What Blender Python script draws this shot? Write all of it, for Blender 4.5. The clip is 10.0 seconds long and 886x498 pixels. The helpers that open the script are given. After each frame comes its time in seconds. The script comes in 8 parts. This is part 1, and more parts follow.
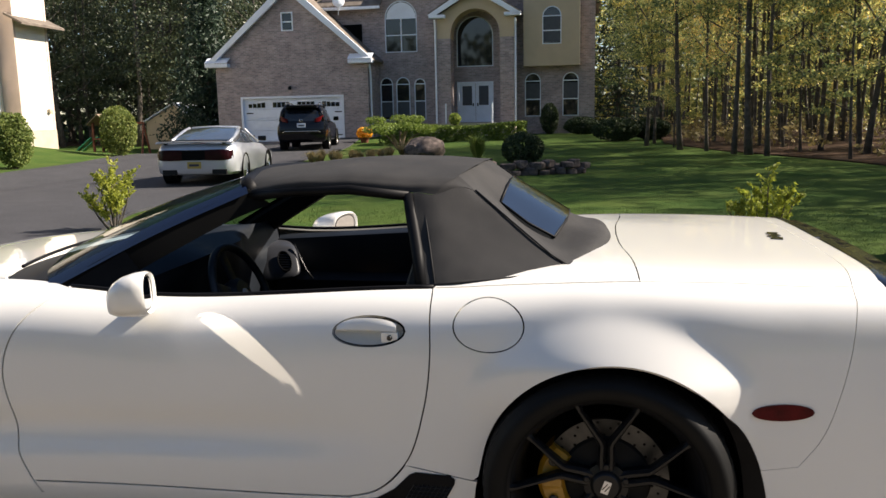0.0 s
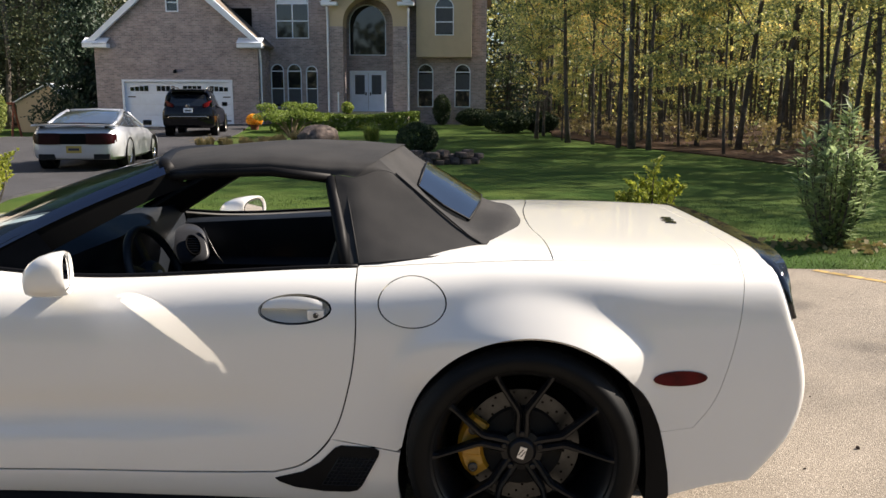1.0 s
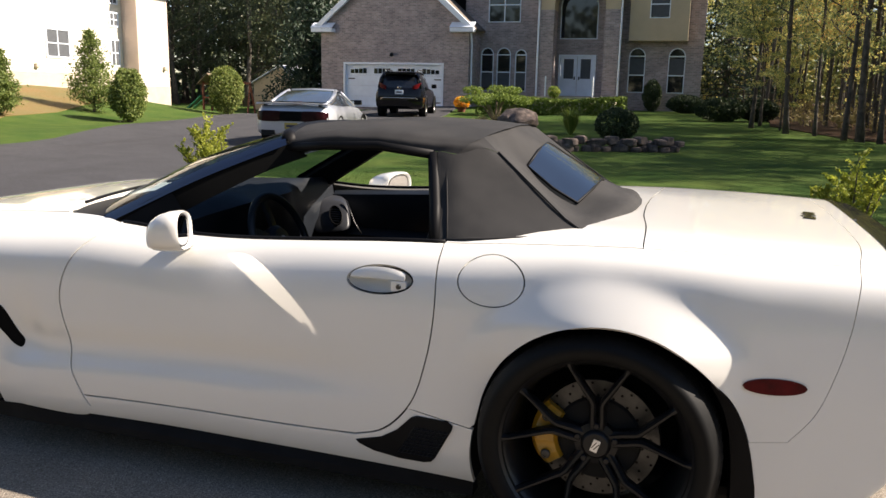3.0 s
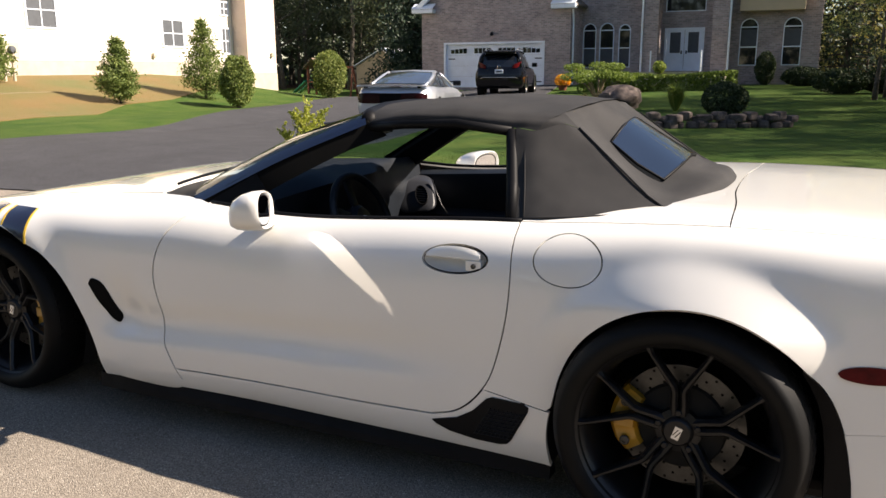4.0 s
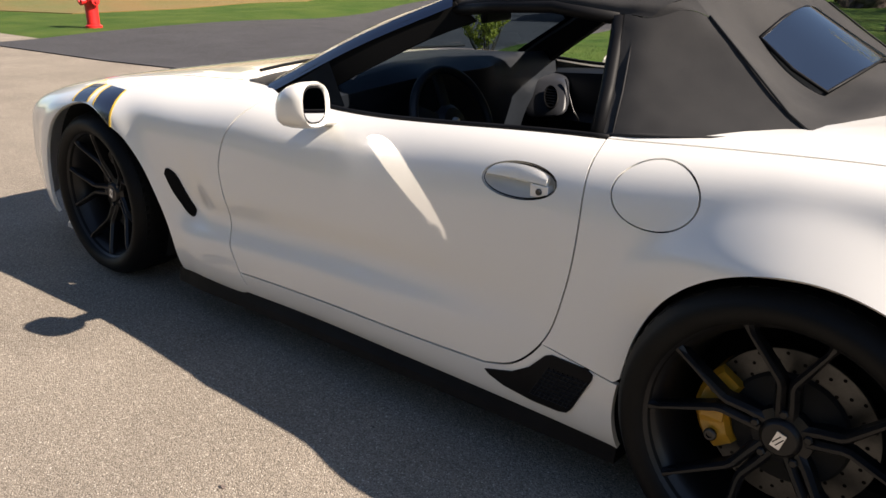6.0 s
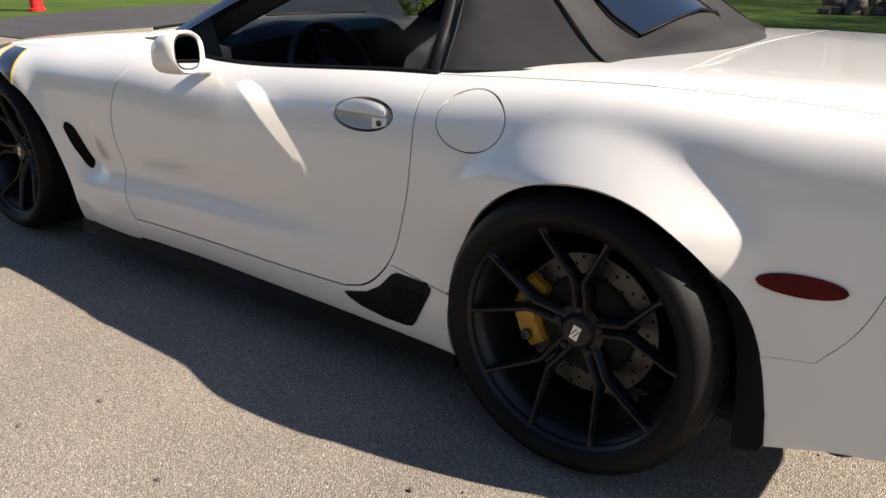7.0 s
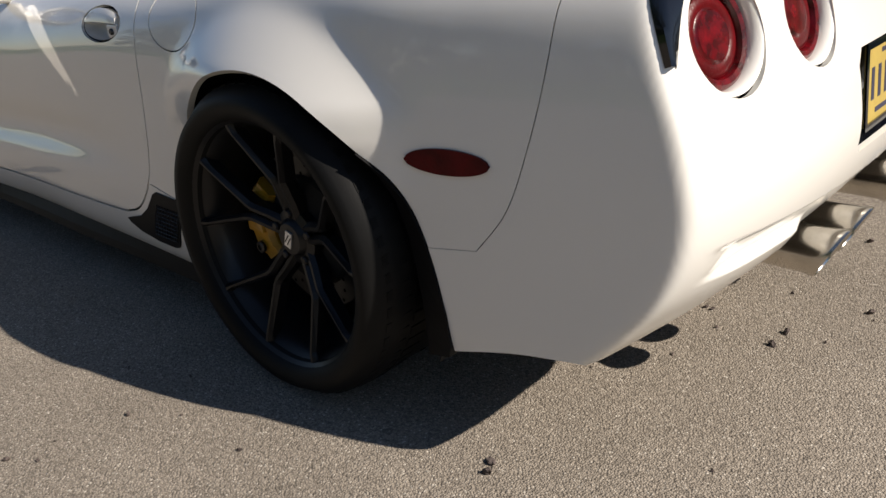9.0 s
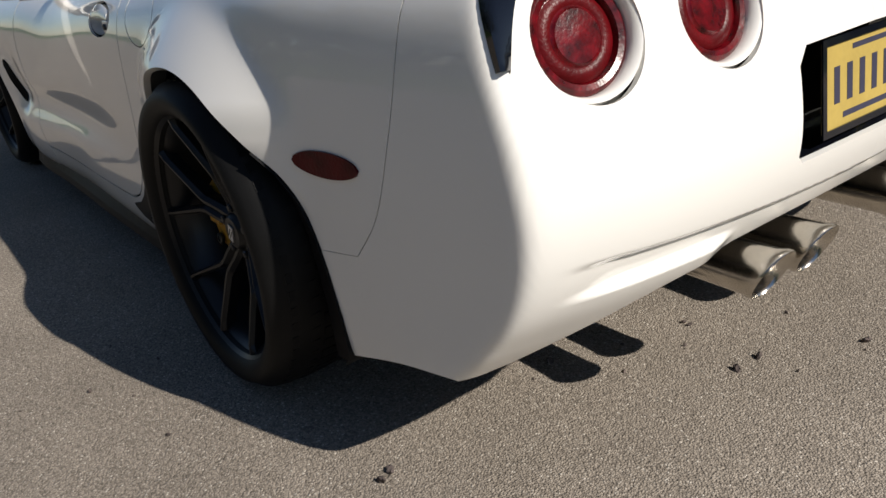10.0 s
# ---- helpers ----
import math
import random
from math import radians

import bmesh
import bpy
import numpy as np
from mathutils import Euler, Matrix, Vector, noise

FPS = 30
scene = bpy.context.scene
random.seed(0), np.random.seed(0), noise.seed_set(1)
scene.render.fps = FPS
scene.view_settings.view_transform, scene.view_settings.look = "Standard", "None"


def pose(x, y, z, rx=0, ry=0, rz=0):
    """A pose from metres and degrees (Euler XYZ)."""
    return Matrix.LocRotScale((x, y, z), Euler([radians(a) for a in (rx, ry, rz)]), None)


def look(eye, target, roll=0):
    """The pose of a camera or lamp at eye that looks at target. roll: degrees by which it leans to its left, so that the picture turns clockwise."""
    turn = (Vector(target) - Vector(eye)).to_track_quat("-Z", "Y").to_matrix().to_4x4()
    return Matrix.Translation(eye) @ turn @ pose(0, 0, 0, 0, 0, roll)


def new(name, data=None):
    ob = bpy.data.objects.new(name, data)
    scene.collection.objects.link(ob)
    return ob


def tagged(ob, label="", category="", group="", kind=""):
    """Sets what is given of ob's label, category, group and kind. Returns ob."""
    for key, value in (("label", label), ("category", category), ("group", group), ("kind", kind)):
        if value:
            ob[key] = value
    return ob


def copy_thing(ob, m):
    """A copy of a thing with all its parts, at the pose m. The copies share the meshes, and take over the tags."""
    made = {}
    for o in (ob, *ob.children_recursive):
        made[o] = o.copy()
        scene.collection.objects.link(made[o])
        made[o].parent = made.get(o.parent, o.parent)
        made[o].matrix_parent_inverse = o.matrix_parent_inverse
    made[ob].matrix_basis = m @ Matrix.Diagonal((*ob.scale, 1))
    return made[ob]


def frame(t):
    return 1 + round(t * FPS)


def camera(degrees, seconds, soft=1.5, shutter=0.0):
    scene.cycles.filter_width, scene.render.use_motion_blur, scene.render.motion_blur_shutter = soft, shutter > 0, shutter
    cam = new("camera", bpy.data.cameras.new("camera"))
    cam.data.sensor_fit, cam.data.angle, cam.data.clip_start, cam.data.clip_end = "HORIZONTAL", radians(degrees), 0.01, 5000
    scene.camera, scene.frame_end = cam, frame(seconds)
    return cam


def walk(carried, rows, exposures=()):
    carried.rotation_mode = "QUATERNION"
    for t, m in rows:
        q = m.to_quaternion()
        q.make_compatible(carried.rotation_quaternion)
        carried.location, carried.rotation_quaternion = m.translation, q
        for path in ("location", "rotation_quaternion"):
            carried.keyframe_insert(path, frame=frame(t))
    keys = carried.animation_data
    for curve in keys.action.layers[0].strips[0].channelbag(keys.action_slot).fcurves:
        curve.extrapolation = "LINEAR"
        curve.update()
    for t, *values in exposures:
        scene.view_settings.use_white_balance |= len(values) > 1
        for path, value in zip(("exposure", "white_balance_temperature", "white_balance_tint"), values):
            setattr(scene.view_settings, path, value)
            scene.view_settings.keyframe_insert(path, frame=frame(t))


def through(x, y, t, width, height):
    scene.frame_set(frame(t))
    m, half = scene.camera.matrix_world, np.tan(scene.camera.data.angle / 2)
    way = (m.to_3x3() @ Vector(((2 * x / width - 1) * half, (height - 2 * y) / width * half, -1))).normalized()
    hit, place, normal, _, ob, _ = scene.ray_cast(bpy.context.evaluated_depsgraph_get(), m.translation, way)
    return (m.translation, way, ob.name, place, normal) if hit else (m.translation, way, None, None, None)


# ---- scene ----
cam = camera(58.5, 10.0)
PATH = [
    (0, (-0.053, -2.916, 1.317), (-0.415, -0.976, 0.995), -1.1),
    (0.5, (-0.123, -2.989, 1.306), (-0.328, -1.028, 0.967), -0.4),
    (1, (-0.134, -3.021, 1.304), (-0.222, -1.053, 0.956), 0.3),
    (1.5, (-0.167, -3.029, 1.297), (-0.247, -1.063, 0.937), 1.1),
    (2, (-0.129, -3.01, 1.299), (-0.289, -1.053, 0.919), 1.5),
    (2.5, (0.045, -2.993, 1.3), (-0.318, -1.062, 0.923), 1.5),
    (2.7, (0.121, -2.971, 1.295), (-0.346, -1.064, 0.917), 1.5),
    (3.8, (0.265, -2.927, 1.279), (-0.517, -1.138, 0.847), -0.1),
    (4, (0.26, -2.892, 1.275), (-0.565, -1.125, 0.834), -0.3),
    (4.5, (0.174, -2.735, 1.236), (-0.815, -1.073, 0.729), -0.3),
    (5, (0.085, -2.561, 1.242), (-1.053, -1.042, 0.612), -1.0),
    (5.5, (0.168, -2.392, 1.212), (-1.026, -0.932, 0.547), 0.6),
    (5.7, (0.242, -2.323, 1.216), (-0.969, -0.88, 0.546), 0.5),
    (6.8, (0.638, -2.327, 1.171), (-0.515, -0.859, 0.453), 0.2),
    (7, (0.729, -2.327, 1.135), (-0.406, -0.84, 0.427), 0.5),
    (7.5, (0.993, -2.247, 1.067), (-0.133, -0.757, 0.351), -0.1),
    (8, (1.103, -2.1, 1.014), (-0.004, -0.609, 0.272), -1.1),
    (8.5, (1.141, -1.88, 0.981), (0.006, -0.42, 0.221), -2.3),
    (9, (1.274, -1.747, 0.933), (-0.003, -0.425, 0.143), -4.8),
    (9.5, (1.421, -1.635, 0.917), (0.0, -0.487, 0.101), -6.6),
    (10, (1.522, -1.405, 0.913), (0.014, -0.36, 0.118), -6.8),
]
walk(cam, [(t, look(eye, target, roll)) for t, eye, target, roll in PATH], [(0, 1.14, 7050, 14), (0.5, 1.26, 7050, 14), (1.2, 1.25, 7050, 14), (2.5, 1.32, 7100, 15), (4.5, 1.24, 7200, 16), (5.2, 1.19, 7200, 16), (7.4, 1.08, 6850, 14), (8.0, 0.70, 6750, 13), (8.5, 0.58, 6780, 13), (9.0, 0.42, 6800, 13), (9.5, 0.53, 6780, 13.5), (10, 0.16, 6500, 12)])
from mathutils import geometry


# ---- world, sun, exposure ----
SUN_TO = Vector((0.742, 0.245, 0.616)).normalized()
world = bpy.data.worlds.new("world")
scene.world = world
world.use_nodes = True
wn = world.node_tree
wn.nodes.clear()
sky = wn.nodes.new("ShaderNodeTexSky")
sky.sky_type = "NISHITA"
sky.sun_disc = False
sky.sun_elevation = math.asin(SUN_TO.z)
sky.sun_rotation = math.atan2(SUN_TO.x, SUN_TO.y)
sky.air_density = 1.0
sky.dust_density = 0.2
sky.ozone_density = 3.0
wb = wn.nodes.new("ShaderNodeBackground")
wb.inputs["Strength"].default_value = 0.068
wo = wn.nodes.new("ShaderNodeOutputWorld")
wn.links.new(sky.outputs[0], wb.inputs["Color"])
wn.links.new(wb.outputs[0], wo.inputs["Surface"])
sun_data = bpy.data.lights.new("sun", "SUN")
sun_data.energy = 5.4
sun_data.angle = radians(0.55)
sun_data.color = (1.0, 0.945, 0.85)
sun_lamp = new("sun", sun_data)
sun_lamp.matrix_world = look(SUN_TO * 60, (0, 0, 0))

# ---- materials ----


def mat(name, color, rough=0.6, metal=0.0, vary=0.12, scale=6.0, fine=60.0, bump=0.1, coat=0.0, spec=0.5, island=0.0, tint=None, dist=0.004):
    """Principled material with coarse and fine variation, and bump. island: brightness steps from piece to piece; tint: second colour of the coarse noise."""
    m = bpy.data.materials.new(name)
    m.use_nodes = True
    nt = m.node_tree
    b = nt.nodes["Principled BSDF"]
    b.inputs["Roughness"].default_value = rough
    b.inputs["Metallic"].default_value = metal
    b.inputs["Specular IOR Level"].default_value = spec
    b.inputs["Coat Weight"].default_value = coat
    b.inputs["Coat Roughness"].default_value = 0.03
    tc = nt.nodes.new("ShaderNodeTexCoord")
    n1 = nt.nodes.new("ShaderNodeTexNoise")
    n1.inputs["Scale"].default_value = scale
    n1.inputs["Detail"].default_value = 5
    n2 = nt.nodes.new("ShaderNodeTexNoise")
    n2.inputs["Scale"].default_value = fine
    n2.inputs["Detail"].default_value = 3
    nt.links.new(tc.outputs["Object"], n1.inputs["Vector"])
    nt.links.new(tc.outputs["Object"], n2.inputs["Vector"])
    mix = nt.nodes.new("ShaderNodeMix")
    mix.data_type = "RGBA"
    t2 = tint if tint else tuple(c * (1 - 1.6 * vary) for c in color)
    mix.inputs["A"].default_value = (*color, 1)
    mix.inputs["B"].default_value = (*t2, 1)
    r1 = nt.nodes.new("ShaderNodeMapRange")
    r1.inputs["From Min"].default_value = 0.35
    r1.inputs["From Max"].default_value = 0.68
    nt.links.new(n1.outputs["Fac"], r1.inputs["Value"])
    nt.links.new(r1.outputs["Result"], mix.inputs["Factor"])
    hsv = nt.nodes.new("ShaderNodeHueSaturation")
    nt.links.new(mix.outputs["Result"], hsv.inputs["Color"])
    r2 = nt.nodes.new("ShaderNodeMapRange")
    r2.inputs["To Min"].default_value = 1 - vary
    r2.inputs["To Max"].default_value = 1 + vary
    nt.links.new(n2.outputs["Fac"], r2.inputs["Value"])
    val = r2.outputs["Result"]
    if island:
        g = nt.nodes.new("ShaderNodeNewGeometry")
        r3 = nt.nodes.new("ShaderNodeMapRange")
        r3.inputs["To Min"].default_value = 1 - island
        r3.inputs["To Max"].default_value = 1 + island
        nt.links.new(g.outputs["Random Per Island"], r3.inputs["Value"])
        mul = nt.nodes.new("ShaderNodeMath")
        mul.operation = "MULTIPLY"
        nt.links.new(val, mul.inputs[0])
        nt.links.new(r3.outputs["Result"], mul.inputs[1])
        val = mul.outputs[0]
    nt.links.new(val, hsv.inputs["Value"])
    nt.links.new(hsv.outputs["Color"], b.inputs["Base Color"])
    if bump:
        bp = nt.nodes.new("ShaderNodeBump")
        bp.inputs["Strength"].default_value = bump
        bp.inputs["Distance"].default_value = dist
        nt.links.new(n2.outputs["Fac"], bp.inputs["Height"])
        nt.links.new(bp.outputs["Normal"], b.inputs["Normal"])
    return m


def leaf_mat(name, stops, gloss=0.5, through=0.45):
    """Leaves: colour from leaf to leaf and from plant to plant, with light passing through."""
    m = bpy.data.materials.new(name)
    m.use_nodes = True
    nt = m.node_tree
    b = nt.nodes["Principled BSDF"]
    out = nt.nodes["Material Output"]
    b.inputs["Roughness"].default_value = gloss
    g = nt.nodes.new("ShaderNodeNewGeometry")
    oi = nt.nodes.new("ShaderNodeObjectInfo")
    add = nt.nodes.new("ShaderNodeMath")
    add.operation = "MULTIPLY_ADD"
    add.inputs[1].default_value = 0.62
    sc = nt.nodes.new("ShaderNodeMath")
    sc.operation = "MULTIPLY"
    sc.inputs[1].default_value = 0.38
    nt.links.new(oi.outputs["Random"], sc.inputs[0])
    nt.links.new(g.outputs["Random Per Island"], add.inputs[0])
    nt.links.new(sc.outputs[0], add.inputs[2])
    ramp = nt.nodes.new("ShaderNodeValToRGB")
    el = ramp.color_ramp.elements
    while len(el) < len(stops):
        el.new(0.5)
    for e, (p, c) in zip(el, stops):
        e.position, e.color = p, (*c, 1)
    nt.links.new(add.outputs[0], ramp.inputs["Fac"])
    nt.links.new(ramp.outputs["Color"], b.inputs["Base Color"])
    tr = nt.nodes.new("ShaderNodeBsdfTranslucent")
    nt.links.new(ramp.outputs["Color"], tr.inputs["Color"])
    mx = nt.nodes.new("ShaderNodeMixShader")
    mx.inputs["Fac"].default_value = through
    nt.links.new(b.outputs[0], mx.inputs[1])
    nt.links.new(tr.outputs[0], mx.inputs[2])
    nt.links.new(mx.outputs[0], out.inputs["Surface"])
    return m


def asphalt_mat(name, base, stone_a, stone_b, amount, cell, bump, stain):
    """Asphalt: binder with pale and dark stone chips, and broad stains."""
    m = bpy.data.materials.new(name)
    m.use_nodes = True
    nt = m.node_tree
    b = nt.nodes["Principled BSDF"]
    b.inputs["Roughness"].default_value = 0.85
    b.inputs["Specular IOR Level"].default_value = 0.12
    tc = nt.nodes.new("ShaderNodeTexCoord")
    vo = nt.nodes.new("ShaderNodeTexVoronoi")
    vo.inputs["Scale"].default_value = cell
    nt.links.new(tc.outputs["Object"], vo.inputs["Vector"])
    sep = nt.nodes.new("ShaderNodeSeparateColor")
    nt.links.new(vo.outputs["Color"], sep.inputs["Color"])
    ramp = nt.nodes.new("ShaderNodeValToRGB")
    el = ramp.color_ramp.elements
    el[0].position, el[0].color = 0.0, (*[c * 0.6 for c in base], 1)
    el[1].position, el[1].color = 1.0, (*stone_b, 1)
    for p, c in ((0.25, base), (0.62, stone_a), (0.93, stone_a)):
        e = el.new(p)
        e.color = (*c, 1)
    nt.links.new(sep.outputs["Red"], ramp.inputs["Fac"])
    mix = nt.nodes.new("ShaderNodeMix")
    mix.data_type = "RGBA"
    mix.inputs["Factor"].default_value = amount
    mix.inputs["A"].default_value = (*base, 1)
    nt.links.new(ramp.outputs["Color"], mix.inputs["B"])
    gaps = nt.nodes.new("ShaderNodeMapRange")
    gaps.inputs["From Min"].default_value = 0.25
    gaps.inputs["From Max"].default_value = 0.62
    gaps.inputs["To Min"].default_value = 1.07
    gaps.inputs["To Max"].default_value = 0.80
    nt.links.new(vo.outputs["Distance"], gaps.inputs["Value"])
    n3 = nt.nodes.new("ShaderNodeTexNoise")
    n3.inputs["Scale"].default_value = cell * 0.42
    n3.inputs["Detail"].default_value = 4
    n3.inputs["Roughness"].default_value = 0.8
    nt.links.new(tc.outputs["Object"], n3.inputs["Vector"])
    pits = nt.nodes.new("ShaderNodeMapRange")
    pits.inputs["From Min"].default_value = 0.33
    pits.inputs["From Max"].default_value = 0.54
    pits.inputs["To Min"].default_value = 0.66
    pits.inputs["To Max"].default_value = 1.06
    nt.links.new(n3.outputs["Fac"], pits.inputs["Value"])
    n1 = nt.nodes.new("ShaderNodeTexNoise")
    n1.inputs["Scale"].default_value = 1.3
    n1.inputs["Detail"].default_value = 7
    n1.inputs["Roughness"].default_value = 0.65
    nt.links.new(tc.outputs["Object"], n1.inputs["Vector"])
    r1 = nt.nodes.new("ShaderNodeMapRange")
    r1.inputs["From Min"].default_value = 0.3
    r1.inputs["From Max"].default_value = 0.7
    r1.inputs["To Min"].default_value = 1 - stain
    r1.inputs["To Max"].default_value = 1 + stain
    nt.links.new(n1.outputs["Fac"], r1.inputs["Value"])
    hsv = nt.nodes.new("ShaderNodeHueSaturation")
    nt.links.new(mix.outputs["Result"], hsv.inputs["Color"])
    value = r1.outputs["Result"]
    for src in (gaps, pits):
        mul = nt.nodes.new("ShaderNodeMath")
        mul.operation = "MULTIPLY"
        nt.links.new(value, mul.inputs[0])
        nt.links.new(src.outputs["Result"], mul.inputs[1])
        value = mul.outputs[0]
    nt.links.new(value, hsv.inputs["Value"])
    nt.links.new(hsv.outputs["Color"], b.inputs["Base Color"])
    bp = nt.nodes.new("ShaderNodeBump")
    bp.inputs["Strength"].default_value = bump
    bp.inputs["Distance"].default_value = 0.006
    nt.links.new(vo.outputs["Distance"], bp.inputs["Height"])
    bp.invert = True
    nt.links.new(bp.outputs["Normal"], b.inputs["Normal"])
    return m


def brick_mat(name, c1, c2, mortar):
    m = bpy.data.materials.new(name)
    m.use_nodes = True
    nt = m.node_tree
    b = nt.nodes["Principled BSDF"]
    b.inputs["Roughness"].default_value = 0.9
    tc = nt.nodes.new("ShaderNodeTexCoord")
    sep = nt.nodes.new("ShaderNodeSeparateXYZ")
    nt.links.new(tc.outputs["Object"], sep.inputs[0])
    add = nt.nodes.new("ShaderNodeMath")
    nt.links.new(sep.outputs["X"], add.inputs[0])
    nt.links.new(sep.outputs["Y"], add.inputs[1])
    com = nt.nodes.new("ShaderNodeCombineXYZ")
    nt.links.new(add.outputs[0], com.inputs["X"])
    nt.links.new(sep.outputs["Z"], com.inputs["Y"])
    br = nt.nodes.new("ShaderNodeTexBrick")
    br.inputs["Scale"].default_value = 1.0
    br.inputs["Brick Width"].default_value = 0.215
    br.inputs["Row Height"].default_value = 0.075
    br.inputs["Mortar Size"].default_value = 0.008
    br.inputs["Color1"].default_value = (*c1, 1)
    br.inputs["Color2"].default_value = (*c2, 1)
    br.inputs["Mortar"].default_value = (*mortar, 1)
    nt.links.new(com.outputs[0], br.inputs["Vector"])
    n1 = nt.nodes.new("ShaderNodeTexNoise")
    n1.inputs["Scale"].default_value = 1.4
    n1.inputs["Detail"].default_value = 8
    nt.links.new(com.outputs[0], n1.inputs["Vector"])
    n1.inputs["Roughness"].default_value = 0.75
    r1 = nt.nodes.new("ShaderNodeMapRange")
    r1.inputs["From Min"].default_value = 0.3
    r1.inputs["From Max"].default_value = 0.7
    r1.inputs["To Min"].default_value = 0.68
    r1.inputs["To Max"].default_value = 1.3
    nt.links.new(n1.outputs["Fac"], r1.inputs["Value"])
    hsv = nt.nodes.new("ShaderNodeHueSaturation")
    nt.links.new(br.outputs["Color"], hsv.inputs["Color"])
    nt.links.new(r1.outputs["Result"], hsv.inputs["Value"])
    nt.links.new(hsv.outputs["Color"], b.inputs["Base Color"])
    bp = nt.nodes.new("ShaderNodeBump")
    bp.inputs["Strength"].default_value = 0.5
    bp.inputs["Distance"].default_value = 0.006
    bp.invert = True
    nt.links.new(br.outputs["Fac"], bp.inputs["Height"])
    nt.links.new(bp.outputs["Normal"], b.inputs["Normal"])
    return m


def glass_mat(name, tint=(0.9, 0.95, 0.93), rough=0.0, ior=1.6, rise=4.5):
    """Thin sheet glass: see-through with a mirror sheen that grows at glancing angles."""
    m = bpy.data.materials.new(name)
    m.use_nodes = True
    nt = m.node_tree
    out = nt.nodes["Material Output"]
    nt.nodes.remove(nt.nodes["Principled BSDF"])
    tr = nt.nodes.new("ShaderNodeBsdfTransparent")
    tr.inputs["Color"].default_value = (*tint, 1)
    gl = nt.nodes.new("ShaderNodeBsdfGlossy")
    gl.inputs["Roughness"].default_value = rough
    lw = nt.nodes.new("ShaderNodeLayerWeight")
    lw.inputs["Blend"].default_value = 0.5
    pw = nt.nodes.new("ShaderNodeMath")
    pw.operation = "POWER"
    pw.inputs[1].default_value = rise
    fr = nt.nodes.new("ShaderNodeMapRange")
    fr.inputs["To Min"].default_value = ((ior - 1) / (ior + 1)) ** 2
    nt.links.new(lw.outputs["Facing"], pw.inputs[0])
    nt.links.new(pw.outputs[0], fr.inputs["Value"])
    mx = nt.nodes.new("ShaderNodeMixShader")
    nt.links.new(fr.outputs[0], mx.inputs["Fac"])
    nt.links.new(tr.outputs[0], mx.inputs[1])
    nt.links.new(gl.outputs[0], mx.inputs[2])
    nt.links.new(mx.outputs[0], out.inputs["Surface"])
    return m


M_PAINT = mat("white_pearl_paint", (0.77, 0.755, 0.715), 0.32, 0, 0.01, 2.0, 900, 0.02, coat=1.0, spec=0.5, dist=0.0002)
M_GAP = mat("black_gap", (0.006, 0.006, 0.006), 0.8, bump=0, spec=0.05)
M_CLOTH = mat("black_canvas", (0.023, 0.023, 0.024), 0.9, 0, 0.25, 5, 900, 0.6, spec=0.2, tint=(0.036, 0.035, 0.035), dist=0.001)
M_BLACKTRIM = mat("black_trim_plastic", (0.008, 0.008, 0.009), 0.5, 0, 0.2, 8, 400, 0.1, spec=0.10, dist=0.0005)
M_GLOSSBLACK = mat("gloss_black_paint", (0.005, 0.006, 0.010), 0.08, 0, 0.05, 3, 200, 0.0, coat=0.3, spec=0.5)
M_WHEEL = mat("satin_black_wheel", (0.008, 0.008, 0.009), 0.36, 0, 0.1, 9, 400, 0.03, coat=0.05, spec=0.3, dist=0.0003)
M_TYRE = mat("tyre_rubber", (0.006, 0.006, 0.006), 0.55, 0, 0.25, 9, 250, 0.2, spec=0.15, dist=0.0008)
M_LINER = mat("wheel_liner", (0.006, 0.006, 0.006), 0.9, bump=0)
M_CALIPER = mat("yellow_caliper_paint", (0.46, 0.235, 0.014), 0.45, 0, 0.12, 20, 200, 0.05, coat=0.4)
M_DISC = mat("brake_disc_steel", (0.08, 0.08, 0.08), 0.42, 1.0, 0.15, 30, 200, 0.05)
M_CHROME = mat("polished_steel", (0.60, 0.56, 0.50), 0.2, 1.0, 0.1, 20, 200, 0.05)
M_SILVER = mat("silver_badge", (0.75, 0.75, 0.75), 0.3, 0.7, 0.05, 20, 200, 0)
M_RED = mat("red_lens", (0.115, 0.001, 0.004), 0.25, 0, 0.5, 45, 190, 0.2, coat=0.15, spec=0.3, dist=0.002)
M_REDDARK = mat("dark_red_marker", (0.10, 0.002, 0.004), 0.35, 0, 0.3, 25, 200, 0.2, spec=0.15)
M_SMOKED = mat("smoked_dark_lens", (0.022, 0.002, 0.004), 0.25, 0, 0.3, 6, 100, 0, spec=0.2)
# Blue in this black base stands for the sky's reflection.
M_FRIT = mat("sky_blued_glass_border", (0.003, 0.006, 0.022), 0.05, 0, 0.05, 3, 100, 0, coat=1.0, spec=1.0)
M_MIRROR = mat("mirror_glass", (0.85, 0.86, 0.88), 0.01, 1.0, 0, 1, 1, 0)
# Dark blue tint stands for sky reflection; the mirror sheen is kept weak.
M_WINDSCREEN = glass_mat("windscreen_glass", (0.24, 0.32, 0.38), ior=1.5, rise=10.0)
M_GLASSDARK = glass_mat("tinted_glass", (0.22, 0.25, 0.27), ior=3.4)
M_DASH = mat("black_dash_vinyl", (0.011, 0.014, 0.019), 0.45, 0, 0.2, 8, 500, 0.2, spec=0.3, dist=0.0006)
M_TAN = mat("tan_leather", (0.42, 0.24, 0.11), 0.5, 0, 0.12, 8, 300, 0.15, dist=0.0006)
M_STRIPE = mat("navy_stripe_vinyl", (0.010, 0.012, 0.03), 0.25, 0, 0.05, 9, 100, 0, coat=0.6)
M_STRIPEY = mat("yellow_stripe_edge", (0.75, 0.48, 0.03), 0.35, bump=0)
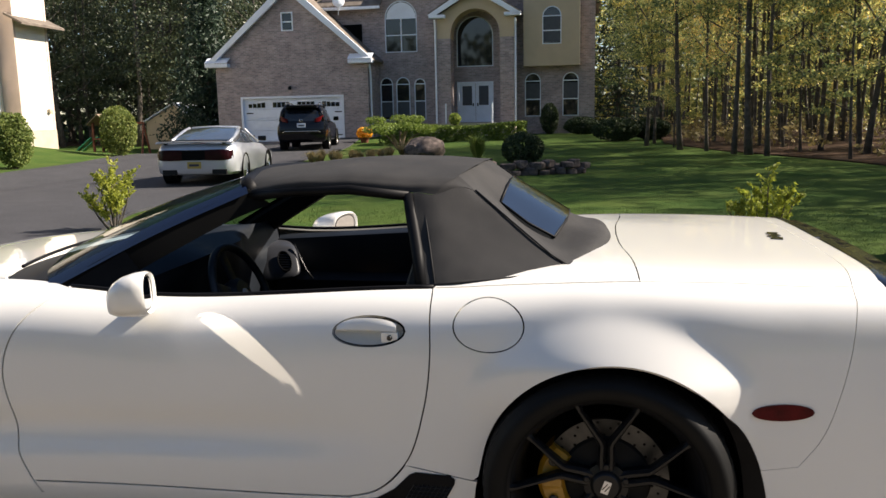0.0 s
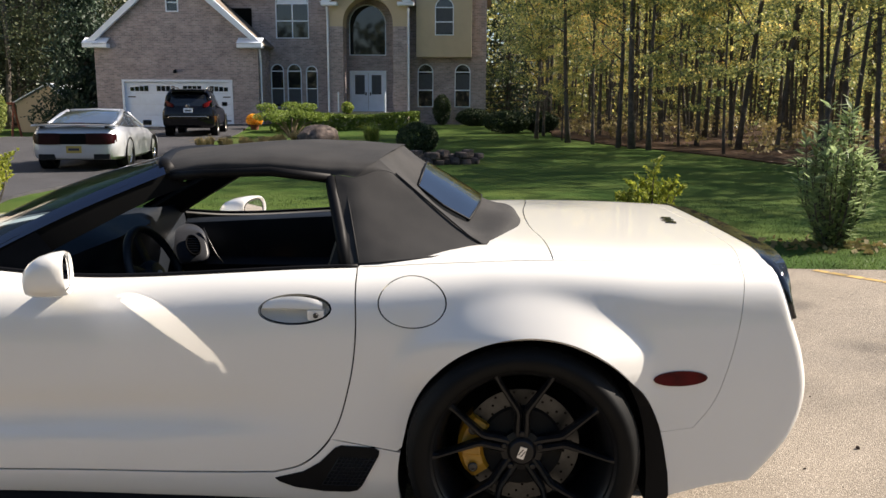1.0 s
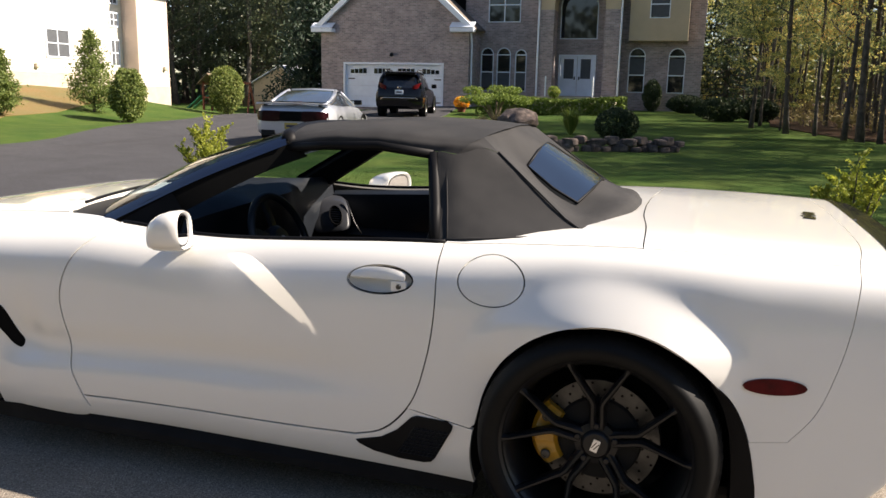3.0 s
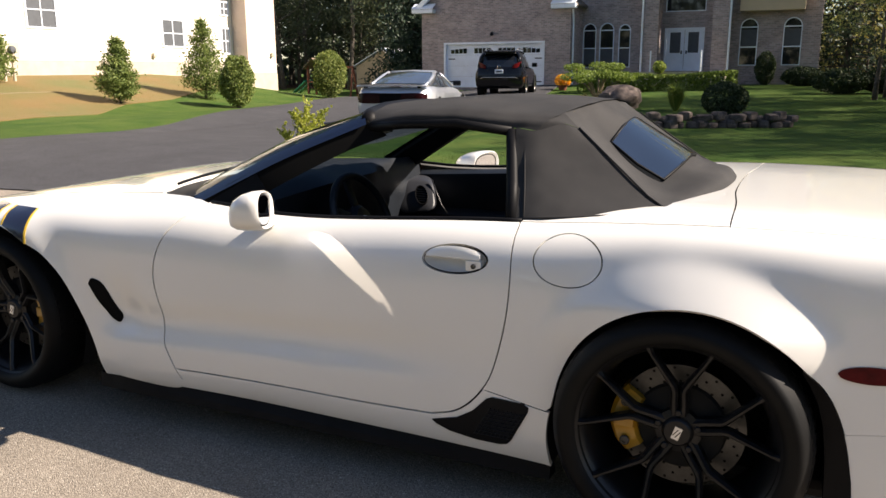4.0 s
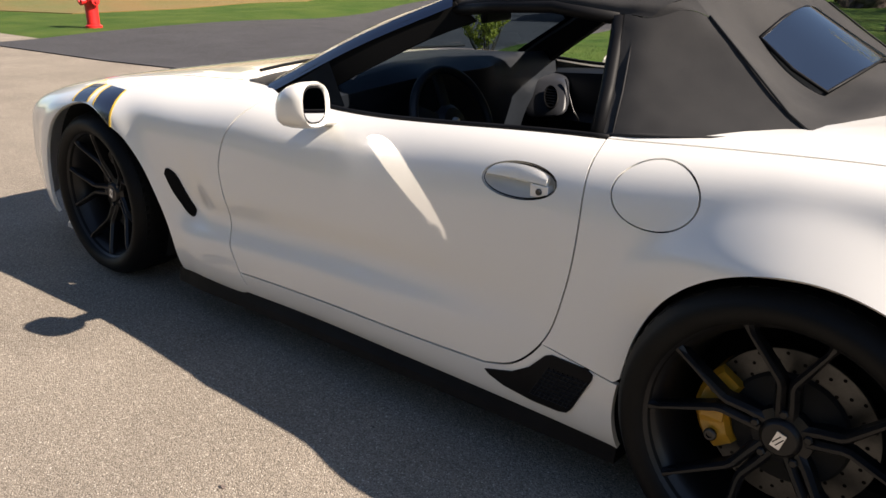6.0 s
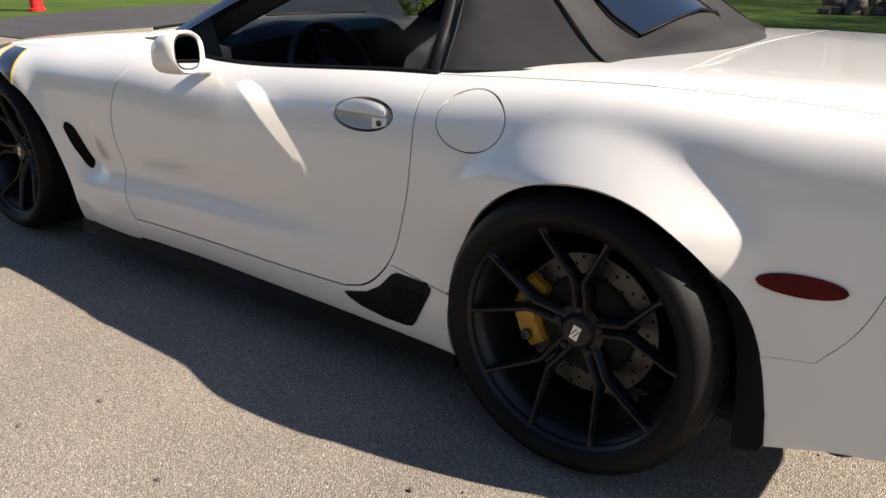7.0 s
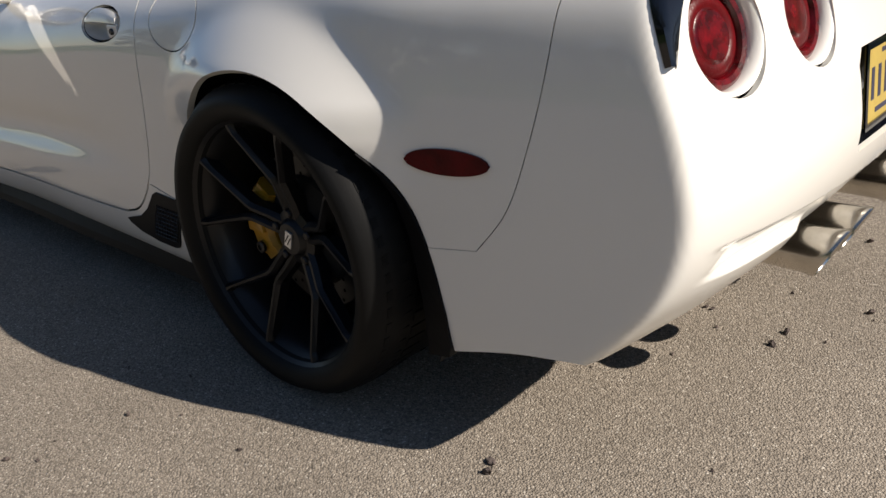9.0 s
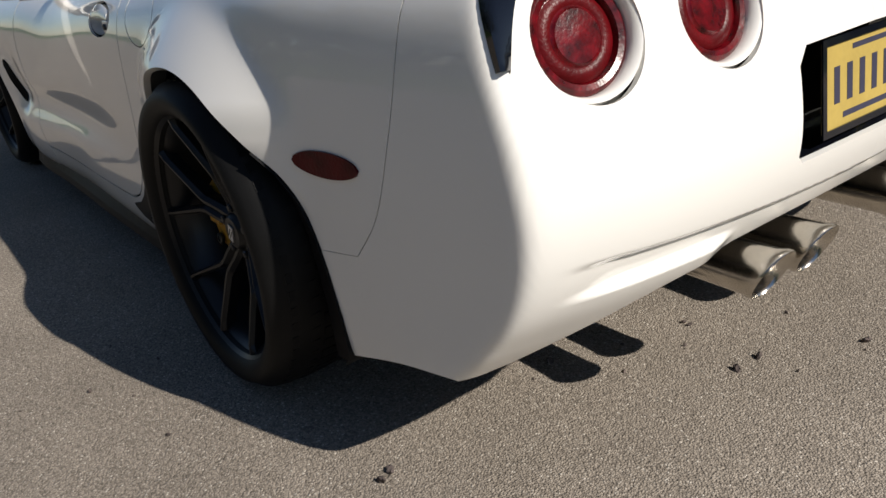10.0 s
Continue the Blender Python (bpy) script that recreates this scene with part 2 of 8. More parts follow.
M_PLATE = mat("yellow_number_plate", (0.44, 0.32, 0.08), 0.5, 0, 0.08, 12, 100, 0.1)
M_INK = mat("dark_ink", (0.03, 0.03, 0.06), 0.6, bump=0)
M_ROAD = asphalt_mat("worn_road_asphalt", (0.236, 0.203, 0.167), (0.346, 0.301, 0.249), (0.65, 0.60, 0.52), 0.66, 250, 0.6, 0.15)
M_DRIVE = asphalt_mat("dark_driveway_asphalt", (0.049, 0.049, 0.054), (0.079, 0.079, 0.086), (0.10, 0.10, 0.10), 0.8, 120, 0.5, 0.16)
M_LAWN = mat("lawn_soil_and_grass", (0.038, 0.080, 0.015), 0.95, 0, 0.3, 0.9, 55, 1.0, spec=0.1, tint=(0.074, 0.110, 0.024), dist=0.03)
M_DRY = mat("thin_dry_lawn", (0.165, 0.104, 0.032), 0.95, 0, 0.35, 0.5, 30, 1.0, tint=(0.105, 0.105, 0.028), dist=0.03)
M_LITTER = mat("fallen_leaves", (0.070, 0.040, 0.024), 0.95, 0, 0.4, 2.5, 25, 1.0, spec=0.1, tint=(0.036, 0.024, 0.017), dist=0.05)
M_BLADE = leaf_mat("grass_blades", [(0.0, (0.025, 0.055, 0.007)), (0.6, (0.055, 0.10, 0.014)), (1.0, (0.11, 0.14, 0.03))], 0.7, 0.3)
M_BRICK = brick_mat("brown_brick", (0.40, 0.310, 0.302), (0.235, 0.193, 0.194), (0.38, 0.36, 0.36))
M_STUCCO = mat("tan_stucco", (0.52, 0.42, 0.29), 0.9, 0, 0.06, 1.5, 80, 0.4)
# House white tinted blue: the shaded front's sky tone is put into the colour.
M_WHITE = mat("shade_blued_white", (0.79, 0.84, 0.92), 0.5, 0, 0.05, 3, 60, 0.1)
M_SIDING = mat("cream_clapboard", (0.76, 0.70, 0.60), 0.6, 0, 0.04, 1.2, 40, 0.1)
# Darker cream with the shade of the side return put into the colour.
M_PINK = mat("shade_toned_corner_siding", (0.66, 0.52, 0.44), 0.6, 0, 0.05, 1.2, 40, 0.1)
M_SHINGLE = mat("brown_roof_shingle", (0.19, 0.155, 0.125), 0.95, 0, 0.3, 3, 30, 0.6, dist=0.01)
M_PANE = mat("dark_window_glass", (0.010, 0.012, 0.016), 0.04, 0, 0.1, 2, 10, 0, spec=0.7)
M_BLIND = mat("window_blind", (0.075, 0.082, 0.092), 0.7, 0, 0.1, 5, 40, 0.1)
M_CONCRETE = mat("pale_foundation", (0.50, 0.43, 0.33), 0.9, 0, 0.1, 2, 50, 0.3)
M_TIMBER = mat("weathered_timber", (0.23, 0.17, 0.12), 0.85, 0, 0.2, 4, 60, 0.3)
M_REDWOOD = mat("red_stained_wood", (0.20, 0.06, 0.035), 0.8, 0, 0.2, 5, 60, 0.2)
M_GREENPL = mat("green_plastic", (0.0, 0.33, 0.20), 0.4, bump=0)
M_ROCK = mat("grey_boulder", (0.14, 0.112, 0.10), 0.95, 0, 0.4, 7, 40, 1.0, spec=0.1, tint=(0.05, 0.042, 0.040), dist=0.03, island=0.25)
M_BARK = mat("grey_brown_bark", (0.055, 0.045, 0.037), 0.95, 0, 0.4, 6, 40, 1.0, tint=(0.11, 0.095, 0.08), dist=0.02)
M_AUTUMN = leaf_mat("autumn_leaves", [(0.0, (0.045, 0.08, 0.04)), (0.36, (0.19, 0.245, 0.10)), (0.62, (0.52, 0.50, 0.17)), (0.86, (0.85, 0.66, 0.20)), (1.0, (0.78, 0.33, 0.13))], 0.5, 0.58)
M_GREENTREE = leaf_mat("dull_green_leaves", [(0.0, (0.035, 0.05, 0.030)), (0.55, (0.085, 0.11, 0.058)), (0.85, (0.15, 0.16, 0.075)), (1.0, (0.22, 0.17, 0.09))], 0.45, 0.35)
M_SPRUCE = leaf_mat("spruce_needles", [(0.0, (0.016, 0.034, 0.020)), (0.6, (0.036, 0.066, 0.036)), (1.0, (0.07, 0.10, 0.05))], 0.6, 0.15)
M_ARBOR = leaf_mat("conifer_sprays", [(0.0, (0.07, 0.115, 0.026)), (0.6, (0.165, 0.215, 0.05)), (1.0, (0.30, 0.31, 0.085))], 0.7, 0.38)
M_GOLD = leaf_mat("golden_juniper_sprays", [(0.0, (0.12, 0.17, 0.02)), (0.5, (0.34, 0.37, 0.05)), (1.0, (0.60, 0.58, 0.12))], 0.6, 0.5)
M_LAUREL = leaf_mat("laurel_leaves", [(0.0, (0.16, 0.22, 0.10)), (0.6, (0.36, 0.45, 0.22)), (1.0, (0.58, 0.64, 0.40))], 0.16, 0.55)
M_HEDGE = leaf_mat("hedge_leaves", [(0.0, (0.08, 0.125, 0.022)), (0.6, (0.21, 0.28, 0.05)), (1.0, (0.40, 0.43, 0.12))], 0.7, 0.4)
M_DARKBUSH = leaf_mat("dark_bush_leaves", [(0.0, (0.010, 0.024, 0.010)), (0.7, (0.03, 0.05, 0.018)), (1.0, (0.06, 0.08, 0.025))], 0.8, 0.2)
M_STRAW = leaf_mat("dry_grass_tufts", [(0.0, (0.16, 0.13, 0.05)), (1.0, (0.40, 0.31, 0.13))], 0.7, 0.3)
M_MUM = leaf_mat("orange_yellow_petals", [(0.0, (0.55, 0.22, 0.01)), (0.5, (0.80, 0.40, 0.02)), (1.0, (0.85, 0.55, 0.04))], 0.6, 0.3)
M_HYDRANT = mat("red_hydrant_paint", (0.62, 0.02, 0.02), 0.4, 0, 0.15, 12, 60, 0.1)
M_BLUE = mat("blue_hydrant_paint", (0.04, 0.16, 0.50), 0.4, 0, 0.1, 12, 60, 0.1)
M_BLACKCAR = mat("black_car_paint", (0.004, 0.004, 0.006), 0.15, 0, 0.1, 3, 100, 0, coat=0.25, spec=0.25)
M_SILVERCAR = mat("silver_car_paint", (0.50, 0.52, 0.56), 0.32, 0.45, 0.04, 3, 300, 0.02, coat=0.5)
M_LINE = mat("worn_yellow_paint", (0.50, 0.33, 0.10), 0.85, 0, 0.3, 9, 120, 0.2)

# ---- mesh helpers ----


def link_mesh(name, me, material, parent=None, label="", smooth=True):
    if material is not None and not me.materials:
        me.materials.append(material)
    if smooth:
        for p in me.polygons:
            p.use_smooth = True
    ob = new(name, me)
    if parent is not None:
        ob.parent = parent
    if label:
        tagged(ob, label)
    return ob


def part(name, bm, material, parent=None, label="", smooth=False, sharp=None):
    me = bpy.data.meshes.new(name)
    bm.normal_update()
    if smooth and sharp:
        for e in bm.edges:
            if len(e.link_faces) == 2 and e.calc_face_angle(0) > radians(sharp):
                e.smooth = False
    bm.to_mesh(me)
    bm.free()
    return link_mesh(name, me, material, parent, label, smooth)


def thing(name, at, label, category, group="", rz=0.0, kind=""):
    e = new(name)
    e.matrix_world = pose(*at, 0, 0, rz)
    e.empty_display_size = 0.1
    return tagged(e, label, category, group, kind)


def box(bm, x0, x1, y0, y1, z0, z1, bevel=0.0, m=None):
    vs = [bm.verts.new((x, y, z)) for z in (z0, z1) for y in (y0, y1) for x in (x0, x1)]
    fs = [bm.faces.new([vs[i] for i in q]) for q in ((0, 2, 3, 1), (4, 5, 7, 6), (0, 1, 5, 4), (2, 6, 7, 3), (0, 4, 6, 2), (1, 3, 7, 5))]
    if bevel:
        es = list({e for f in fs for e in f.edges})
        r = bmesh.ops.bevel(bm, geom=es, offset=bevel, segments=2, affect="EDGES", profile=0.6)
        vs = list({v for f in r["faces"] for v in f.verts} | {v for v in vs if v.is_valid})
    if m is not None:
        bmesh.ops.transform(bm, matrix=m, verts=[v for v in vs if v.is_valid])
    return vs


def box_part(name, dims, material, parent, label="", bevel=0.0, m=None):
    bm = bmesh.new()
    box(bm, *dims, bevel=bevel, m=m)
    return part(name, bm, material, parent, label)


def loft(bm, rings, closed=True, caps=True):
    vs = [[bm.verts.new(p) for p in r] for r in rings]
    n = len(vs[0])
    for a, b in zip(vs, vs[1:]):
        for i in range(n if closed else n - 1):
            j = (i + 1) % n
            try:
                bm.faces.new((a[i], a[j], b[j], b[i]))
            except ValueError:
                pass
    if caps and closed:
        bm.faces.new(list(reversed(vs[0])))
        bm.faces.new(vs[-1])
    return vs


def tube(bm, pts, radius, seg=8, caps=True):
    """A round bar along points; radius is a number or one for each point."""
    pts = [Vector(p) for p in pts]
    rad = radius if isinstance(radius, (list, tuple)) else [radius] * len(pts)
    rings = []
    ref = Vector((0, 0, 1))
    for i, p in enumerate(pts):
        d = (pts[min(i + 1, len(pts) - 1)] - pts[max(i - 1, 0)]).normalized()
        if abs(d.dot(ref)) > 0.95:
            ref = Vector((1, 0, 0))
        a = d.cross(ref).normalized()
        b = d.cross(a).normalized()
        rings.append([p + (a * math.cos(2 * math.pi * k / seg) + b * math.sin(2 * math.pi * k / seg)) * rad[i] for k in range(seg)])
    loft(bm, rings, True, caps)


def lathe(bm, prof, seg=48, axis="y", at=(0, 0, 0), closed=False):
    """Turn a profile of (radius, along) about an axis."""
    rings = []
    for r, h in prof:
        ring = []
        for k in range(seg):
            a = 2 * math.pi * k / seg
            c, s = r * math.cos(a), r * math.sin(a)
            p = {"y": (c, h, s), "z": (c, s, h), "x": (h, c, s)}[axis]
            ring.append((p[0] + at[0], p[1] + at[1], p[2] + at[2]))
        rings.append(ring)
    if closed:
        rings.append(rings[0])
    vs = loft(bm, rings, True, False)
    if closed:
        bmesh.ops.remove_doubles(bm, verts=[v for r in (vs[0], vs[-1]) for v in r], dist=1e-6)
    return vs


def cdt(outline, holes=(), inner=()):
    """Triangulate a 2D outline with holes; returns points and triangles."""
    from_geo = geometry.delaunay_2d_cdt
    pts = [Vector(p) for p in outline]
    edges = [(i, (i + 1) % len(outline)) for i in range(len(outline))]
    for hl in holes:
        o = len(pts)
        pts += [Vector(p) for p in hl]
        edges += [(o + i, o + (i + 1) % len(hl)) for i in range(len(hl))]
    pts += [Vector(p) for p in inner]
    v, _, f, *_ = from_geo(pts, edges, [], 0, 1e-6)
    loops = [np.array(outline)] + [np.array(hl) for hl in holes]
    vv = np.array([tuple(p) for p in v])
    keep = []
    cen = np.array([vv[list(t)].mean(0) for t in f])
    ok = inside(cen, loops[0])
    for hl in loops[1:]:
        ok &= ~inside(cen, hl)
    for t, k in zip(f, ok):
        if k:
            keep.append(tuple(t))
    return vv, keep


def inside(p, poly):
    x, y = p[:, 0], p[:, 1]
    r = np.zeros(len(p), bool)
    for (x0, y0), (x1, y1) in zip(poly, np.roll(poly, -1, 0)):
        if y0 == y1:
            continue
        c = (y0 > y) != (y1 > y)
        r ^= c & (x < (x1 - x0) * (y - y0) / (y1 - y0) + x0)
    return r


def plate(bm, outline, holes, t0, t1, to3d):
    """A slab with holes: 2D outline, thickness from t0 to t1, to3d(u, v, t)."""
    vv, tris = cdt(outline, holes)
    a = [bm.verts.new(to3d(u, v, t0)) for u, v in vv]
    b = [bm.verts.new(to3d(u, v, t1)) for u, v in vv]
    cnt = {}
    for i, j, k in tris:
        bm.faces.new((a[i], a[j], a[k]))
        bm.faces.new((b[k], b[j], b[i]))
        for e in ((i, j), (j, k), (k, i)):
            cnt[e] = 1
    for i, j in cnt:
        if (j, i) not in cnt:
            bm.faces.new((a[j], a[i], b[i], b[j]))
    bmesh.ops.recalc_face_normals(bm, faces=bm.faces)


def arch_outline(x0, x1, z0, zs, n=10):
    """A door or window outline with a round head that springs at zs."""
    c, r = (x0 + x1) / 2, (x1 - x0) / 2
    return [(x0, z0), (x1, z0)] + [(c + r * math.cos(math.pi * k / n), zs + r * math.sin(math.pi * k / n)) for k in range(n + 1)]


def spline(xs, ys, x):
    """Smooth monotone-ish interpolation (cubic Hermite)."""
    x = np.asarray(x, float)
    xs, ys = np.asarray(xs, float), np.asarray(ys, float)
    d = np.gradient(ys, xs)
    i = np.clip(np.searchsorted(xs, x) - 1, 0, len(xs) - 2)
    hh = xs[i + 1] - xs[i]
    t = np.clip((x - xs[i]) / hh, 0, 1)
    return (2 * t**3 - 3 * t**2 + 1) * ys[i] + (t**3 - 2 * t**2 + t) * hh * d[i] + (-2 * t**3 + 3 * t**2) * ys[i + 1] + (t**3 - t**2) * hh * d[i + 1]


def sstep(a, b, x):
    k = min(1.0, max(0.0, (x - a) / (b - a)))
    return k * k * (3 - 2 * k)

# ---- ground, road, driveway ----


def height(x, y):
    """Ground: level at the road, rising gently to the house, with a bank before the cream house."""
    rise = 0.0185 * max(0.0, min(y, 60) - 4) * sstep(-19, -11, x)
    bank = 1.15 * sstep(-17.5, -27, x) * (1 - sstep(24, 33, y)) * sstep(3, 14, y)
    low = -0.03 * (1 - sstep(3.55, 3.85, y))
    dip = (-0.15 - 0.14 * sstep(8, 13, y) * (1 - sstep(17, 24, y))) * (1 - sstep(-7, -5, x)) * sstep(6, 11, y) * (1 - sstep(28, 33, y)) * sstep(-16, -13.5, x)
    return rise + bank + low + dip


def draped(name, outline, material, lift, step, label, category):
    xs = [p[0] for p in outline]
    ys = [p[1] for p in outline]
    poly = np.array(outline)
    gx, gy = np.meshgrid(np.arange(min(xs), max(xs), step), np.arange(min(ys), max(ys), step))
    g = np.column_stack((gx.ravel(), gy.ravel()))
    g = g[inside(g, poly)]
    dense = []
    for a, b in zip(outline, outline[1:] + outline[:1]):
        k = max(1, int(math.dist(a, b) / step))
        dense += [(a[0] + (b[0] - a[0]) * i / k, a[1] + (b[1] - a[1]) * i / k) for i in range(k)]
    vv, tris = cdt(dense, (), [tuple(p) for p in g])
    bm = bmesh.new()
    vs = [bm.verts.new((x, y, height(x, y) + lift)) for x, y in vv]
    for t in tris:
        bm.faces.new([vs[i] for i in t])
    bmesh.ops.recalc_face_normals(bm, faces=bm.faces)
    if sum(f.normal.z for f in bm.faces) < 0:
        bmesh.ops.reverse_faces(bm, faces=bm.faces)
    edge = [e for e in bm.edges if len(e.link_faces) == 1]
    r = bmesh.ops.extrude_edge_only(bm, edges=edge)
    bmesh.ops.translate(bm, vec=(0, 0, -lift - 0.05), verts=[e for e in r["geom"] if isinstance(e, bmesh.types.BMVert)])
    ob = part(name, bm, material)
    return tagged(ob, label, category, kind="structure")


gxs = [-900, -400, -150, -80] + [-50 + 1.0 * i for i in range(101)] + [80, 150, 400, 900]
gys = [-900, -300, -100, -40, -20, -10, -4, 0, 2, 3, 3.5, 3.6, 3.7, 3.8, 3.9] + [4.5 + 1.0 * i for i in range(60)] + [80, 150, 400, 900]
bm = bmesh.new()
grid = [[bm.verts.new((x, y, height(x, y))) for x in gxs] for y in gys]
for j in range(len(gys) - 1):
    for i in range(len(gxs) - 1):
        bm.faces.new((grid[j][i], grid[j][i + 1], grid[j + 1][i + 1], grid[j + 1][i]))
tagged(part("ground", bm, M_LAWN, smooth=True), "green mown lawn rising gently from the road", "lawn", kind="structure")

bm = bmesh.new()
rxs = [-300, -60, -20, -8, -4, -2, 0, 2, 4, 8, 20, 60, 300]
rys = [-9.0, -6, -4, -3, -2, -1, 0, 1, 2, 3, 3.62]
rv = [[bm.verts.new((x, y + (0.02 * math.sin(x * 1.7) if y > 3.5 else 0), -0.03 * sstep(-5, -9, y))) for x in rxs] for y in rys]
for j in range(len(rys) - 1):
    for i in range(len(rxs) - 1):
        bm.faces.new((rv[j][i], rv[j][i + 1], rv[j + 1][i + 1], rv[j + 1][i]))
tagged(part("road", bm, M_ROAD), "worn grey-beige asphalt road with pale stone chips", "road", kind="structure")

DRIVE = [(-12.9, 2.62), (-9.5, 2.75), (-7.2, 3.05), (-4.9, 3.35), (-5.4, 4.4), (-6.6, 7.5), (-7.8, 12.0), (-8.8, 18.3), (-9.1, 25.0), (-10.6, 33.4), (-17.6, 33.4), (-19.6, 29.0), (-18.6, 24.5), (-14.6, 12.5), (-13.4, 7.0), (-13.0, 3.4)]
draped("driveway", DRIVE, M_DRIVE, 0.045, 1.0, "dark asphalt driveway sloping up to the garage", "driveway")
DRYBANK = [(-18.6, 6.8), (-18.4, 9.5), (-18.9, 12.0), (-18.7, 14.0), (-20.2, 16.5), (-20.6, 19.0), (-21.9, 22.0), (-22.4, 24.0), (-24.9, 26.0), (-26.5, 24.0), (-26.5, 6.5), (-21, 5.6)]
draped("bare_bank", DRYBANK, M_DRY, 0.02, 1.0, "thin brownish grass on a low bank by the cream house", "lawn")
LITTER = [(2.6, 27.5), (2.4, 24.9), (3.6, 20.5), (5.6, 16.2), (6.4, 13.6), (8.2, 11.2), (14.0, 9.6), (40, 14.0), (60, 30), (60, 62), (-45, 62), (-45, 47), (1.6, 47)]
draped("forest_floor", LITTER, M_LITTER, 0.03, 2.0, "brown fallen leaves under the trees", "forest floor")
bm = bmesh.new()
for k in range(5):
    a = Vector((2.66 + 0.09 * k, 3.56 - 0.105 * k, 0.004))
    d = Vector((0.09, -0.105, 0)) * 0.9
    n = Vector((0.035, 0.03, 0)) * (0.8 + 0.1 * (k % 3))
    bm.faces.new([bm.verts.new(p) for p in (a - n, a + d - n, a + d + n, a + n)])
tagged(part("painted_line", bm, M_LINE), "short worn yellow paint mark at the road edge", "road marking", kind="structure")

# ---- brick house ----


def facade(name, y, outline, holes, material, parent, thick=0.3):
    bm = bmesh.new()
    plate(bm, outline, holes, 0.0, thick, lambda u, v, t: (u, y + t, v))
    return part(name, bm, material, parent)


def ring_frame(name, y, outline, w, depth, material, parent, label=""):
    c = np.array(outline).mean(0)
    o = np.array(outline)
    lo, hi = o.min(0), o.max(0)
    k = 1 - 2 * w / (hi - lo)
    inner = [tuple((p - (lo + hi) / 2) * k + (lo + hi) / 2) for p in o]
    bm = bmesh.new()
    plate(bm, [tuple(p) for p in o], [inner], 0.0, depth, lambda u, v, t: (u, y + t, v))
    return part(name, bm, material, parent, label)


def window(parent, y, outline, bars_z=(), bars_x=(), blind=None, frame_w=0.038):
    """A window in a facade opening: frame, pane, glazing bars; blind: heights between which a pale blind hangs."""
    o = np.array(outline)
    lo, hi = o.min(0), o.max(0)
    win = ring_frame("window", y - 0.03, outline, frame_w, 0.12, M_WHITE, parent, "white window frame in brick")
    bm = bmesh.new()
    plate(bm, [tuple(p) for p in o], [], 0.0, 0.01, lambda u, v, t: (u, y + 0.06 + t, v))
    part("pane", bm, M_PANE, win, "dark reflecting glass")
    for z in bars_z:
        box_part("glazing_bar", (lo[0] + 0.02, hi[0] - 0.02, y + 0.01, y + 0.05, z - 0.025, z + 0.025), M_WHITE, win)
    for x in bars_x:
        box_part("glazing_bar", (x - 0.025, x + 0.025, y + 0.008, y + 0.052, lo[1] + 0.02, hi[1] - 0.02), M_WHITE, win)
    if blind:
        box_part("blind", (lo[0] + 0.05, hi[0] - 0.05, y + 0.04, y + 0.055, blind[0], blind[1]), M_BLIND, win)
    return win


house = thing("brick_house", (0, 0, 0), "two-storey brown brick house with white trim and a garage wing", "house")
GY, MY, PY, DY = 33.5, 35.5, 34.5, 36.0
gable = [(-17.82, 0.3), (-10.25, 0.3), (-10.25, 4.25), (-13.98, 7.55), (-17.82, 4.25)]
gdoor = [(-16.62, 0.44), (-11.46, 0.44), (-11.46, 2.58), (-16.62, 2.58)]
gwin = [(-14.39, 5.58), (-13.80, 5.58), (-13.80, 6.44), (-14.39, 6.44)]
facade("wall", GY, gable, [gdoor, gwin], M_BRICK, house)
window(house, GY, gwin, bars_z=(6.0,), frame_w=0.05)
box_part("wall", (-17.82, -17.52, GY + 0.303, 42, 0.2, 4.25), M_BRICK, house)
box_part("wall", (-10.55, -10.25, GY + 0.303, MY + 0.1, 0.2, 4.25), M_BRICK, house)
# main front with its openings
tri = [arch_outline(a, b, 1.35, 3.09 - 0.02 * i) for i, (a, b) in enumerate(((-10.19, -9.55), (-9.39, -8.70), (-8.48, -7.92)))]
up = arch_outline(-9.87, -8.29, 4.59, 6.22, 16)
rw = [arch_outline(-3.11, -2.36, 1.40, 3.05), arch_outline(-1.34, -0.59, 1.40, 3.05)]
main_out = [(-13.0, 0.2), (0.15, 0.2), (0.15, 7.3), (-13.0, 7.3)]
entry = [(-6.62, 0.25), (-4.1, 0.25), (-4.1, 6.6), (-6.62, 6.6)]
facade("wall", MY, main_out, tri + [up, entry] + rw, M_BRICK, house)
for o in tri:
    window(house, MY, o, bars_z=(3.07, 2.25), blind=(1.5, 2.2))
u = window(house, MY, up, bars_z=(6.19, 5.4), bars_x=(-9.08,))
bm = bmesh.new()
plate(bm, [(-9.80, 6.22), (-8.36, 6.22)] + [(-9.08 + 0.72 * math.cos(math.pi * k / 14), 6.22 + 0.72 * math.sin(math.pi * k / 14)) for k in range(1, 14)], [], 0, 0.015, lambda a, b, t: (a, MY + 0.03 + t, b))
part("fanlight", bm, M_WHITE, u, "white fan-shaped shade in the window head")
for o in rw:
    window(house, MY, o, bars_z=(3.05, 2.2), blind=(2.25, 2.95))
for b in ((0.15 - 0.3, 0.147, MY + 0.303, 46, 0.2, 7.3), (-13.0, -12.7, MY + 0.303, 46, 0.2, 7.3), (-13.0, 0.15, 46.0, 46.3, 0.2, 7.3)):
    box_part("wall", b, M_BRICK, house)
# flat dark panel over the garage roof
box_part("shutter", (-12.75, -11.02, MY - 0.06, MY - 0.004, 4.6, 5.98), M_GAP, house, "dark upper panel beside the garage roof")
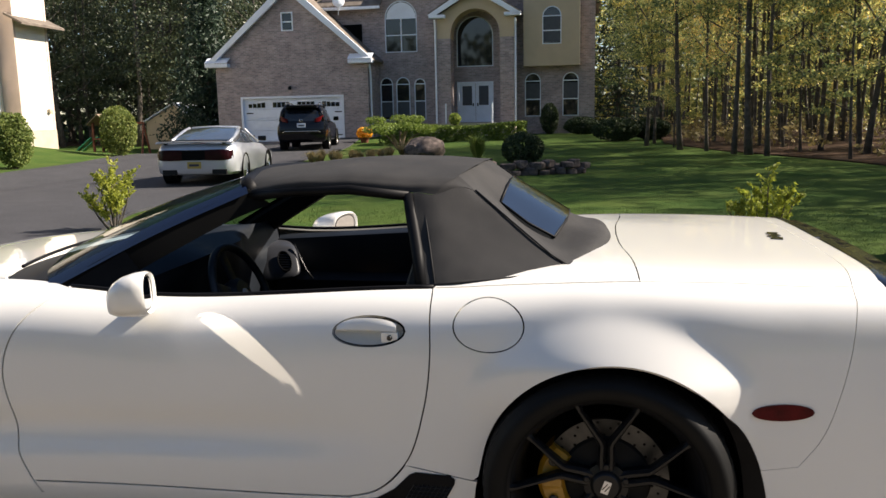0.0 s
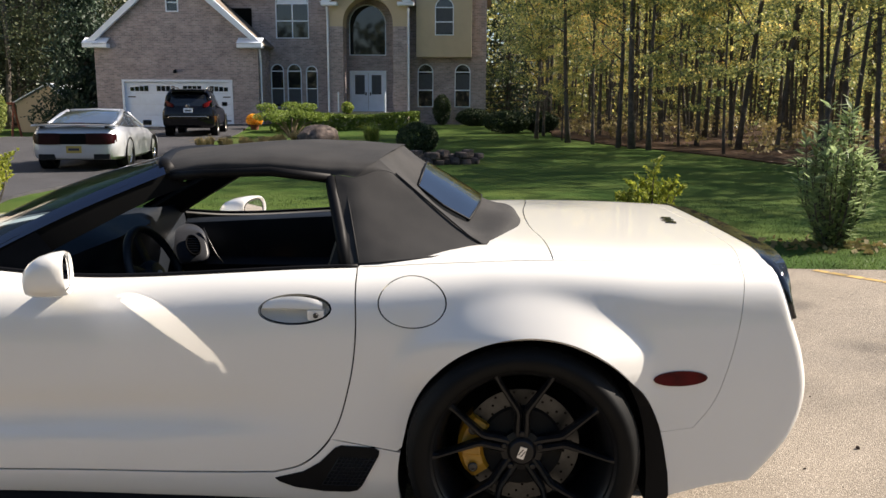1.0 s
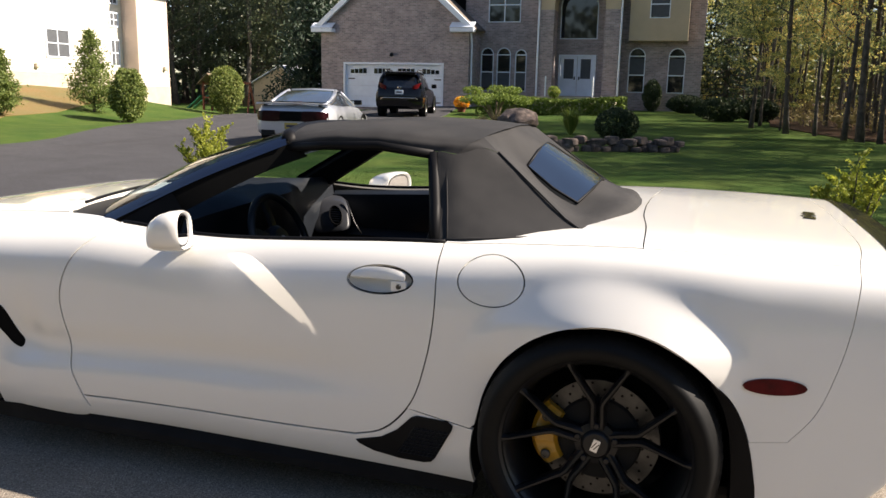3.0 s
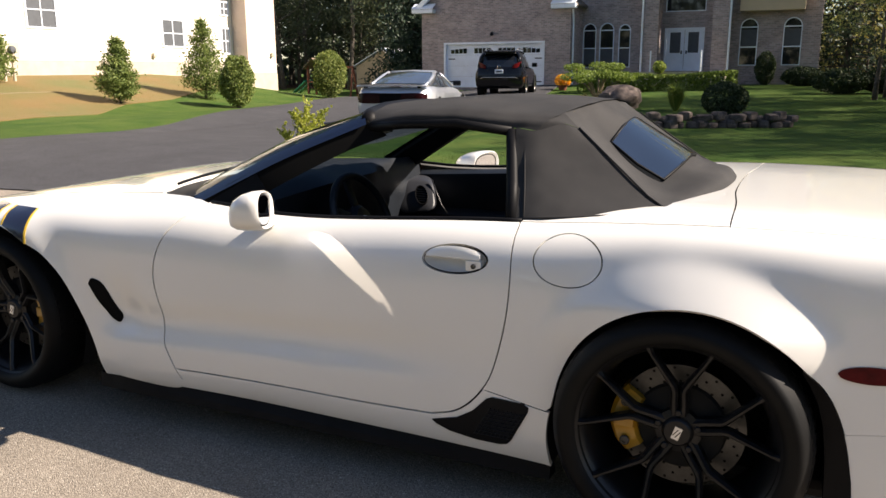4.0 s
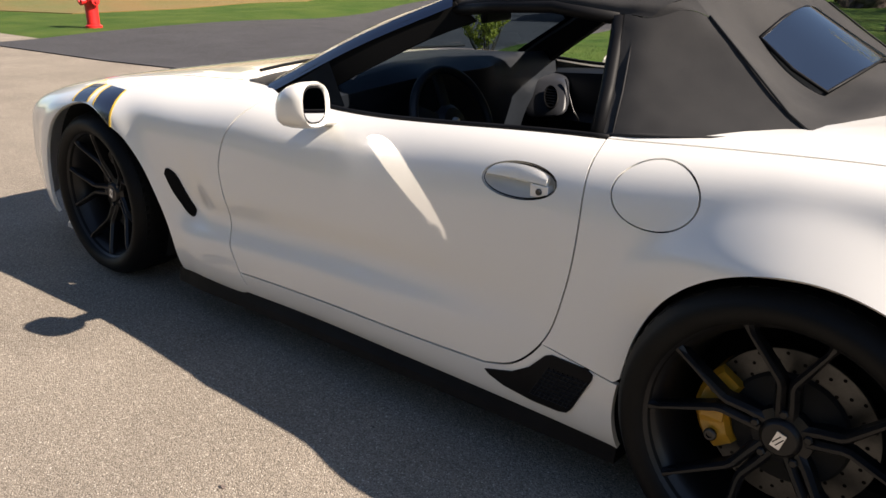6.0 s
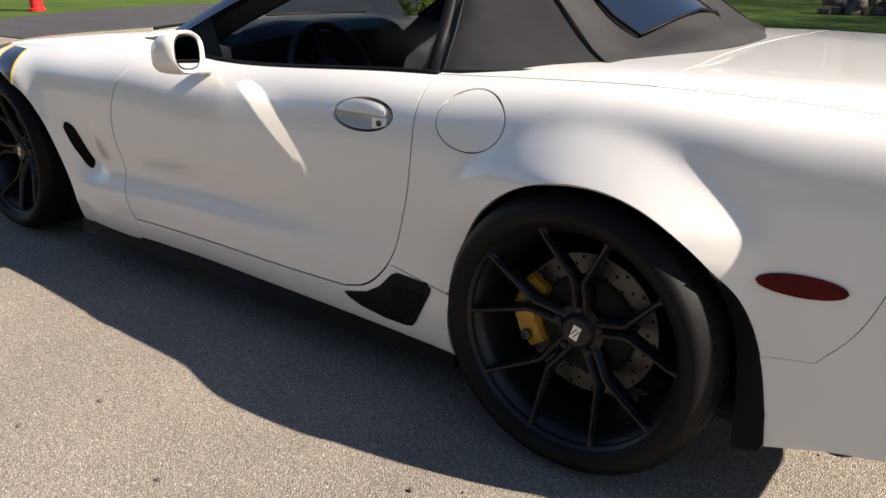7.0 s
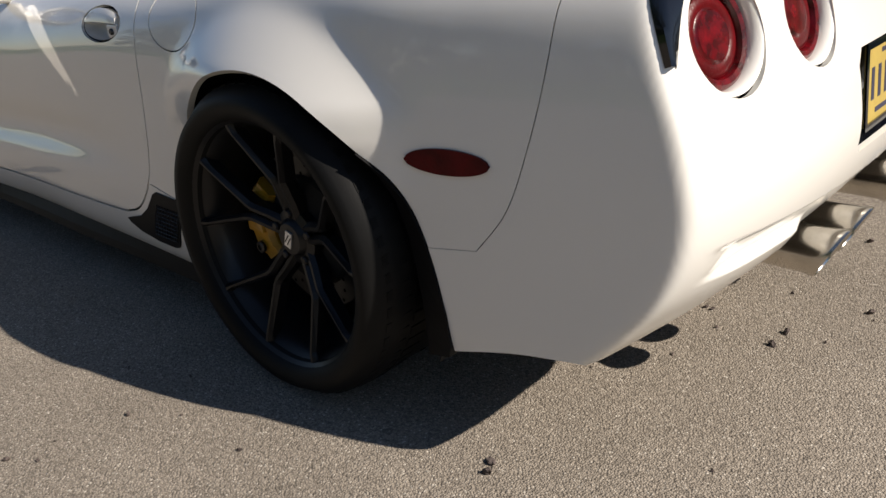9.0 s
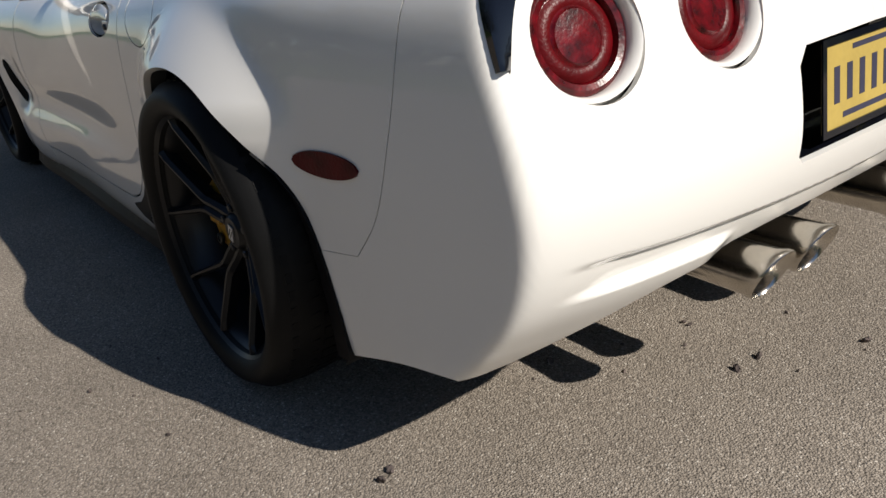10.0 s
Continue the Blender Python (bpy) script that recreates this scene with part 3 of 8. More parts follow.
# stucco bay with its window
sw = arch_outline(-2.26, -1.39, 4.69, 5.95)
facade("bay", 34.95, [(-3.13, 3.71), (-0.55, 3.71), (-0.55, 7.3), (-3.13, 7.3)], [sw], M_STUCCO, house, 0.546)
window(house, 34.97, sw, bars_z=(5.95, 5.3), blind=(4.8, 6.0))
# portico
for x0, x1 in ((-7.12, -6.50), (-4.18, -3.53)):
    box_part("pier", (x0, x1, PY, MY - 0.003, 0.3, 5.05), M_BRICK, house)
arch = arch_outline(-6.50, -4.18, 5.05, 5.2, 16)
facade("arch", PY + 0.003, [(-7.12, 5.05), (-6.497, 5.05)] + list(reversed(arch[2:])) + [(-4.183, 5.05), (-3.53, 5.05), (-3.53, 6.05), (-5.33, 7.15), (-7.12, 6.05)], [], M_STUCCO, house, 0.99)
dw = arch_outline(-6.45, -4.67, 3.84, 5.32, 16)
dd = [(-6.45, 1.18), (-4.67, 1.18), (-4.67, 3.12), (-6.45, 3.12)]
facade("wall", DY, [(-6.9, 0.25), (-3.9, 0.25), (-3.9, 6.7), (-6.9, 6.7)], [dw, dd], M_BRICK, house)
window(house, DY, dw)
# front double door
fd = new("front_door")
fd.parent = house
tagged(fd, "white double front door with tan glass panels")
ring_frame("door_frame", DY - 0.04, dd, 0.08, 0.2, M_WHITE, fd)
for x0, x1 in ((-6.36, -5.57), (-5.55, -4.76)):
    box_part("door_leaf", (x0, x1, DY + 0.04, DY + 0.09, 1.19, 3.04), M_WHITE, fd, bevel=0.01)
    box_part("door_pane", (x0 + 0.16, x1 - 0.16, DY + 0.025, DY + 0.038, 2.0, 2.92), M_BLIND, fd, "frosted tan glass")
    hx = x1 - 0.1 if x0 < -6 else x0 + 0.1
    box_part("door_handle", (hx - 0.03, hx + 0.03, DY + 0.0, DY + 0.035, 1.95, 2.10), M_BLACKTRIM, fd, bevel=0.01)
box_part("porch_step", (-7.3, -3.4, 33.2, DY - 0.003, 0.25, 1.15), M_CONCRETE, house)
for x in (-6.55, -4.42):
    bm = bmesh.new()
    tube(bm, [(x, 33.3, 1.15), (x, 33.3, 2.05)], 0.035, 8)
    part("rail_post", bm, M_WHITE, house)
# roofs: each slope a slab
def slab(name, pts, t, material, parent, label=""):
    bm = bmesh.new()
    a = [bm.verts.new(p) for p in pts]
    b = [bm.verts.new((p[0], p[1], p[2] + t)) for p in pts]
    bm.faces.new(list(reversed(a)))
    bm.faces.new(b)
    for i in range(len(a)):
        j = (i + 1) % len(a)
        bm.faces.new((a[i], a[j], b[j], b[i]))
    bmesh.ops.recalc_face_normals(bm, faces=bm.faces)
    return part(name, bm, material, parent, label)


slab("roof", [(-18.15, GY - 0.25, 4.10), (-13.98, GY - 0.25, 7.66), (-13.98, 42, 7.66), (-18.15, 42, 4.10)], 0.1, M_SHINGLE, house)
slab("roof", [(-13.98, GY - 0.25, 7.64), (-10.0, GY - 0.25, 4.10), (-10.0, MY - 0.02, 4.10), (-13.98, MY - 0.02, 7.64)], 0.1, M_SHINGLE, house)
for s, (xa, za, xb, zb) in enumerate(((-18.2, 4.12, -13.98, 7.76), (-9.95, 4.16, -13.98, 7.76))):
    bm = bmesh.new()
    d = 0.42
    pts = [(xa, za), (xb, zb), (xb, zb - d), (xa + (0.3 if s == 0 else -0.3), za - 0.02)]
    plate(bm, pts, [], 0.0, 0.16, lambda a, b, t: (a, GY - 0.30 + t, b))
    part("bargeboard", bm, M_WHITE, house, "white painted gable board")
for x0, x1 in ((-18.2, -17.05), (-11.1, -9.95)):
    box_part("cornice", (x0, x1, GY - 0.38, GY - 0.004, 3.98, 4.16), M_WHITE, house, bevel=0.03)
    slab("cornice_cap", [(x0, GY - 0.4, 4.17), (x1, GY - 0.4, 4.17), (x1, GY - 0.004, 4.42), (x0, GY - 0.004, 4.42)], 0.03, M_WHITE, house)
slab("roof", [(-13.3, MY - 0.4, 6.72), (-9.98, MY - 0.4, 6.72), (-9.98, 40.5, 10.6), (-13.3, 40.5, 10.6)], 0.12, M_SHINGLE, house)
slab("roof", [(-9.98, MY - 0.4, 7.3), (0.5, MY - 0.4, 7.3), (0.5, 40.5, 10.9), (-9.98, 40.5, 10.9)], 0.12, M_SHINGLE, house)
slab("roof", [(-13.3, 40.5, 10.6), (0.5, 40.5, 10.6), (0.5, 46.4, 7.2), (-13.3, 46.4, 7.2)], 0.12, M_SHINGLE, house)
box_part("gutter", (-13.3, -10.0, MY - 0.52, MY - 0.4, 6.62, 6.76), M_WHITE, house, bevel=0.02)
slab("roof", [(-7.45, PY - 0.3, 6.12), (-5.33, PY - 0.3, 7.4), (-5.33, 37.5, 7.4), (-7.45, 37.5, 6.12)], 0.1, M_SHINGLE, house)
slab("roof", [(-5.33, PY - 0.3, 7.4), (-3.2, PY - 0.3, 6.05), (-3.2, 37.5, 6.05), (-5.33, 37.5, 7.4)], 0.1, M_SHINGLE, house)
for x0, x1 in ((-7.45, -6.7), (-3.95, -3.2)):
    box_part("cornice", (x0, x1, PY - 0.36, PY - 0.004, 5.95, 6.11), M_WHITE, house, bevel=0.03)
for xa, za, xb, zb in ((-7.5, 6.1, -5.33, 7.4), (-3.15, 6.05, -5.33, 7.4)):
    bm = bmesh.new()
    plate(bm, [(xa, za), (xb, zb), (xb, zb - 0.3), (xa + (0.4 if xa < -5 else -0.4), za)], [], 0.0, 0.12, lambda a, b, t: (a, PY - 0.36 + t, b))
    part("bargeboard", bm, M_WHITE, house)
for x, y, zt in ((-7.2, PY - 0.06, 5.9), (-3.45, PY - 0.06, 5.85), (-10.17, GY + 0.2, 3.95)):
    bm = bmesh.new()
    tube(bm, [(x, y - 0.15, zt), (x, y, zt - 0.5), (x, y, 0.6)], 0.045, 8)
    part("downspout", bm, M_WHITE, house)
# garage door with its windows and hardware
gd = new("garage_door")
gd.parent = house
tagged(gd, "white double garage door with small square windows")
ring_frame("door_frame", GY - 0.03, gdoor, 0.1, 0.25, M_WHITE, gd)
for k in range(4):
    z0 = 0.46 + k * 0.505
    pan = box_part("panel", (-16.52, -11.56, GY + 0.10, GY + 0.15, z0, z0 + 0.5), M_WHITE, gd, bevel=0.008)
for i in range(4):
    x0 = -16.28 + i * 1.24
    for j in range(4):
        zt = 2.30 - (0.06 * (3 - j) / 3 if i == 0 else 0) - (0.06 * j / 3 if i == 3 else 0)
        box_part("small_pane", (x0 + j * 0.22, x0 + j * 0.22 + 0.185, GY + 0.085, GY + 0.099, 2.06, zt), M_PANE, gd)
for x in (-16.4, -11.95):
    for z in (1.8, 0.72):
        box_part("strap_hinge", (x, x + 0.34, GY + 0.085, GY + 0.099, z - 0.025, z + 0.025), M_BLACKTRIM, gd)
for x in (-14.28, -14.12):
    box_part("pull_handle", (x - 0.035, x + 0.035, GY + 0.06, GY + 0.099, 0.98, 1.3), M_BLACKTRIM, gd, bevel=0.01)
bm = bmesh.new()
lathe(bm, [(0.0, 3.02), (0.07, 3.0), (0.09, 2.9), (0.05, 2.86)], 12, "z", (-14.06, GY - 0.14, 0))
box(bm, -14.08, -14.04, GY - 0.12, GY - 0.002, 2.99, 3.05)
part("wall_lamp", bm, M_BLACKTRIM, house)
bm = bmesh.new()
lathe(bm, [(0.0, -0.06), (0.17, -0.03), (0.29, 0.05)], 20, "y", (0, 0, 0))
bmesh.ops.transform(bm, matrix=pose(-11.9, MY - 0.85, 7.0, -15, 0, 20), verts=bm.verts)
tube(bm, [(-11.9, MY - 0.78, 6.95), (-12.05, MY - 0.5, 6.4)], 0.03, 6)
part("satellite_dish", bm, M_WHITE, house, "grey-white satellite dish on the roof edge")

# ---- cream house ----
ch = thing("cream_house", (0, 0, 0), "tall cream clapboard house in full sun, on a pale foundation", "house")


def clapboard(name, axis, plane, a0, a1, z0, z1, parent, material, flip=1, step=0.16):
    """Overlapping boards on a wall in the plane x = plane or y = plane."""
    bm = bmesh.new()
    z = z0
    while z < z1 - 0.01:
        t = min(z + step, z1)
        lo, hi = plane + 0.022 * flip, plane + 0.004 * flip
        if axis == "x":
            q = [(lo, a0, z), (lo, a1, z), (hi, a1, t), (hi, a0, t)]
            u = [(plane, a0, z), (plane, a1, z), (lo, a1, z), (lo, a0, z)]
        else:
            q = [(a0, lo, z), (a1, lo, z), (a1, hi, t), (a0, hi, t)]
            u = [(a0, plane, z), (a1, plane, z), (a1, lo, z), (a0, lo, z)]
        for f in (q, u):
            bm.faces.new([bm.verts.new(p) for p in f])
        z = t
    bmesh.ops.recalc_face_normals(bm, faces=bm.faces)
    return part(name, bm, material, parent)


CX, CX2 = -26.9, -26.0
box_part("wall", (-40, CX, 9.0, 30.2, 0.2, 9.0), M_SIDING, ch)
box_part("wall", (-40, CX2, 30.203, 32.45, -0.3, 9.0), M_SIDING, ch)
clapboard("siding", "x", CX, 9.0, 30.0, 1.72, 9.0, ch, M_SIDING)
clapboard("siding", "x", CX2, 30.25, 32.4, 1.2, 9.0, ch, M_SIDING)
# The return wall takes the shade-toned siding; the corner boards share it.
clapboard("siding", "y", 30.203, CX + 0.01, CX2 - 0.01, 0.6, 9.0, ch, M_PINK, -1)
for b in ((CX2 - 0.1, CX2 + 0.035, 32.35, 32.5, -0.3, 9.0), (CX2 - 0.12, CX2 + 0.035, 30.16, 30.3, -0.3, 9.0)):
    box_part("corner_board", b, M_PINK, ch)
box_part("foundation", (-40, CX + 0.05, 8.9, 30.198, 0.1, 1.70), M_CONCRETE, ch)
box_part("foundation", (-40, CX2 + 0.05, 30.21, 32.52, -0.4, 1.18), M_CONCRETE, ch)


def side_window(x, y0, y1, z0, z1):
    w = new("window")
    w.parent = ch
    tagged(w, "double-hung window with a brown screen and white bars")
    bm = bmesh.new()
    plate(bm, [(y0, z0), (y1, z0), (y1, z1), (y0, z1)], [[(y0 + 0.07, z0 + 0.07), (y1 - 0.07, z0 + 0.07), (y1 - 0.07, z1 - 0.07), (y0 + 0.07, z1 - 0.07)]], 0, 0.06, lambda a, b, t: (x + t, a, b))
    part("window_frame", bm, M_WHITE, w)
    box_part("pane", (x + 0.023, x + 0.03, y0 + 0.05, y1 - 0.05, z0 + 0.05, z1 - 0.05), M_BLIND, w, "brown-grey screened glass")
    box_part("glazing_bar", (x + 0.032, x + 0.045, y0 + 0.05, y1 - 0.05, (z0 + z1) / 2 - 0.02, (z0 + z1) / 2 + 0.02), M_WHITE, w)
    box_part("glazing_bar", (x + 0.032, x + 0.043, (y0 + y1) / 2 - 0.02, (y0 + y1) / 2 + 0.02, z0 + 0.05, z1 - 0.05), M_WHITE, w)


for y0, y1, z0, z1 in ((25.3, 26.7, 2.35, 3.62), (29.3, 29.95, 2.1, 3.4), (29.3, 29.95, 3.95, 4.65), (29.3, 29.95, 5.0, 6.0), (18.4, 19.8, 2.9, 4.3)):
    side_window(CX, y0, y1, z0, z1)
slab("roof", [(CX + 0.5, 8.5, 9.0), (CX + 0.5, 30.2, 9.0), (-33, 30.2, 12.5), (-33, 8.5, 12.5)], 0.15, M_SHINGLE, ch)
slab("roof", [(CX2 + 0.7, 29.9, 5.95), (CX2 + 0.7, 32.9, 5.95), (CX2 - 0.2, 32.9, 6.4), (CX2 - 0.2, 29.9, 6.4)], 0.1, M_SHINGLE, ch)
for y, z in ((32.1, 2.1), (24.7, 2.0)):
    bm = bmesh.new()
    lathe(bm, [(0.0, 0.16), (0.11, 0.14), (0.13, 0.0)], 12, "x", ((CX2 if y > 30 else CX) + 0.02, y, z))
    part("vent_hood", bm, M_CONCRETE, ch)
bm = bmesh.new()
box(bm, CX + 0.054, CX + 0.10, 8.95, 15.2, 0.9, 3.0, 0.004)
part("porch_wall", bm, M_BLIND, ch, "dark grey lower wall behind the shrubs")
side_window(CX, 13.9, 14.7, 3.1, 4.4)
side_window(CX, 10.6, 11.4, 3.1, 4.4)
meter = thing("utility_meter", (-24.6, 15.6, height(-24.6, 15.6)), "grey electric meter and pipes on two posts", "meter")
for dx in (0, 0.35):
    bm = bmesh.new()
    tube(bm, [(0, dx, 0), (0, dx, 1.25)], 0.05, 8)
    part("post", bm, M_CONCRETE, meter)
box_part("meter_box", (0.05, 0.2, -0.15, 0.5, 0.75, 1.3), M_CONCRETE, meter, bevel=0.02)
bm = bmesh.new()
lathe(bm, [(0.13, 0.2), (0.13, 0.3), (0.1, 0.34), (0.0, 0.35)], 14, "x", (0, 0.17, 1.05))
part("dial_cover", bm, M_BLIND, meter)
edging = thing("timber_edging", (-22.6, 9.8, height(-22.6, 9.8)), "weathered timber edging of a planting bed", "edging")
for k in range(3):
    box_part("beam", (-0.1, 0.1, k * 2.0, k * 2.0 + 1.98, -0.5, 0.22), M_TIMBER, edging, bevel=0.015)

# ---- shed ----
sh = thing("garden_shed", (-22.9, 38.0, -0.1), "beige garden shed with a low gabled roof", "shed")
bm = bmesh.new()
plate(bm, [(-1.45, 0), (1.45, 0), (1.45, 1.62), (0.3, 2.5), (-1.45, 1.62)], [], 0, 3.0, lambda a, b, t: (a, t, b))
part("wall", bm, M_STUCCO, sh)
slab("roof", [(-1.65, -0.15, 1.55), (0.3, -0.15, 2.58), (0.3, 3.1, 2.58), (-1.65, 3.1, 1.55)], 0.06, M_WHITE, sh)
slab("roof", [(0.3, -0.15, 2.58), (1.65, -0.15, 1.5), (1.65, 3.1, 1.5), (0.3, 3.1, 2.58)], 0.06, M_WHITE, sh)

# ---- play set ----
ps = thing("play_set", (-22.6, 30.8, 0.0), "red wooden play set with two green slides", "play set")
for x in (-0.3, 0.5):
    for y in (0, 0.7):
        box_part("post", (x, x + 0.09, y, y + 0.09, 0, 1.5), M_REDWOOD, ps)
box_part("deck", (-0.3, 0.6, -0.02, 0.82, 0.7, 0.78), M_REDWOOD, ps)
slab("roof", [(-0.45, -0.2, 1.35), (0.15, -0.2, 1.85), (0.15, 1.0, 1.85), (-0.45, 1.0, 1.35)], 0.04, M_TIMBER, ps)
slab("roof", [(0.15, -0.2, 1.85), (0.75, -0.2, 1.35), (0.75, 1.0, 1.35), (0.15, 1.0, 1.85)], 0.04, M_TIMBER, ps)
for y in (-0.1, 0.4):
    slab("slide", [(-1.3, y, 0.05), (-0.35, y, 0.78), (-0.35, y + 0.3, 0.78), (-1.3, y + 0.3, 0.05)], 0.05, M_GREENPL, ps, "green plastic slide")
box_part("swing_beam", (0.6, 2.2, 0.3, 0.4, 1.4, 1.5), M_REDWOOD, ps)
bm = bmesh.new()
tube(bm, [(2.2, 0.0, 0), (2.15, 0.35, 1.45), (2.2, 0.7, 0)], 0.05, 6)
part("end_frame", bm, M_REDWOOD, ps)

# ---- plants ----


def leaf_cloud(bm, pts, size, r, long=1.7, up=0.0):
    """One four-cornered leaf at each point, turned at random."""
    for p in pts:
        a = Vector((r.gauss(0, 1), r.gauss(0, 1), r.gauss(0, 1) + up))
        if a.length < 1e-3:
            continue
        a.normalize()
        b = a.orthogonal().normalized()
        b.rotate(Matrix.Rotation(r.uniform(0, 6.28), 3, a))
        s = size * r.uniform(0.6, 1.3)
        a, b = a * s * long * 0.5, b * s * 0.5
        p = Vector(p)
        bm.faces.new([bm.verts.new(q) for q in (p - a, p + b * 0.9 - a * 0.1, p + a, p - b * 0.9 - a * 0.1)])


def ball_points(c, rad, n, r, shell=0.5):
    out = []
    for _ in range(n):
        d = Vector((r.gauss(0, 1), r.gauss(0, 1), r.gauss(0, 1))).normalized()
        k = shell + (1 - shell) * r.random() ** 0.5
        out.append((c[0] + d.x * rad[0] * k, c[1] + d.y * rad[1] * k, c[2] + d.z * rad[2] * k))
    return out


def tree_mesh(kind, hgt, seed, leaf, leaf_size, n_clump, per, crown_from=0.35, spread=0.22, bark=None, lean=0.0, girth=0.013):
    """A broad-leaved tree at the origin: bent tapering trunk with limbs, and a crown of leaf clumps."""
    r = random.Random(seed)
    t = thing(kind, (0, 0, 0), "tall woodland tree with a slim trunk and thinning autumn leaves", "tree", "woodland trees")
    bm = bmesh.new()
    pts, rad = [], []
    bend = [r.uniform(-1, 1) * 0.05 * hgt for _ in range(4)]
    for k in range(11):
        s = k / 10
        pts.append((lean * hgt * s + bend[0] * math.sin(s * 3.0) + bend[2] * math.sin(s * 7) * 0.25, bend[1] * math.sin(s * 2.6 + 0.3) - bend[1] * math.sin(0.3), s * hgt * 0.95))
        rad.append(hgt * girth * (1 - 0.85 * s) * (1.35 if k == 0 else 1) + 0.012)
    tube(bm, pts, rad, 8)
    tips = []
    for k in range(9):
        s = crown_from + (0.97 - crown_from) * k / 9 + r.uniform(-0.02, 0.02)
        i = min(9, int(s * 10))
        base = Vector(pts[i]).lerp(Vector(pts[i + 1]), s * 10 - i)
        a = r.uniform(0, 6.28)
        ln = hgt * spread * (1.1 - 0.6 * s) * r.uniform(0.7, 1.2)
        mid = base + Vector((math.cos(a), math.sin(a), 0.55)) * ln * 0.5
        tip = base + Vector((math.cos(a), math.sin(a), 0.9)) * ln
        tube(bm, [base, mid, tip], [rad[i] * 0.5, rad[i] * 0.3, 0.012], 5)
        tips += [mid, tip, base.lerp(tip, 0.75)]
    part("trunk", bm, bark or M_BARK, t, smooth=True)
    bm = bmesh.new()
    for k in range(n_clump):
        c = tips[k % len(tips)] + Vector((r.gauss(0, 1), r.gauss(0, 1), r.gauss(0, 1))) * hgt * 0.06
        w = hgt * r.uniform(0.03, 0.07)
        leaf_cloud(bm, ball_points(c, (w * 1.3, w * 1.3, w * 0.5), per, r, 0.1), leaf_size, r, 1.4)
    part("crown", bm, leaf, t)
    return t


WOOD = [tree_mesh("woodland_tree", h, 10 + i, M_AUTUMN, 0.066, 62, 150, cf, 0.27, None, ln, g) for i, (h, cf, ln, g) in enumerate(((11.5, 0.34, 0.03, 0.0068), (10, 0.28, -0.05, 0.006), (12.5, 0.38, 0.02, 0.0076), (8, 0.2, 0.06, 0.0045), (11, 0.30, -0.02, 0.0064)))]
DARK = [tree_mesh("shade_tree", h, 40 + i, M_GREENTREE, 0.12, 170, 46, 0.10, 0.30, None, 0.02, 0.008) for i, h in enumerate((17, 15, 19))]
for o in DARK:
    tagged(o, "tall dull green broad-leaved tree behind the garage and out of view", "tree", "trees beside the house")


def plant_row(patterns, spots, r, smin=0.85, smax=1.15):
    used = set()
    for k, (x, y, *rest) in enumerate(spots):
        i = k % len(patterns)
        src = patterns[i]
        s = rest[0] if rest else r.uniform(smin, smax)
        m = Matrix.Translation((x, y, height(x, y) - 0.05)) @ Matrix.Rotation(r.uniform(0, 6.28), 4, "Z") @ Matrix.Scale(s, 4)
        if i not in used:
            src.matrix_world = m
            used.add(i)
        else:
            c = copy_thing(src, Matrix.Translation(m.translation) @ m.to_quaternion().to_matrix().to_4x4())
            c.scale = (s, s, s)


# trunks that stand out at the lawn's edge, then the wood behind
spots = [(2.55, 21.3, 0.85), (3.7, 19.2, 0.9), (4.0, 18.8, 0.85), (5.8, 16.6, 0.8), (6.7, 18.4, 0.95), (1.75, 23.6, 0.7), (2.1, 25.0, 0.7), (4.35, 18.3, 0.6), (5.4, 19.4, 0.75), (6.0, 19.8, 0.8), (3.2, 20.6, 0.55), (7.6, 15.2, 0.8), (8.8, 13.9, 0.85), (2.5, 22.6, 0.55)]
r2 = random.Random(3)
while len(spots) < 84:
    x, y = r2.uniform(2.0, 34), r2.uniform(11, 56)
    if x > 0.50 * (y + 3) + 1.0 and r2.random() < 0.93:
        continue
    if y < 11.5 + 0.30 * max(0, x - 8) or (x < 8 and y < 26.5 - 2.45 * (x - 2)) or (x < 3 and y < 30):
        continue
    if all((x - a[0]) ** 2 + (y - a[1]) ** 2 > 2.2 for a in spots):
        spots.append((x, y))
plant_row(WOOD, spots, r2, 0.72, 1.0)
spots = []
while len(spots) < 46:
    x, y = r2.uniform(-52, -15), r2.uniform(43, 60)
    if x > -19 and y < 50:
        continue
    if all((x - a[0]) ** 2 + (y - a[1]) ** 2 > 3.5 for a in spots):
        spots.append((x, y))
# the last eight stand out of view, added to shade the lawn
plant_row(DARK, spots + [(15.8, 12.4, 0.8), (20.0, 14.0, 0.95), (19.8, 17.6, 0.85), (25.0, 14.4, 1.0), (14.2, 15.8, 0.8), (17.2, 14.8, 0.9), (21.5, 11.6, 0.9), (23.0, 19.0, 1.0)], r2)

# distant wood and undergrowth
r3 = random.Random(5)
bm = bmesh.new()
pts = []
for _ in range(125000):
    y = 30 + 26 * r3.random() ** 0.8
    x = r3.uniform(-2, 0.56 * (y + 3) + 2)
    if x < 5 and y < 47.5 + 0.5 * abs(x - 2):
        continue
    z = r3.random() * (8.5 + 2 * math.sin(x * 0.35) + 2 * math.sin(x * 0.9 + 2))
    if math.sin(x * 1.9 + 0.7 * z) + math.sin(y * 1.3 - 0.9 * z) + math.sin(x * 0.6 - y * 0.7) < r3.uniform(-1.6, 0.6):
        continue
    pts.append((x, y, z))
leaf_cloud(bm, pts, 0.095, r3, 1.3)
leaf_cloud(bm, [(r3.uniform(-4, 45), r3.uniform(58, 66), r3.uniform(0, 12)) for _ in range(34000)], 0.33, r3, 1.2)
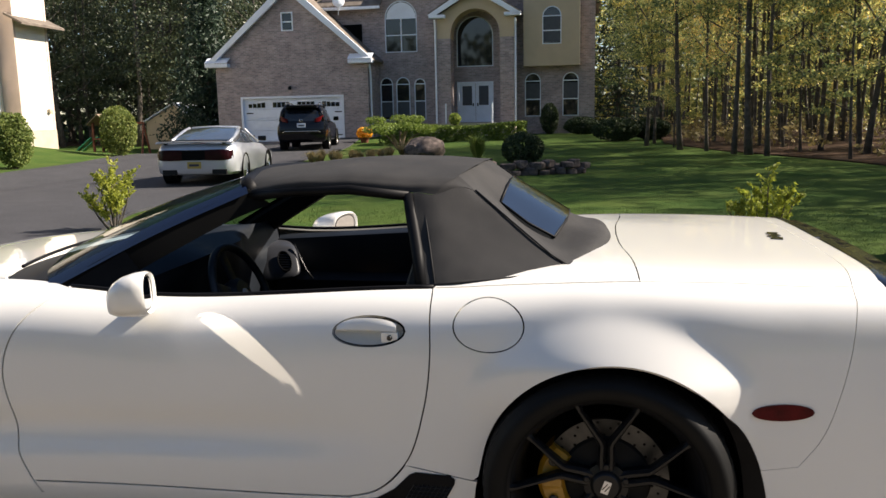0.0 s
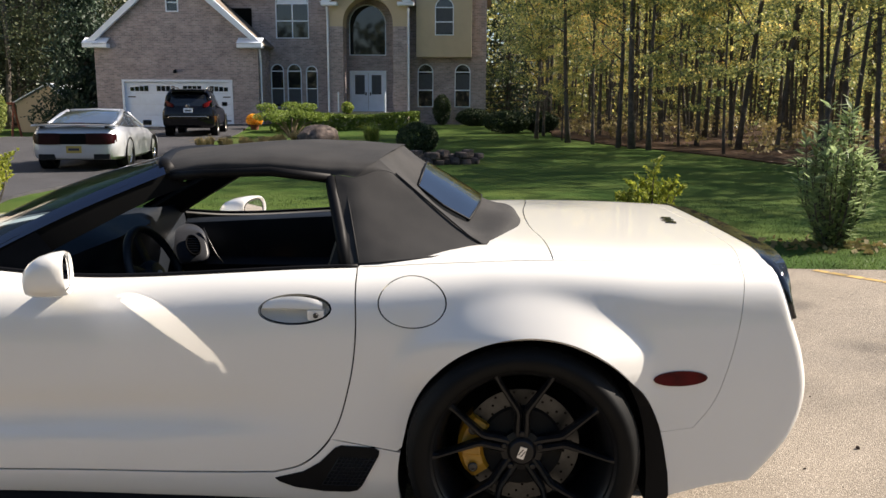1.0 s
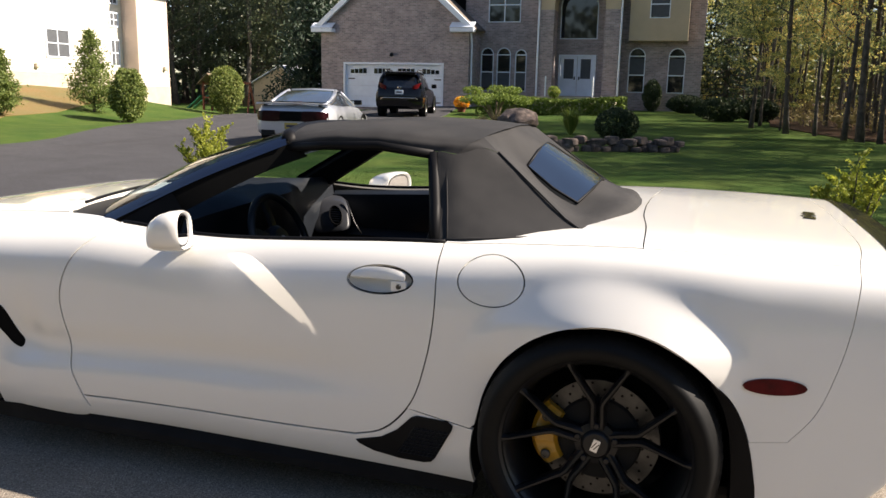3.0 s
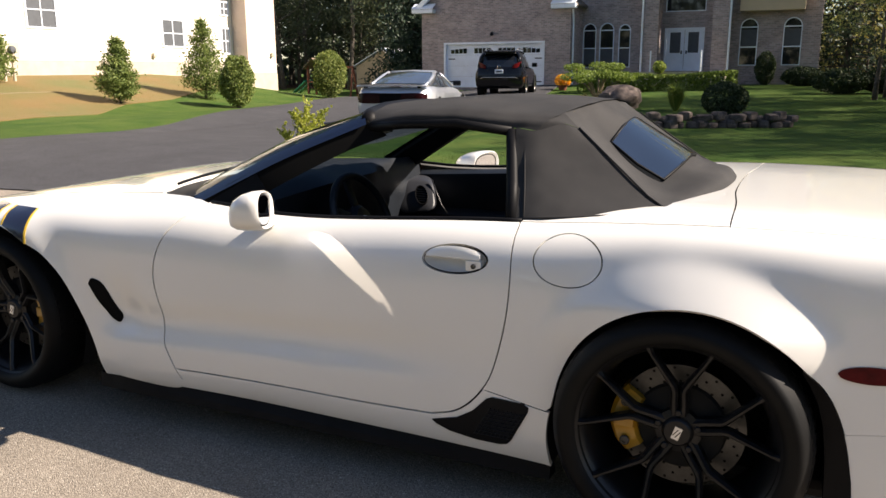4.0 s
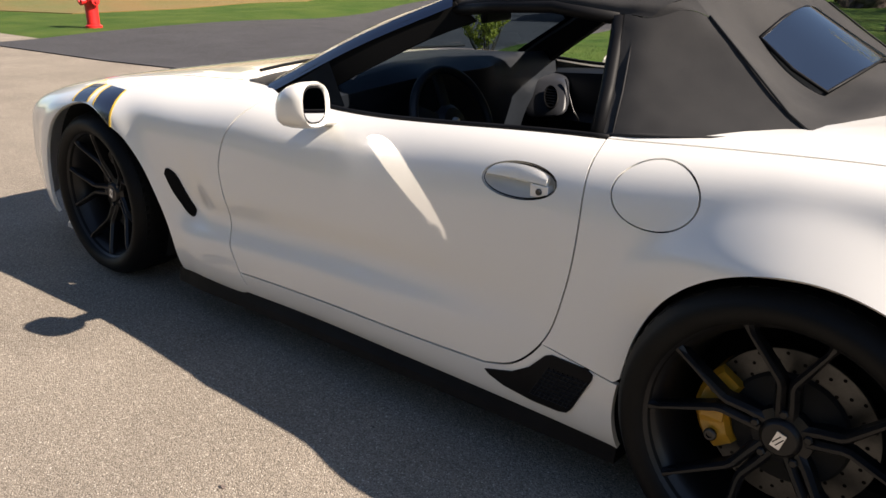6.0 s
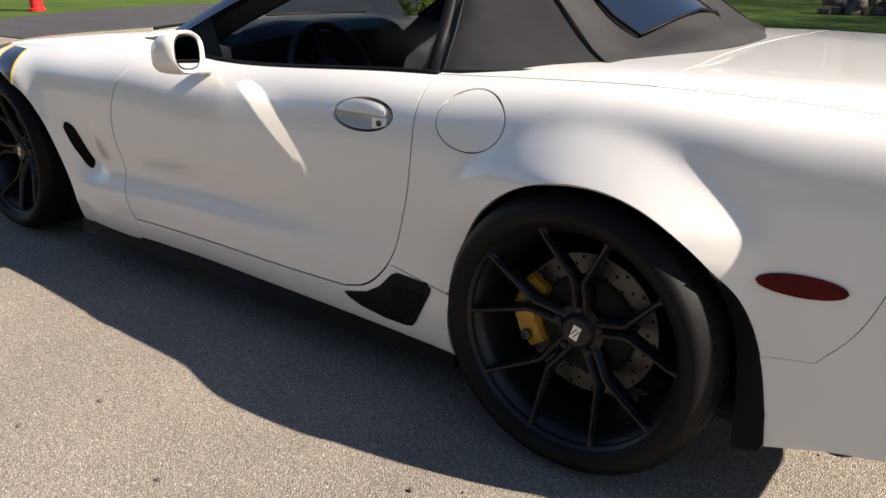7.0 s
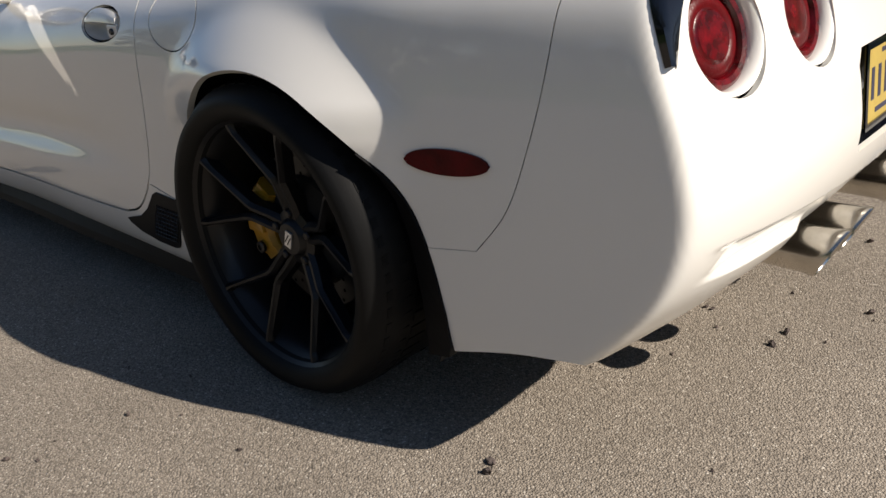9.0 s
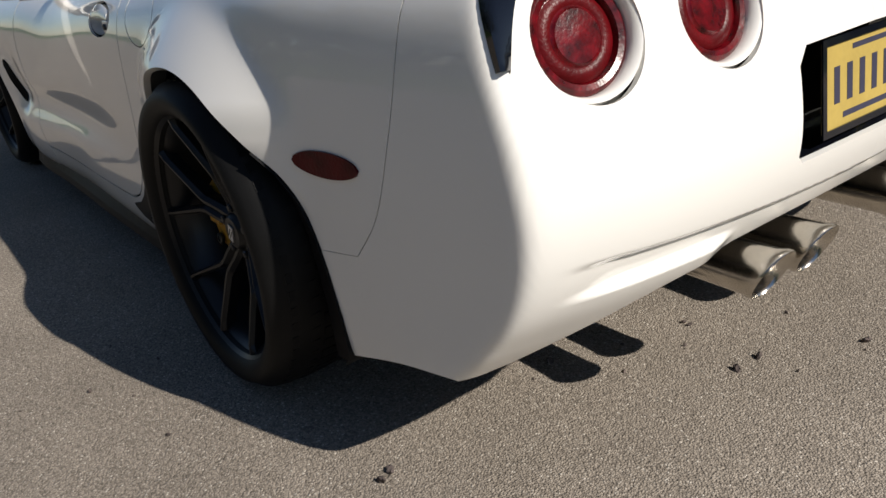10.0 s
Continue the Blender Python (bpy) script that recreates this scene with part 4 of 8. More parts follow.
leaf_cloud(bm, [(r3.uniform(-6, 45), r3.uniform(57, 64), 0.3 + 4.5 * r3.random() ** 1.3) for _ in range(14000)], 0.42, r3, 1.2)
tagged(part("far_woods", bm, M_AUTUMN), "distant mass of yellow-green autumn foliage", "woods", kind="stuff")
bm = bmesh.new()
pts = []
for _ in range(26000):
    x = r3.uniform(-75, -12)
    y = r3.uniform(57, 68) if x > -45 else r3.uniform(30, 60)
    pts.append((x, y, r3.uniform(0, 1) ** 0.8 * (17 + 4 * math.sin(x * 0.4))))
leaf_cloud(bm, pts, 0.30, r3, 1.3)
leaf_cloud(bm, [(r3.uniform(-80, -12), r3.uniform(68, 74), r3.uniform(0, 15)) for _ in range(14000)], 0.8, r3, 1.2)
# unseen leaf belt behind the camera, added to block low skylight
leaf_cloud(bm, [(r3.uniform(-45, 45), -20 - 6 * r3.random(), r3.random() ** 0.8 * (9 + 3 * math.sin(k * 0.7))) for k in range(7000)], 1.0, r3, 1.2)
tagged(part("far_woods", bm, M_GREENTREE), "distant mass of dark green foliage, with an unseen sky-blocking belt", "woods", kind="stuff")
bm = bmesh.new()
for _ in range(520):
    x, y = r3.uniform(3, 30), r3.uniform(13, 40)
    if (x < 8 and y < 27 - 2.4 * (x - 2)) or y < 12.5 + 0.3 * (x - 8):
        continue
    hgt = r3.uniform(0.25, 0.9)
    leaf_cloud(bm, ball_points((x, y, height(x, y) + hgt * 0.5), (0.45, 0.45, hgt * 0.5), 22, r3, 0.2), 0.10, r3, 1.6)
tagged(part("undergrowth", bm, M_STRAW), "low dry brush and saplings on the forest floor", "brush", kind="stuff")
bm = bmesh.new()
for _ in range(330):
    x, y = r3.uniform(3, 36), r3.uniform(14, 56)
    if (x < 8 and y < 28 - 2.4 * (x - 2)) or y < 13.5 + 0.3 * (x - 8):
        continue
    hgt = r3.uniform(5, 11)
    g = height(x, y)
    tube(bm, [(x, y, g - 0.1), (x + r3.uniform(-0.3, 0.3), y, g + hgt * 0.5), (x + r3.uniform(-0.7, 0.7), y, g + hgt)], [0.06, 0.045, 0.012], 5)
tagged(part("saplings", bm, M_BARK), "thin bare saplings between the trees", "saplings", kind="stuff")


def conifer(name, at, hgt, wid, leaf, label, seed, n=1500, size=0.07, cat="conifer", sweep=0.35, group=""):
    """A cone-shaped evergreen: stem with whorls of up-swept branches, each with sprays of needles."""
    r = random.Random(seed)
    t = thing(name, (at[0], at[1], height(at[0], at[1]) if len(at) < 3 else at[2]), label, cat, group)
    bm = bmesh.new()
    tube(bm, [(0, 0, -0.1), (0.01 * hgt, 0, hgt * 0.5), (0, 0, hgt * 0.96)], [hgt * 0.02, hgt * 0.012, 0.004], 6)
    pts = []
    nb = 64
    for k in range(nb):
        s = 0.04 + 0.94 * (k / nb)
        a = k * 2.4 + r.uniform(-0.3, 0.3)
        ln = wid * 0.5 * (1 - s) ** 0.75 * r.uniform(0.75, 1.15) + 0.02
        b = Vector((0, 0, s * hgt))
        e = b + Vector((math.cos(a) * ln, math.sin(a) * ln, ln * sweep * r.uniform(0.5, 1.5)))
        tube(bm, [b, e], [0.012 * hgt * 0.5, 0.003], 4, False)
        m = max(5, int(n / nb * (0.35 + 1.3 * (1 - s))))
        for _ in range(m):
            q = b.lerp(e, r.random() ** 0.6 * 1.08)
            w = 0.05 * hgt * (1 - 0.5 * s)
            pts.append((q.x + r.gauss(0, w), q.y + r.gauss(0, w), q.z + r.gauss(0, w * 0.8)))
    part("stem", bm, M_BARK, t)
    bm = bmesh.new()
    leaf_cloud(bm, pts, size, r, 2.6, 0.5)
    part("foliage", bm, leaf, t)
    return t


conifer("spruce", (-19.8, 36.6), 8.5, 4.4, M_SPRUCE, "tall dark spruce beside the garage", 21, 15000, 0.10, "tree", -0.15)
for k, (x, y, hgt, wid) in enumerate(((-20.4, 16.5, 2.1, 1.35), (-20.6, 20.8, 2.9, 1.6))):
    conifer("young_conifer", (x, y), hgt, wid, M_ARBOR, "young green conifer on the lawn by the cream house", 50 + k, 7500, 0.046, "conifer", 0.5, "young conifers")
conifer("dark_pine", (1.3, 38.5), 7.4, 5.2, M_SPRUCE, "dark pine with level branches at the edge of the woods", 22, 3000, 0.11, "tree", -0.05)
conifer("yew_cone", (-24.3, 14.8), 2.3, 1.5, M_ARBOR, "broad clipped evergreen by the cream house", 60, 7000, 0.055, "shrub", 0.6)


def bush(name, at, rad, leaf, label, seed, n=1400, size=0.06, cat="bush", lump=9, shell=0.75, long=1.6):
    """A shrub: short stems under a lumpy crown of leaves."""
    r = random.Random(seed)
    t = thing(name, (at[0], at[1], height(*at[:2]) if len(at) < 3 else at[2]), label, cat)
    bm = bmesh.new()
    for k in range(7):
        a = k * 0.9
        tube(bm, [(0.04 * math.cos(a), 0.04 * math.sin(a), -0.05), (rad[0] * 0.5 * math.cos(a), rad[1] * 0.5 * math.sin(a), rad[2] * 1.1)], [0.02, 0.006], 5)
    part("stem", bm, M_BARK, t)
    bm = bmesh.new()
    pts = ball_points((0, 0, rad[2]), rad, n, r, shell)
    for k in range(lump):
        d = Vector((r.gauss(0, 1), r.gauss(0, 1), r.gauss(0, 0.6))).normalized()
        c = (d.x * rad[0] * 0.75, d.y * rad[1] * 0.75, rad[2] + d.z * rad[2] * 0.75)
        pts += ball_points(c, (rad[0] * 0.35, rad[1] * 0.35, rad[2] * 0.32), n // lump, r, 0.4)
    leaf_cloud(bm, [p for p in pts if p[2] > 0.02], size, r, long)
    part("foliage", bm, leaf, t)
    return t


bush("round_bush", (-1.62, 16.1), (0.5, 0.5, 0.38), M_DARKBUSH, "clipped round dark green bush above the stone edging", 70, 2600, 0.055, lump=4, shell=0.9)
bush("leafy_shrub", (-18.1, 19.6), (0.62, 0.62, 0.9), M_ARBOR, "loose green shrub on the lawn edge", 71, 5200, 0.056, lump=10, shell=0.4)
bush("leafy_shrub", (-19.3, 27.3), (0.75, 0.75, 1.05), M_ARBOR, "loose green shrub beside the driveway", 72, 5600, 0.06, lump=10, shell=0.4)
bush("leafy_shrub", (-17.6, 31.5), (0.7, 0.7, 0.6), M_DARKBUSH, "low dark shrub at the corner of the garage drive", 73, 900, 0.11)
bush("low_shrub", (-23.6, 13.2), (0.55, 0.55, 0.4), M_HEDGE, "low yellow-green shrub in a timber bed", 74, 1200, 0.07)
bush("low_shrub", (-23.7, 11.9), (0.7, 0.7, 0.55), M_ARBOR, "low clipped green shrub in a timber bed", 75, 1200, 0.07)
for k, (x, y, a, b) in enumerate(((0.9, 27.2, 0.9, 0.42), (2.2, 27.8, 0.7, 0.4), (-0.4, 33.8, 0.8, 0.4))):
    bush("dark_shrub", (x, y), (a, a * 0.8, b), M_DARKBUSH, "dark low shrub by the end of the brick house", 76 + k, 3000, 0.065)
bush("dark_shrub", (-1.9, 34.6), (0.42, 0.42, 0.72), M_DARKBUSH, "dark upright shrub below the windows", 80, 2200, 0.06)
bush("dark_shrub", (-6.1, 33.0, 1.1), (0.28, 0.28, 0.26), M_HEDGE, "small potted evergreen on the porch", 81, 500, 0.06)


def ornamental(at):
    """A spreading, layered shrub tree with several pale stems."""
    r = random.Random(90)
    t = thing("spreading_shrub_tree", (at[0], at[1], height(*at)), "spreading pale green ornamental shrub with layered branches", "shrub")
    bm = bmesh.new()
    pts = []
    for k in range(11):
        a = k * 0.57 + r.uniform(-0.2, 0.2)
        ln = r.uniform(0.5, 1.15)
        zt = r.uniform(0.7, 1.3)
        tip = Vector((math.cos(a) * ln, math.sin(a) * ln * 0.8, zt))
        tube(bm, [(0.05 * math.cos(a), 0.05 * math.sin(a), -0.05), (tip.x * 0.45, tip.y * 0.45, zt * 0.62), tip], [0.05, 0.03, 0.01], 6)
        pts += ball_points(tip, (0.42, 0.42, 0.17), 560, r, 0.3)
    part("stem", bm, M_TIMBER, t)
    bm = bmesh.new()
    leaf_cloud(bm, pts, 0.05, r, 1.6)
    part("foliage", bm, M_HEDGE, t)


ornamental((-7.0, 26.0))


def hedge(at, length, rz):
    r = random.Random(91)
    t = thing("clipped_hedge", (at[0], at[1], height(*at)), "clipped bright green hedge before the brick house", "hedge", rz=rz)
    for k in range(8):
        bm = bmesh.new()
        x = length * (k + 0.5) / 8
        tube(bm, [(x, 0, -0.05), (x + 0.1, 0, 0.45)], [0.02, 0.008], 5)
        part("stem", bm, M_BARK, t)
    bm = bmesh.new()
    pts = []
    for _ in range(9500):
        x = r.uniform(0, length)
        w, hh = 0.6 + 0.08 * math.sin(x * 1.7), 0.72 + 0.08 * math.sin(x * 1.1 + 1)
        f = r.random()
        y, z = (r.uniform(-w, w), hh + r.uniform(-0.06, 0.05)) if f < 0.45 else (r.choice((-w, w)) + r.uniform(-0.07, 0.07), r.uniform(0.05, hh))
        pts.append((x, y, z))
    leaf_cloud(bm, pts, 0.085, r, 1.5)
    part("foliage", bm, M_HEDGE, t)


hedge((-8.6, 29.6), 6.0, 0)


def tuft(name, at, hgt, n, leaf, label, seed, wid=0.012, spread=0.7):
    """A clump of arching blades."""
    r = random.Random(seed)
    bm = bmesh.new()
    for _ in range(n):
        a, o = r.uniform(0, 6.28), r.uniform(0.2, 1) * spread
        h1 = hgt * r.uniform(0.6, 1.05)
        d = Vector((math.cos(a), math.sin(a), 0))
        s = Vector((-d.y, d.x, 0)) * wid
        p = [d * 0.05, d * (o * hgt * 0.35) + Vector((0, 0, h1 * 0.7)), d * (o * hgt * 0.95) + Vector((0, 0, h1 * (1.05 - 0.5 * o)))]
        v = [bm.verts.new(q) for q in (p[0] - s, p[0] + s, p[1] + s, p[1] - s, p[2])]
        bm.faces.new(v[:4])
        bm.faces.new((v[3], v[2], v[4]))
    ob = part(name, bm, leaf)
    ob.location = (at[0], at[1], height(*at))
    return tagged(ob, label, "grass clump")


tuft("grass_clump", (-2.92, 17.6), 0.78, 520, M_HEDGE, "arching clump of green ornamental grass", 92, 0.009, 0.9)
for k in range(17):
    tuft("dry_grass_clump", (-8.5 + 0.2 * k, 20.5 + 0.5 * math.sin(k * 2.3)), 0.46, 190, M_STRAW, "pale straw-coloured ornamental grass clump in the bed", 93 + k, 0.006, 1.15)


def juniper(at, hgt, wid, seed):
    """A small golden conifer: several plumes, uneven outline."""
    r = random.Random(seed)
    t = thing("golden_juniper", (at[0], at[1], height(*at)), "small golden-green juniper shrub at the lawn's edge", "shrub", "golden junipers")
    pts = []
    for k in range(9):
        a = k * 0.7 + r.uniform(-0.3, 0.3)
        zt = hgt if k == 0 else hgt * r.uniform(0.35, 0.85)
        ln = 0 if k == 0 else wid * 0.5 * r.uniform(0.8, 1.15) * (1.25 - 0.9 * zt / hgt)
        tip = Vector((math.cos(a) * ln, math.sin(a) * ln, zt))
        bm = bmesh.new()
        tube(bm, [(0, 0, -0.05), (tip.x * 0.6, tip.y * 0.6, zt * 0.45), tip], [0.018, 0.01, 0.003], 5)
        part("stem", bm, M_BARK, t)
        for _ in range(15):
            # side plumes, each a tapering row of tufts
            s = r.uniform(0.3, 1.0)
            q = Vector((tip.x * s, tip.y * s, zt * (0.12 + 0.88 * s)))
            b = r.uniform(0, 6.28)
            d = Vector((math.cos(b) * 0.75 + tip.x, math.sin(b) * 0.75 + tip.y, r.uniform(0.5, 1.1))).normalized() * r.uniform(0.10, 0.20) * (1.3 - 0.6 * s)
            for m in range(26):
                u = r.random()
                w = 0.016 * (1.15 - u)
                pts.append((q.x + d.x * u + r.gauss(0, w), q.y + d.y * u + r.gauss(0, w), q.z + d.z * u + r.gauss(0, w)))
    bm = bmesh.new()
    leaf_cloud(bm, [p for p in pts if p[2] > 0], 0.021, r, 2.4, 0.8)
    part("foliage", bm, M_GOLD, t)


juniper((-5.72, 5.75), 0.95, 0.85, 110)
juniper((1.55, 4.7), 0.80, 0.95, 111)


def laurel(at, hgt):
    """An upright shrub with long glossy leaves on whippy stems."""
    r = random.Random(120)
    t = thing("laurel_shrub", (at[0], at[1], height(*at)), "upright shrub with long glossy green leaves by the road", "shrub")
    bm, bl = bmesh.new(), bmesh.new()
    for k in range(36):
        a = r.uniform(0, 6.28)
        o = r.uniform(0.03, 0.46)
        zt = hgt * r.uniform(0.72, 1.0) * (1.08 - 1.25 * o)
        tip = Vector((math.cos(a) * o, math.sin(a) * o, zt))
        base = Vector((math.cos(a) * 0.05, math.sin(a) * 0.05, -0.05))
        mid = base.lerp(tip, 0.5) + Vector((math.cos(a) * 0.07, math.sin(a) * 0.07, 0))
        tube(bm, [base, mid, tip], [0.012, 0.008, 0.003], 5)
        for j in range(74):
            s = r.uniform(0.04, 1.0)
            p = (base.lerp(mid, s * 2) if s < 0.5 else mid.lerp(tip, s * 2 - 1))
            b = r.uniform(0, 6.28)
            d = Vector((math.cos(b), math.sin(b), r.uniform(-0.2, 1.0))).normalized()
            ln = r.uniform(0.09, 0.17)
            w = d.cross(Vector((0, 0, 1))).normalized() * ln * 0.15
            u = d.cross(w).normalized() * ln * 0.04
            q = [p, p + d * ln * 0.45 + w - u, p + d * ln, p + d * ln * 0.45 - w - u]
            bl.faces.new([bl.verts.new(v) for v in q])
    part("stem", bm, M_BARK, t)
    part("foliage", bl, M_LAUREL, t)


laurel((3.3, 4.75), 1.45)
bm = bmesh.new()
r4 = random.Random(8)
for _ in range(150):
    a, d = r4.uniform(0, 6.28), r4.uniform(0, 0.5)
    x, y = 3.3 + d * 1.5 * math.cos(a), 4.75 + d * 0.9 * math.sin(a)
    leaf_cloud(bm, [(x, y, height(x, y) + 0.015)], 0.06, r4, 1.4)
tagged(part("leaf_mulch", bm, M_STRAW), "brown leaf mulch under the laurel", "mulch", kind="stuff")

# grass blades on the near lawn
bm = bmesh.new()
for _ in range(30000):
    x = r4.uniform(-5.6, 9)
    y = 3.62 + (r4.random() ** 1.9) * 4.5
    if x < -5.2 - 0.33 * (y - 4):
        continue
    hgt = r4.uniform(0.018, 0.042)
    a = r4.uniform(0, 6.28)
    s = Vector((math.cos(a), math.sin(a), 0)) * 0.004
    p = Vector((x, y, height(x, y) - 0.005))
    bm.faces.new([bm.verts.new(q) for q in (p - s, p + s, p + Vector((r4.gauss(0, 0.02), r4.gauss(0, 0.02), hgt)))])
tagged(part("grass", bm, M_BLADE), "short mown grass blades", "grass", kind="stuff")


def boulder(name, at, rad, seed, label, bury=0.35, square=1.0):
    r = random.Random(seed)
    bm = bmesh.new()
    bmesh.ops.create_icosphere(bm, subdivisions=3, radius=1.0)
    off = Vector((seed * 3.1, seed * 1.7, 0))
    for v in bm.verts:
        k = 1 + 0.30 * noise.noise(v.co * 1.1 + off) + 0.20 * noise.noise(v.co * 2.6 + off) + 0.08 * noise.noise(v.co * 6.0 + off)
        if square < 1:
            v.co = Vector([math.copysign(abs(c) ** square, c) for c in v.co])
            k = 1 + (k - 1) * 0.5
        v.co = Vector((v.co.x * rad[0], v.co.y * rad[1], v.co.z * rad[2])) * k
    ob = part(name, bm, M_ROCK, smooth=True, sharp=35)
    ob.location = (at[0], at[1], height(*at) + rad[2] * bury)
    ob.rotation_euler = (0, 0, r.uniform(0, 6))
    return tagged(ob, label, "rock")


boulder("boulder", (-4.45, 18.4), (0.62, 0.5, 0.42), 4, "large grey-brown boulder in the planting bed", 0.45)
for k in range(28):
    row, i = k % 2, k // 2
    x = -2.66 + 0.185 * i + 0.09 * row + 0.03 * math.sin(k * 5.0)
    boulder("edging_stone", (x, 12.75 + 0.06 * math.sin(k) + row * 0.05 + 0.07 * i), (0.105 + 0.05 * ((k * 7) % 3) / 2, 0.11, 0.062 + 0.012 * ((k * 5) % 3)), 200 + k, "flat grey-tan field stone in the low edging wall", 0.75 + 1.8 * row, 0.45)
r = random.Random(300)
mum = thing("flower_pot", (-9.62, 30.4, height(-9.62, 30.4)), "pot of orange and yellow chrysanthemums by the garage wall", "plant pot")
bm = bmesh.new()
lathe(bm, [(0.0, 0.0), (0.15, 0.0), (0.21, 0.26), (0.225, 0.26), (0.225, 0.30), (0.19, 0.30), (0.18, 0.25), (0.0, 0.25)], 24, "z")
part("pot", bm, M_REDWOOD, mum, "dark red pot", smooth=True, sharp=40)
bm = bmesh.new()
leaf_cloud(bm, [p for p in ball_points((0, 0, 0.40), (0.36, 0.36, 0.27), 2200, r, 0.75) if p[2] > 0.22], 0.045, r, 1.1)
part("blossom", bm, M_MUM, mum, "dense orange and yellow flower heads")


def hydrant(at):
    t = thing("fire_hydrant", (at[0], at[1], height(*at)), "red fire hydrant with a blue cap on the verge", "hydrant")
    bm = bmesh.new()
    lathe(bm, [(0.0, -0.05), (0.15, -0.05), (0.15, 0.04), (0.115, 0.06), (0.115, 0.3), (0.12, 0.5), (0.135, 0.52), (0.135, 0.57), (0.12, 0.58), (0.12, 0.66)], 20, "z")
    part("barrel", bm, M_HYDRANT, t, smooth=True, sharp=40)
    bm = bmesh.new()
    lathe(bm, [(0.135, 0.655), (0.135, 0.69), (0.12, 0.71), (0.105, 0.77), (0.06, 0.82), (0.03, 0.83), (0.03, 0.87), (0.0, 0.87)], 20, "z")
    part("bonnet", bm, M_BLUE, t, "blue domed bonnet with a nut", smooth=True, sharp=40)
    for ax, sg in (("x", 1), ("x", -1), ("y", -1)):
        bm = bmesh.new()
        lathe(bm, [(0.06, 0.1 * sg), (0.06, 0.16 * sg), (0.075, 0.16 * sg), (0.075, 0.2 * sg), (0.025, 0.205 * sg), (0.025, 0.235 * sg), (0.0, 0.235 * sg)], 14, ax, (0, 0, 0.48))
        part("outlet_cap", bm, M_HYDRANT, t, smooth=True, sharp=40)


hydrant((-14.5, 5.2))

r5 = random.Random(31)
bm = bmesh.new()
for k in range(150):
    x, y = r5.uniform(-1.2, 2.6), r5.uniform(-1.9, 0.6)
    if -2.9 < x < 0.45 and y > -0.95:
        continue
    s = r5.choice((0.003, 0.004, 0.005, 0.007, 0.010))
    m = pose(x, y, s * 0.4, r5.uniform(0, 90), r5.uniform(0, 90), r5.uniform(0, 360))
    bmesh.ops.create_icosphere(bm, subdivisions=1, radius=s, matrix=m @ Matrix.Diagonal((1.3, 0.9, 0.6, 1)))
tagged(part("loose_stones", bm, M_ROCK), "scattered small stones and grit on the road", "stones", kind="stuff")

# ---- the white convertible: body surface ----
ZA, AX, BY, CZ, XB, XF, AF = 0.535, 0.55, 0.90, 0.40, 0.30, -2.75, 0.85
SX = [-3.8, -3.4, -3.1, -2.65, -2.3, -2.0, -1.6, -1.0, -0.6, -0.3, 0.0, 0.3, 0.5, 0.75, 1.0]
SW = [0.85, 0.90, 0.915, 0.912, 0.908, 0.898, 0.878, 0.876, 0.882, 0.886, 0.889, 0.882, 0.852, 0.803, 0.75]
GX = [-3.8, -3.4, -3.1, -2.8, -2.5, -2.1, -1.8, -1.4, -0.6, -0.2, 0.2, 0.62, 0.8, 1.0]
GZ = [0.56, 0.66, 0.725, 0.772, 0.803, 0.833, 0.850, 0.866, 0.886, 0.893, 0.895, 0.890, 0.882, 0.87]
TZ = [0.0, 0.2, 0.3, 0.36, 0.44, 0.5, 0.6, 0.72, 0.85, 1.0]
TX = [0.60, 0.71, 0.800, 0.845, 0.878, 0.886, 0.872, 0.832, 0.793, 0.75]


def step_np(a, b, x):
    k = np.clip((x - a) / (b - a), 0, 1)
    return k * k * (3 - 2 * k)


def flank(x, z):
    """Half width of the body: plan line, wheel flares, door cove and side scoop."""
    w = spline(SX, SW, x)
    w = w - 0.085 * 0.04 * np.log1p(np.exp(np.clip((z - 0.57) / 0.04, -30, 30))) * step_np(-0.50, -0.10, x)
    # rear flare: a cone that rises to the wheel opening from a crisp root line
    r = np.hypot(x - 0.005, z - 0.335)
    root = 0.462 - 0.050 * (1 - step_np(0.53, 0.65, z)) * step_np(0.1, 0.25, x)
    k = (root - r) / 0.011
    rise = 0.011 * np.where(k > 30, k, np.log1p(np.exp(np.minimum(k, 30))))
    cap = 0.076 * step_np(-0.42, 0.06, x + 0.25 * (z - 0.5))
    lift = -0.005 * np.logaddexp(-0.64 * rise / 0.005, -cap / 0.005)
    w = w + np.maximum(lift, 0.0) * step_np(0.45, 0.59, z)
    r = np.hypot(x + 2.62, z - 0.335)
    w = w + 0.024 * np.exp(-((r - 0.39) / 0.075) ** 2) * step_np(0.1, 0.3, z)
    on = step_np(-2.12, -1.95, x) * (1 - step_np(-1.2, -0.45, x))
    zc = 0.352 + 0.035 * (x + 1.76)
    w = w - 0.016 * on * np.exp(-((z - zc - 0.06) / 0.055) ** 2) + 0.011 * on * (1 - step_np(zc - 0.030, zc + 0.030, z))
    w = w - 0.022 * np.exp(-((x + 1.965) / 0.075) ** 2 - ((z - 0.45) / 0.10) ** 2)
    return w


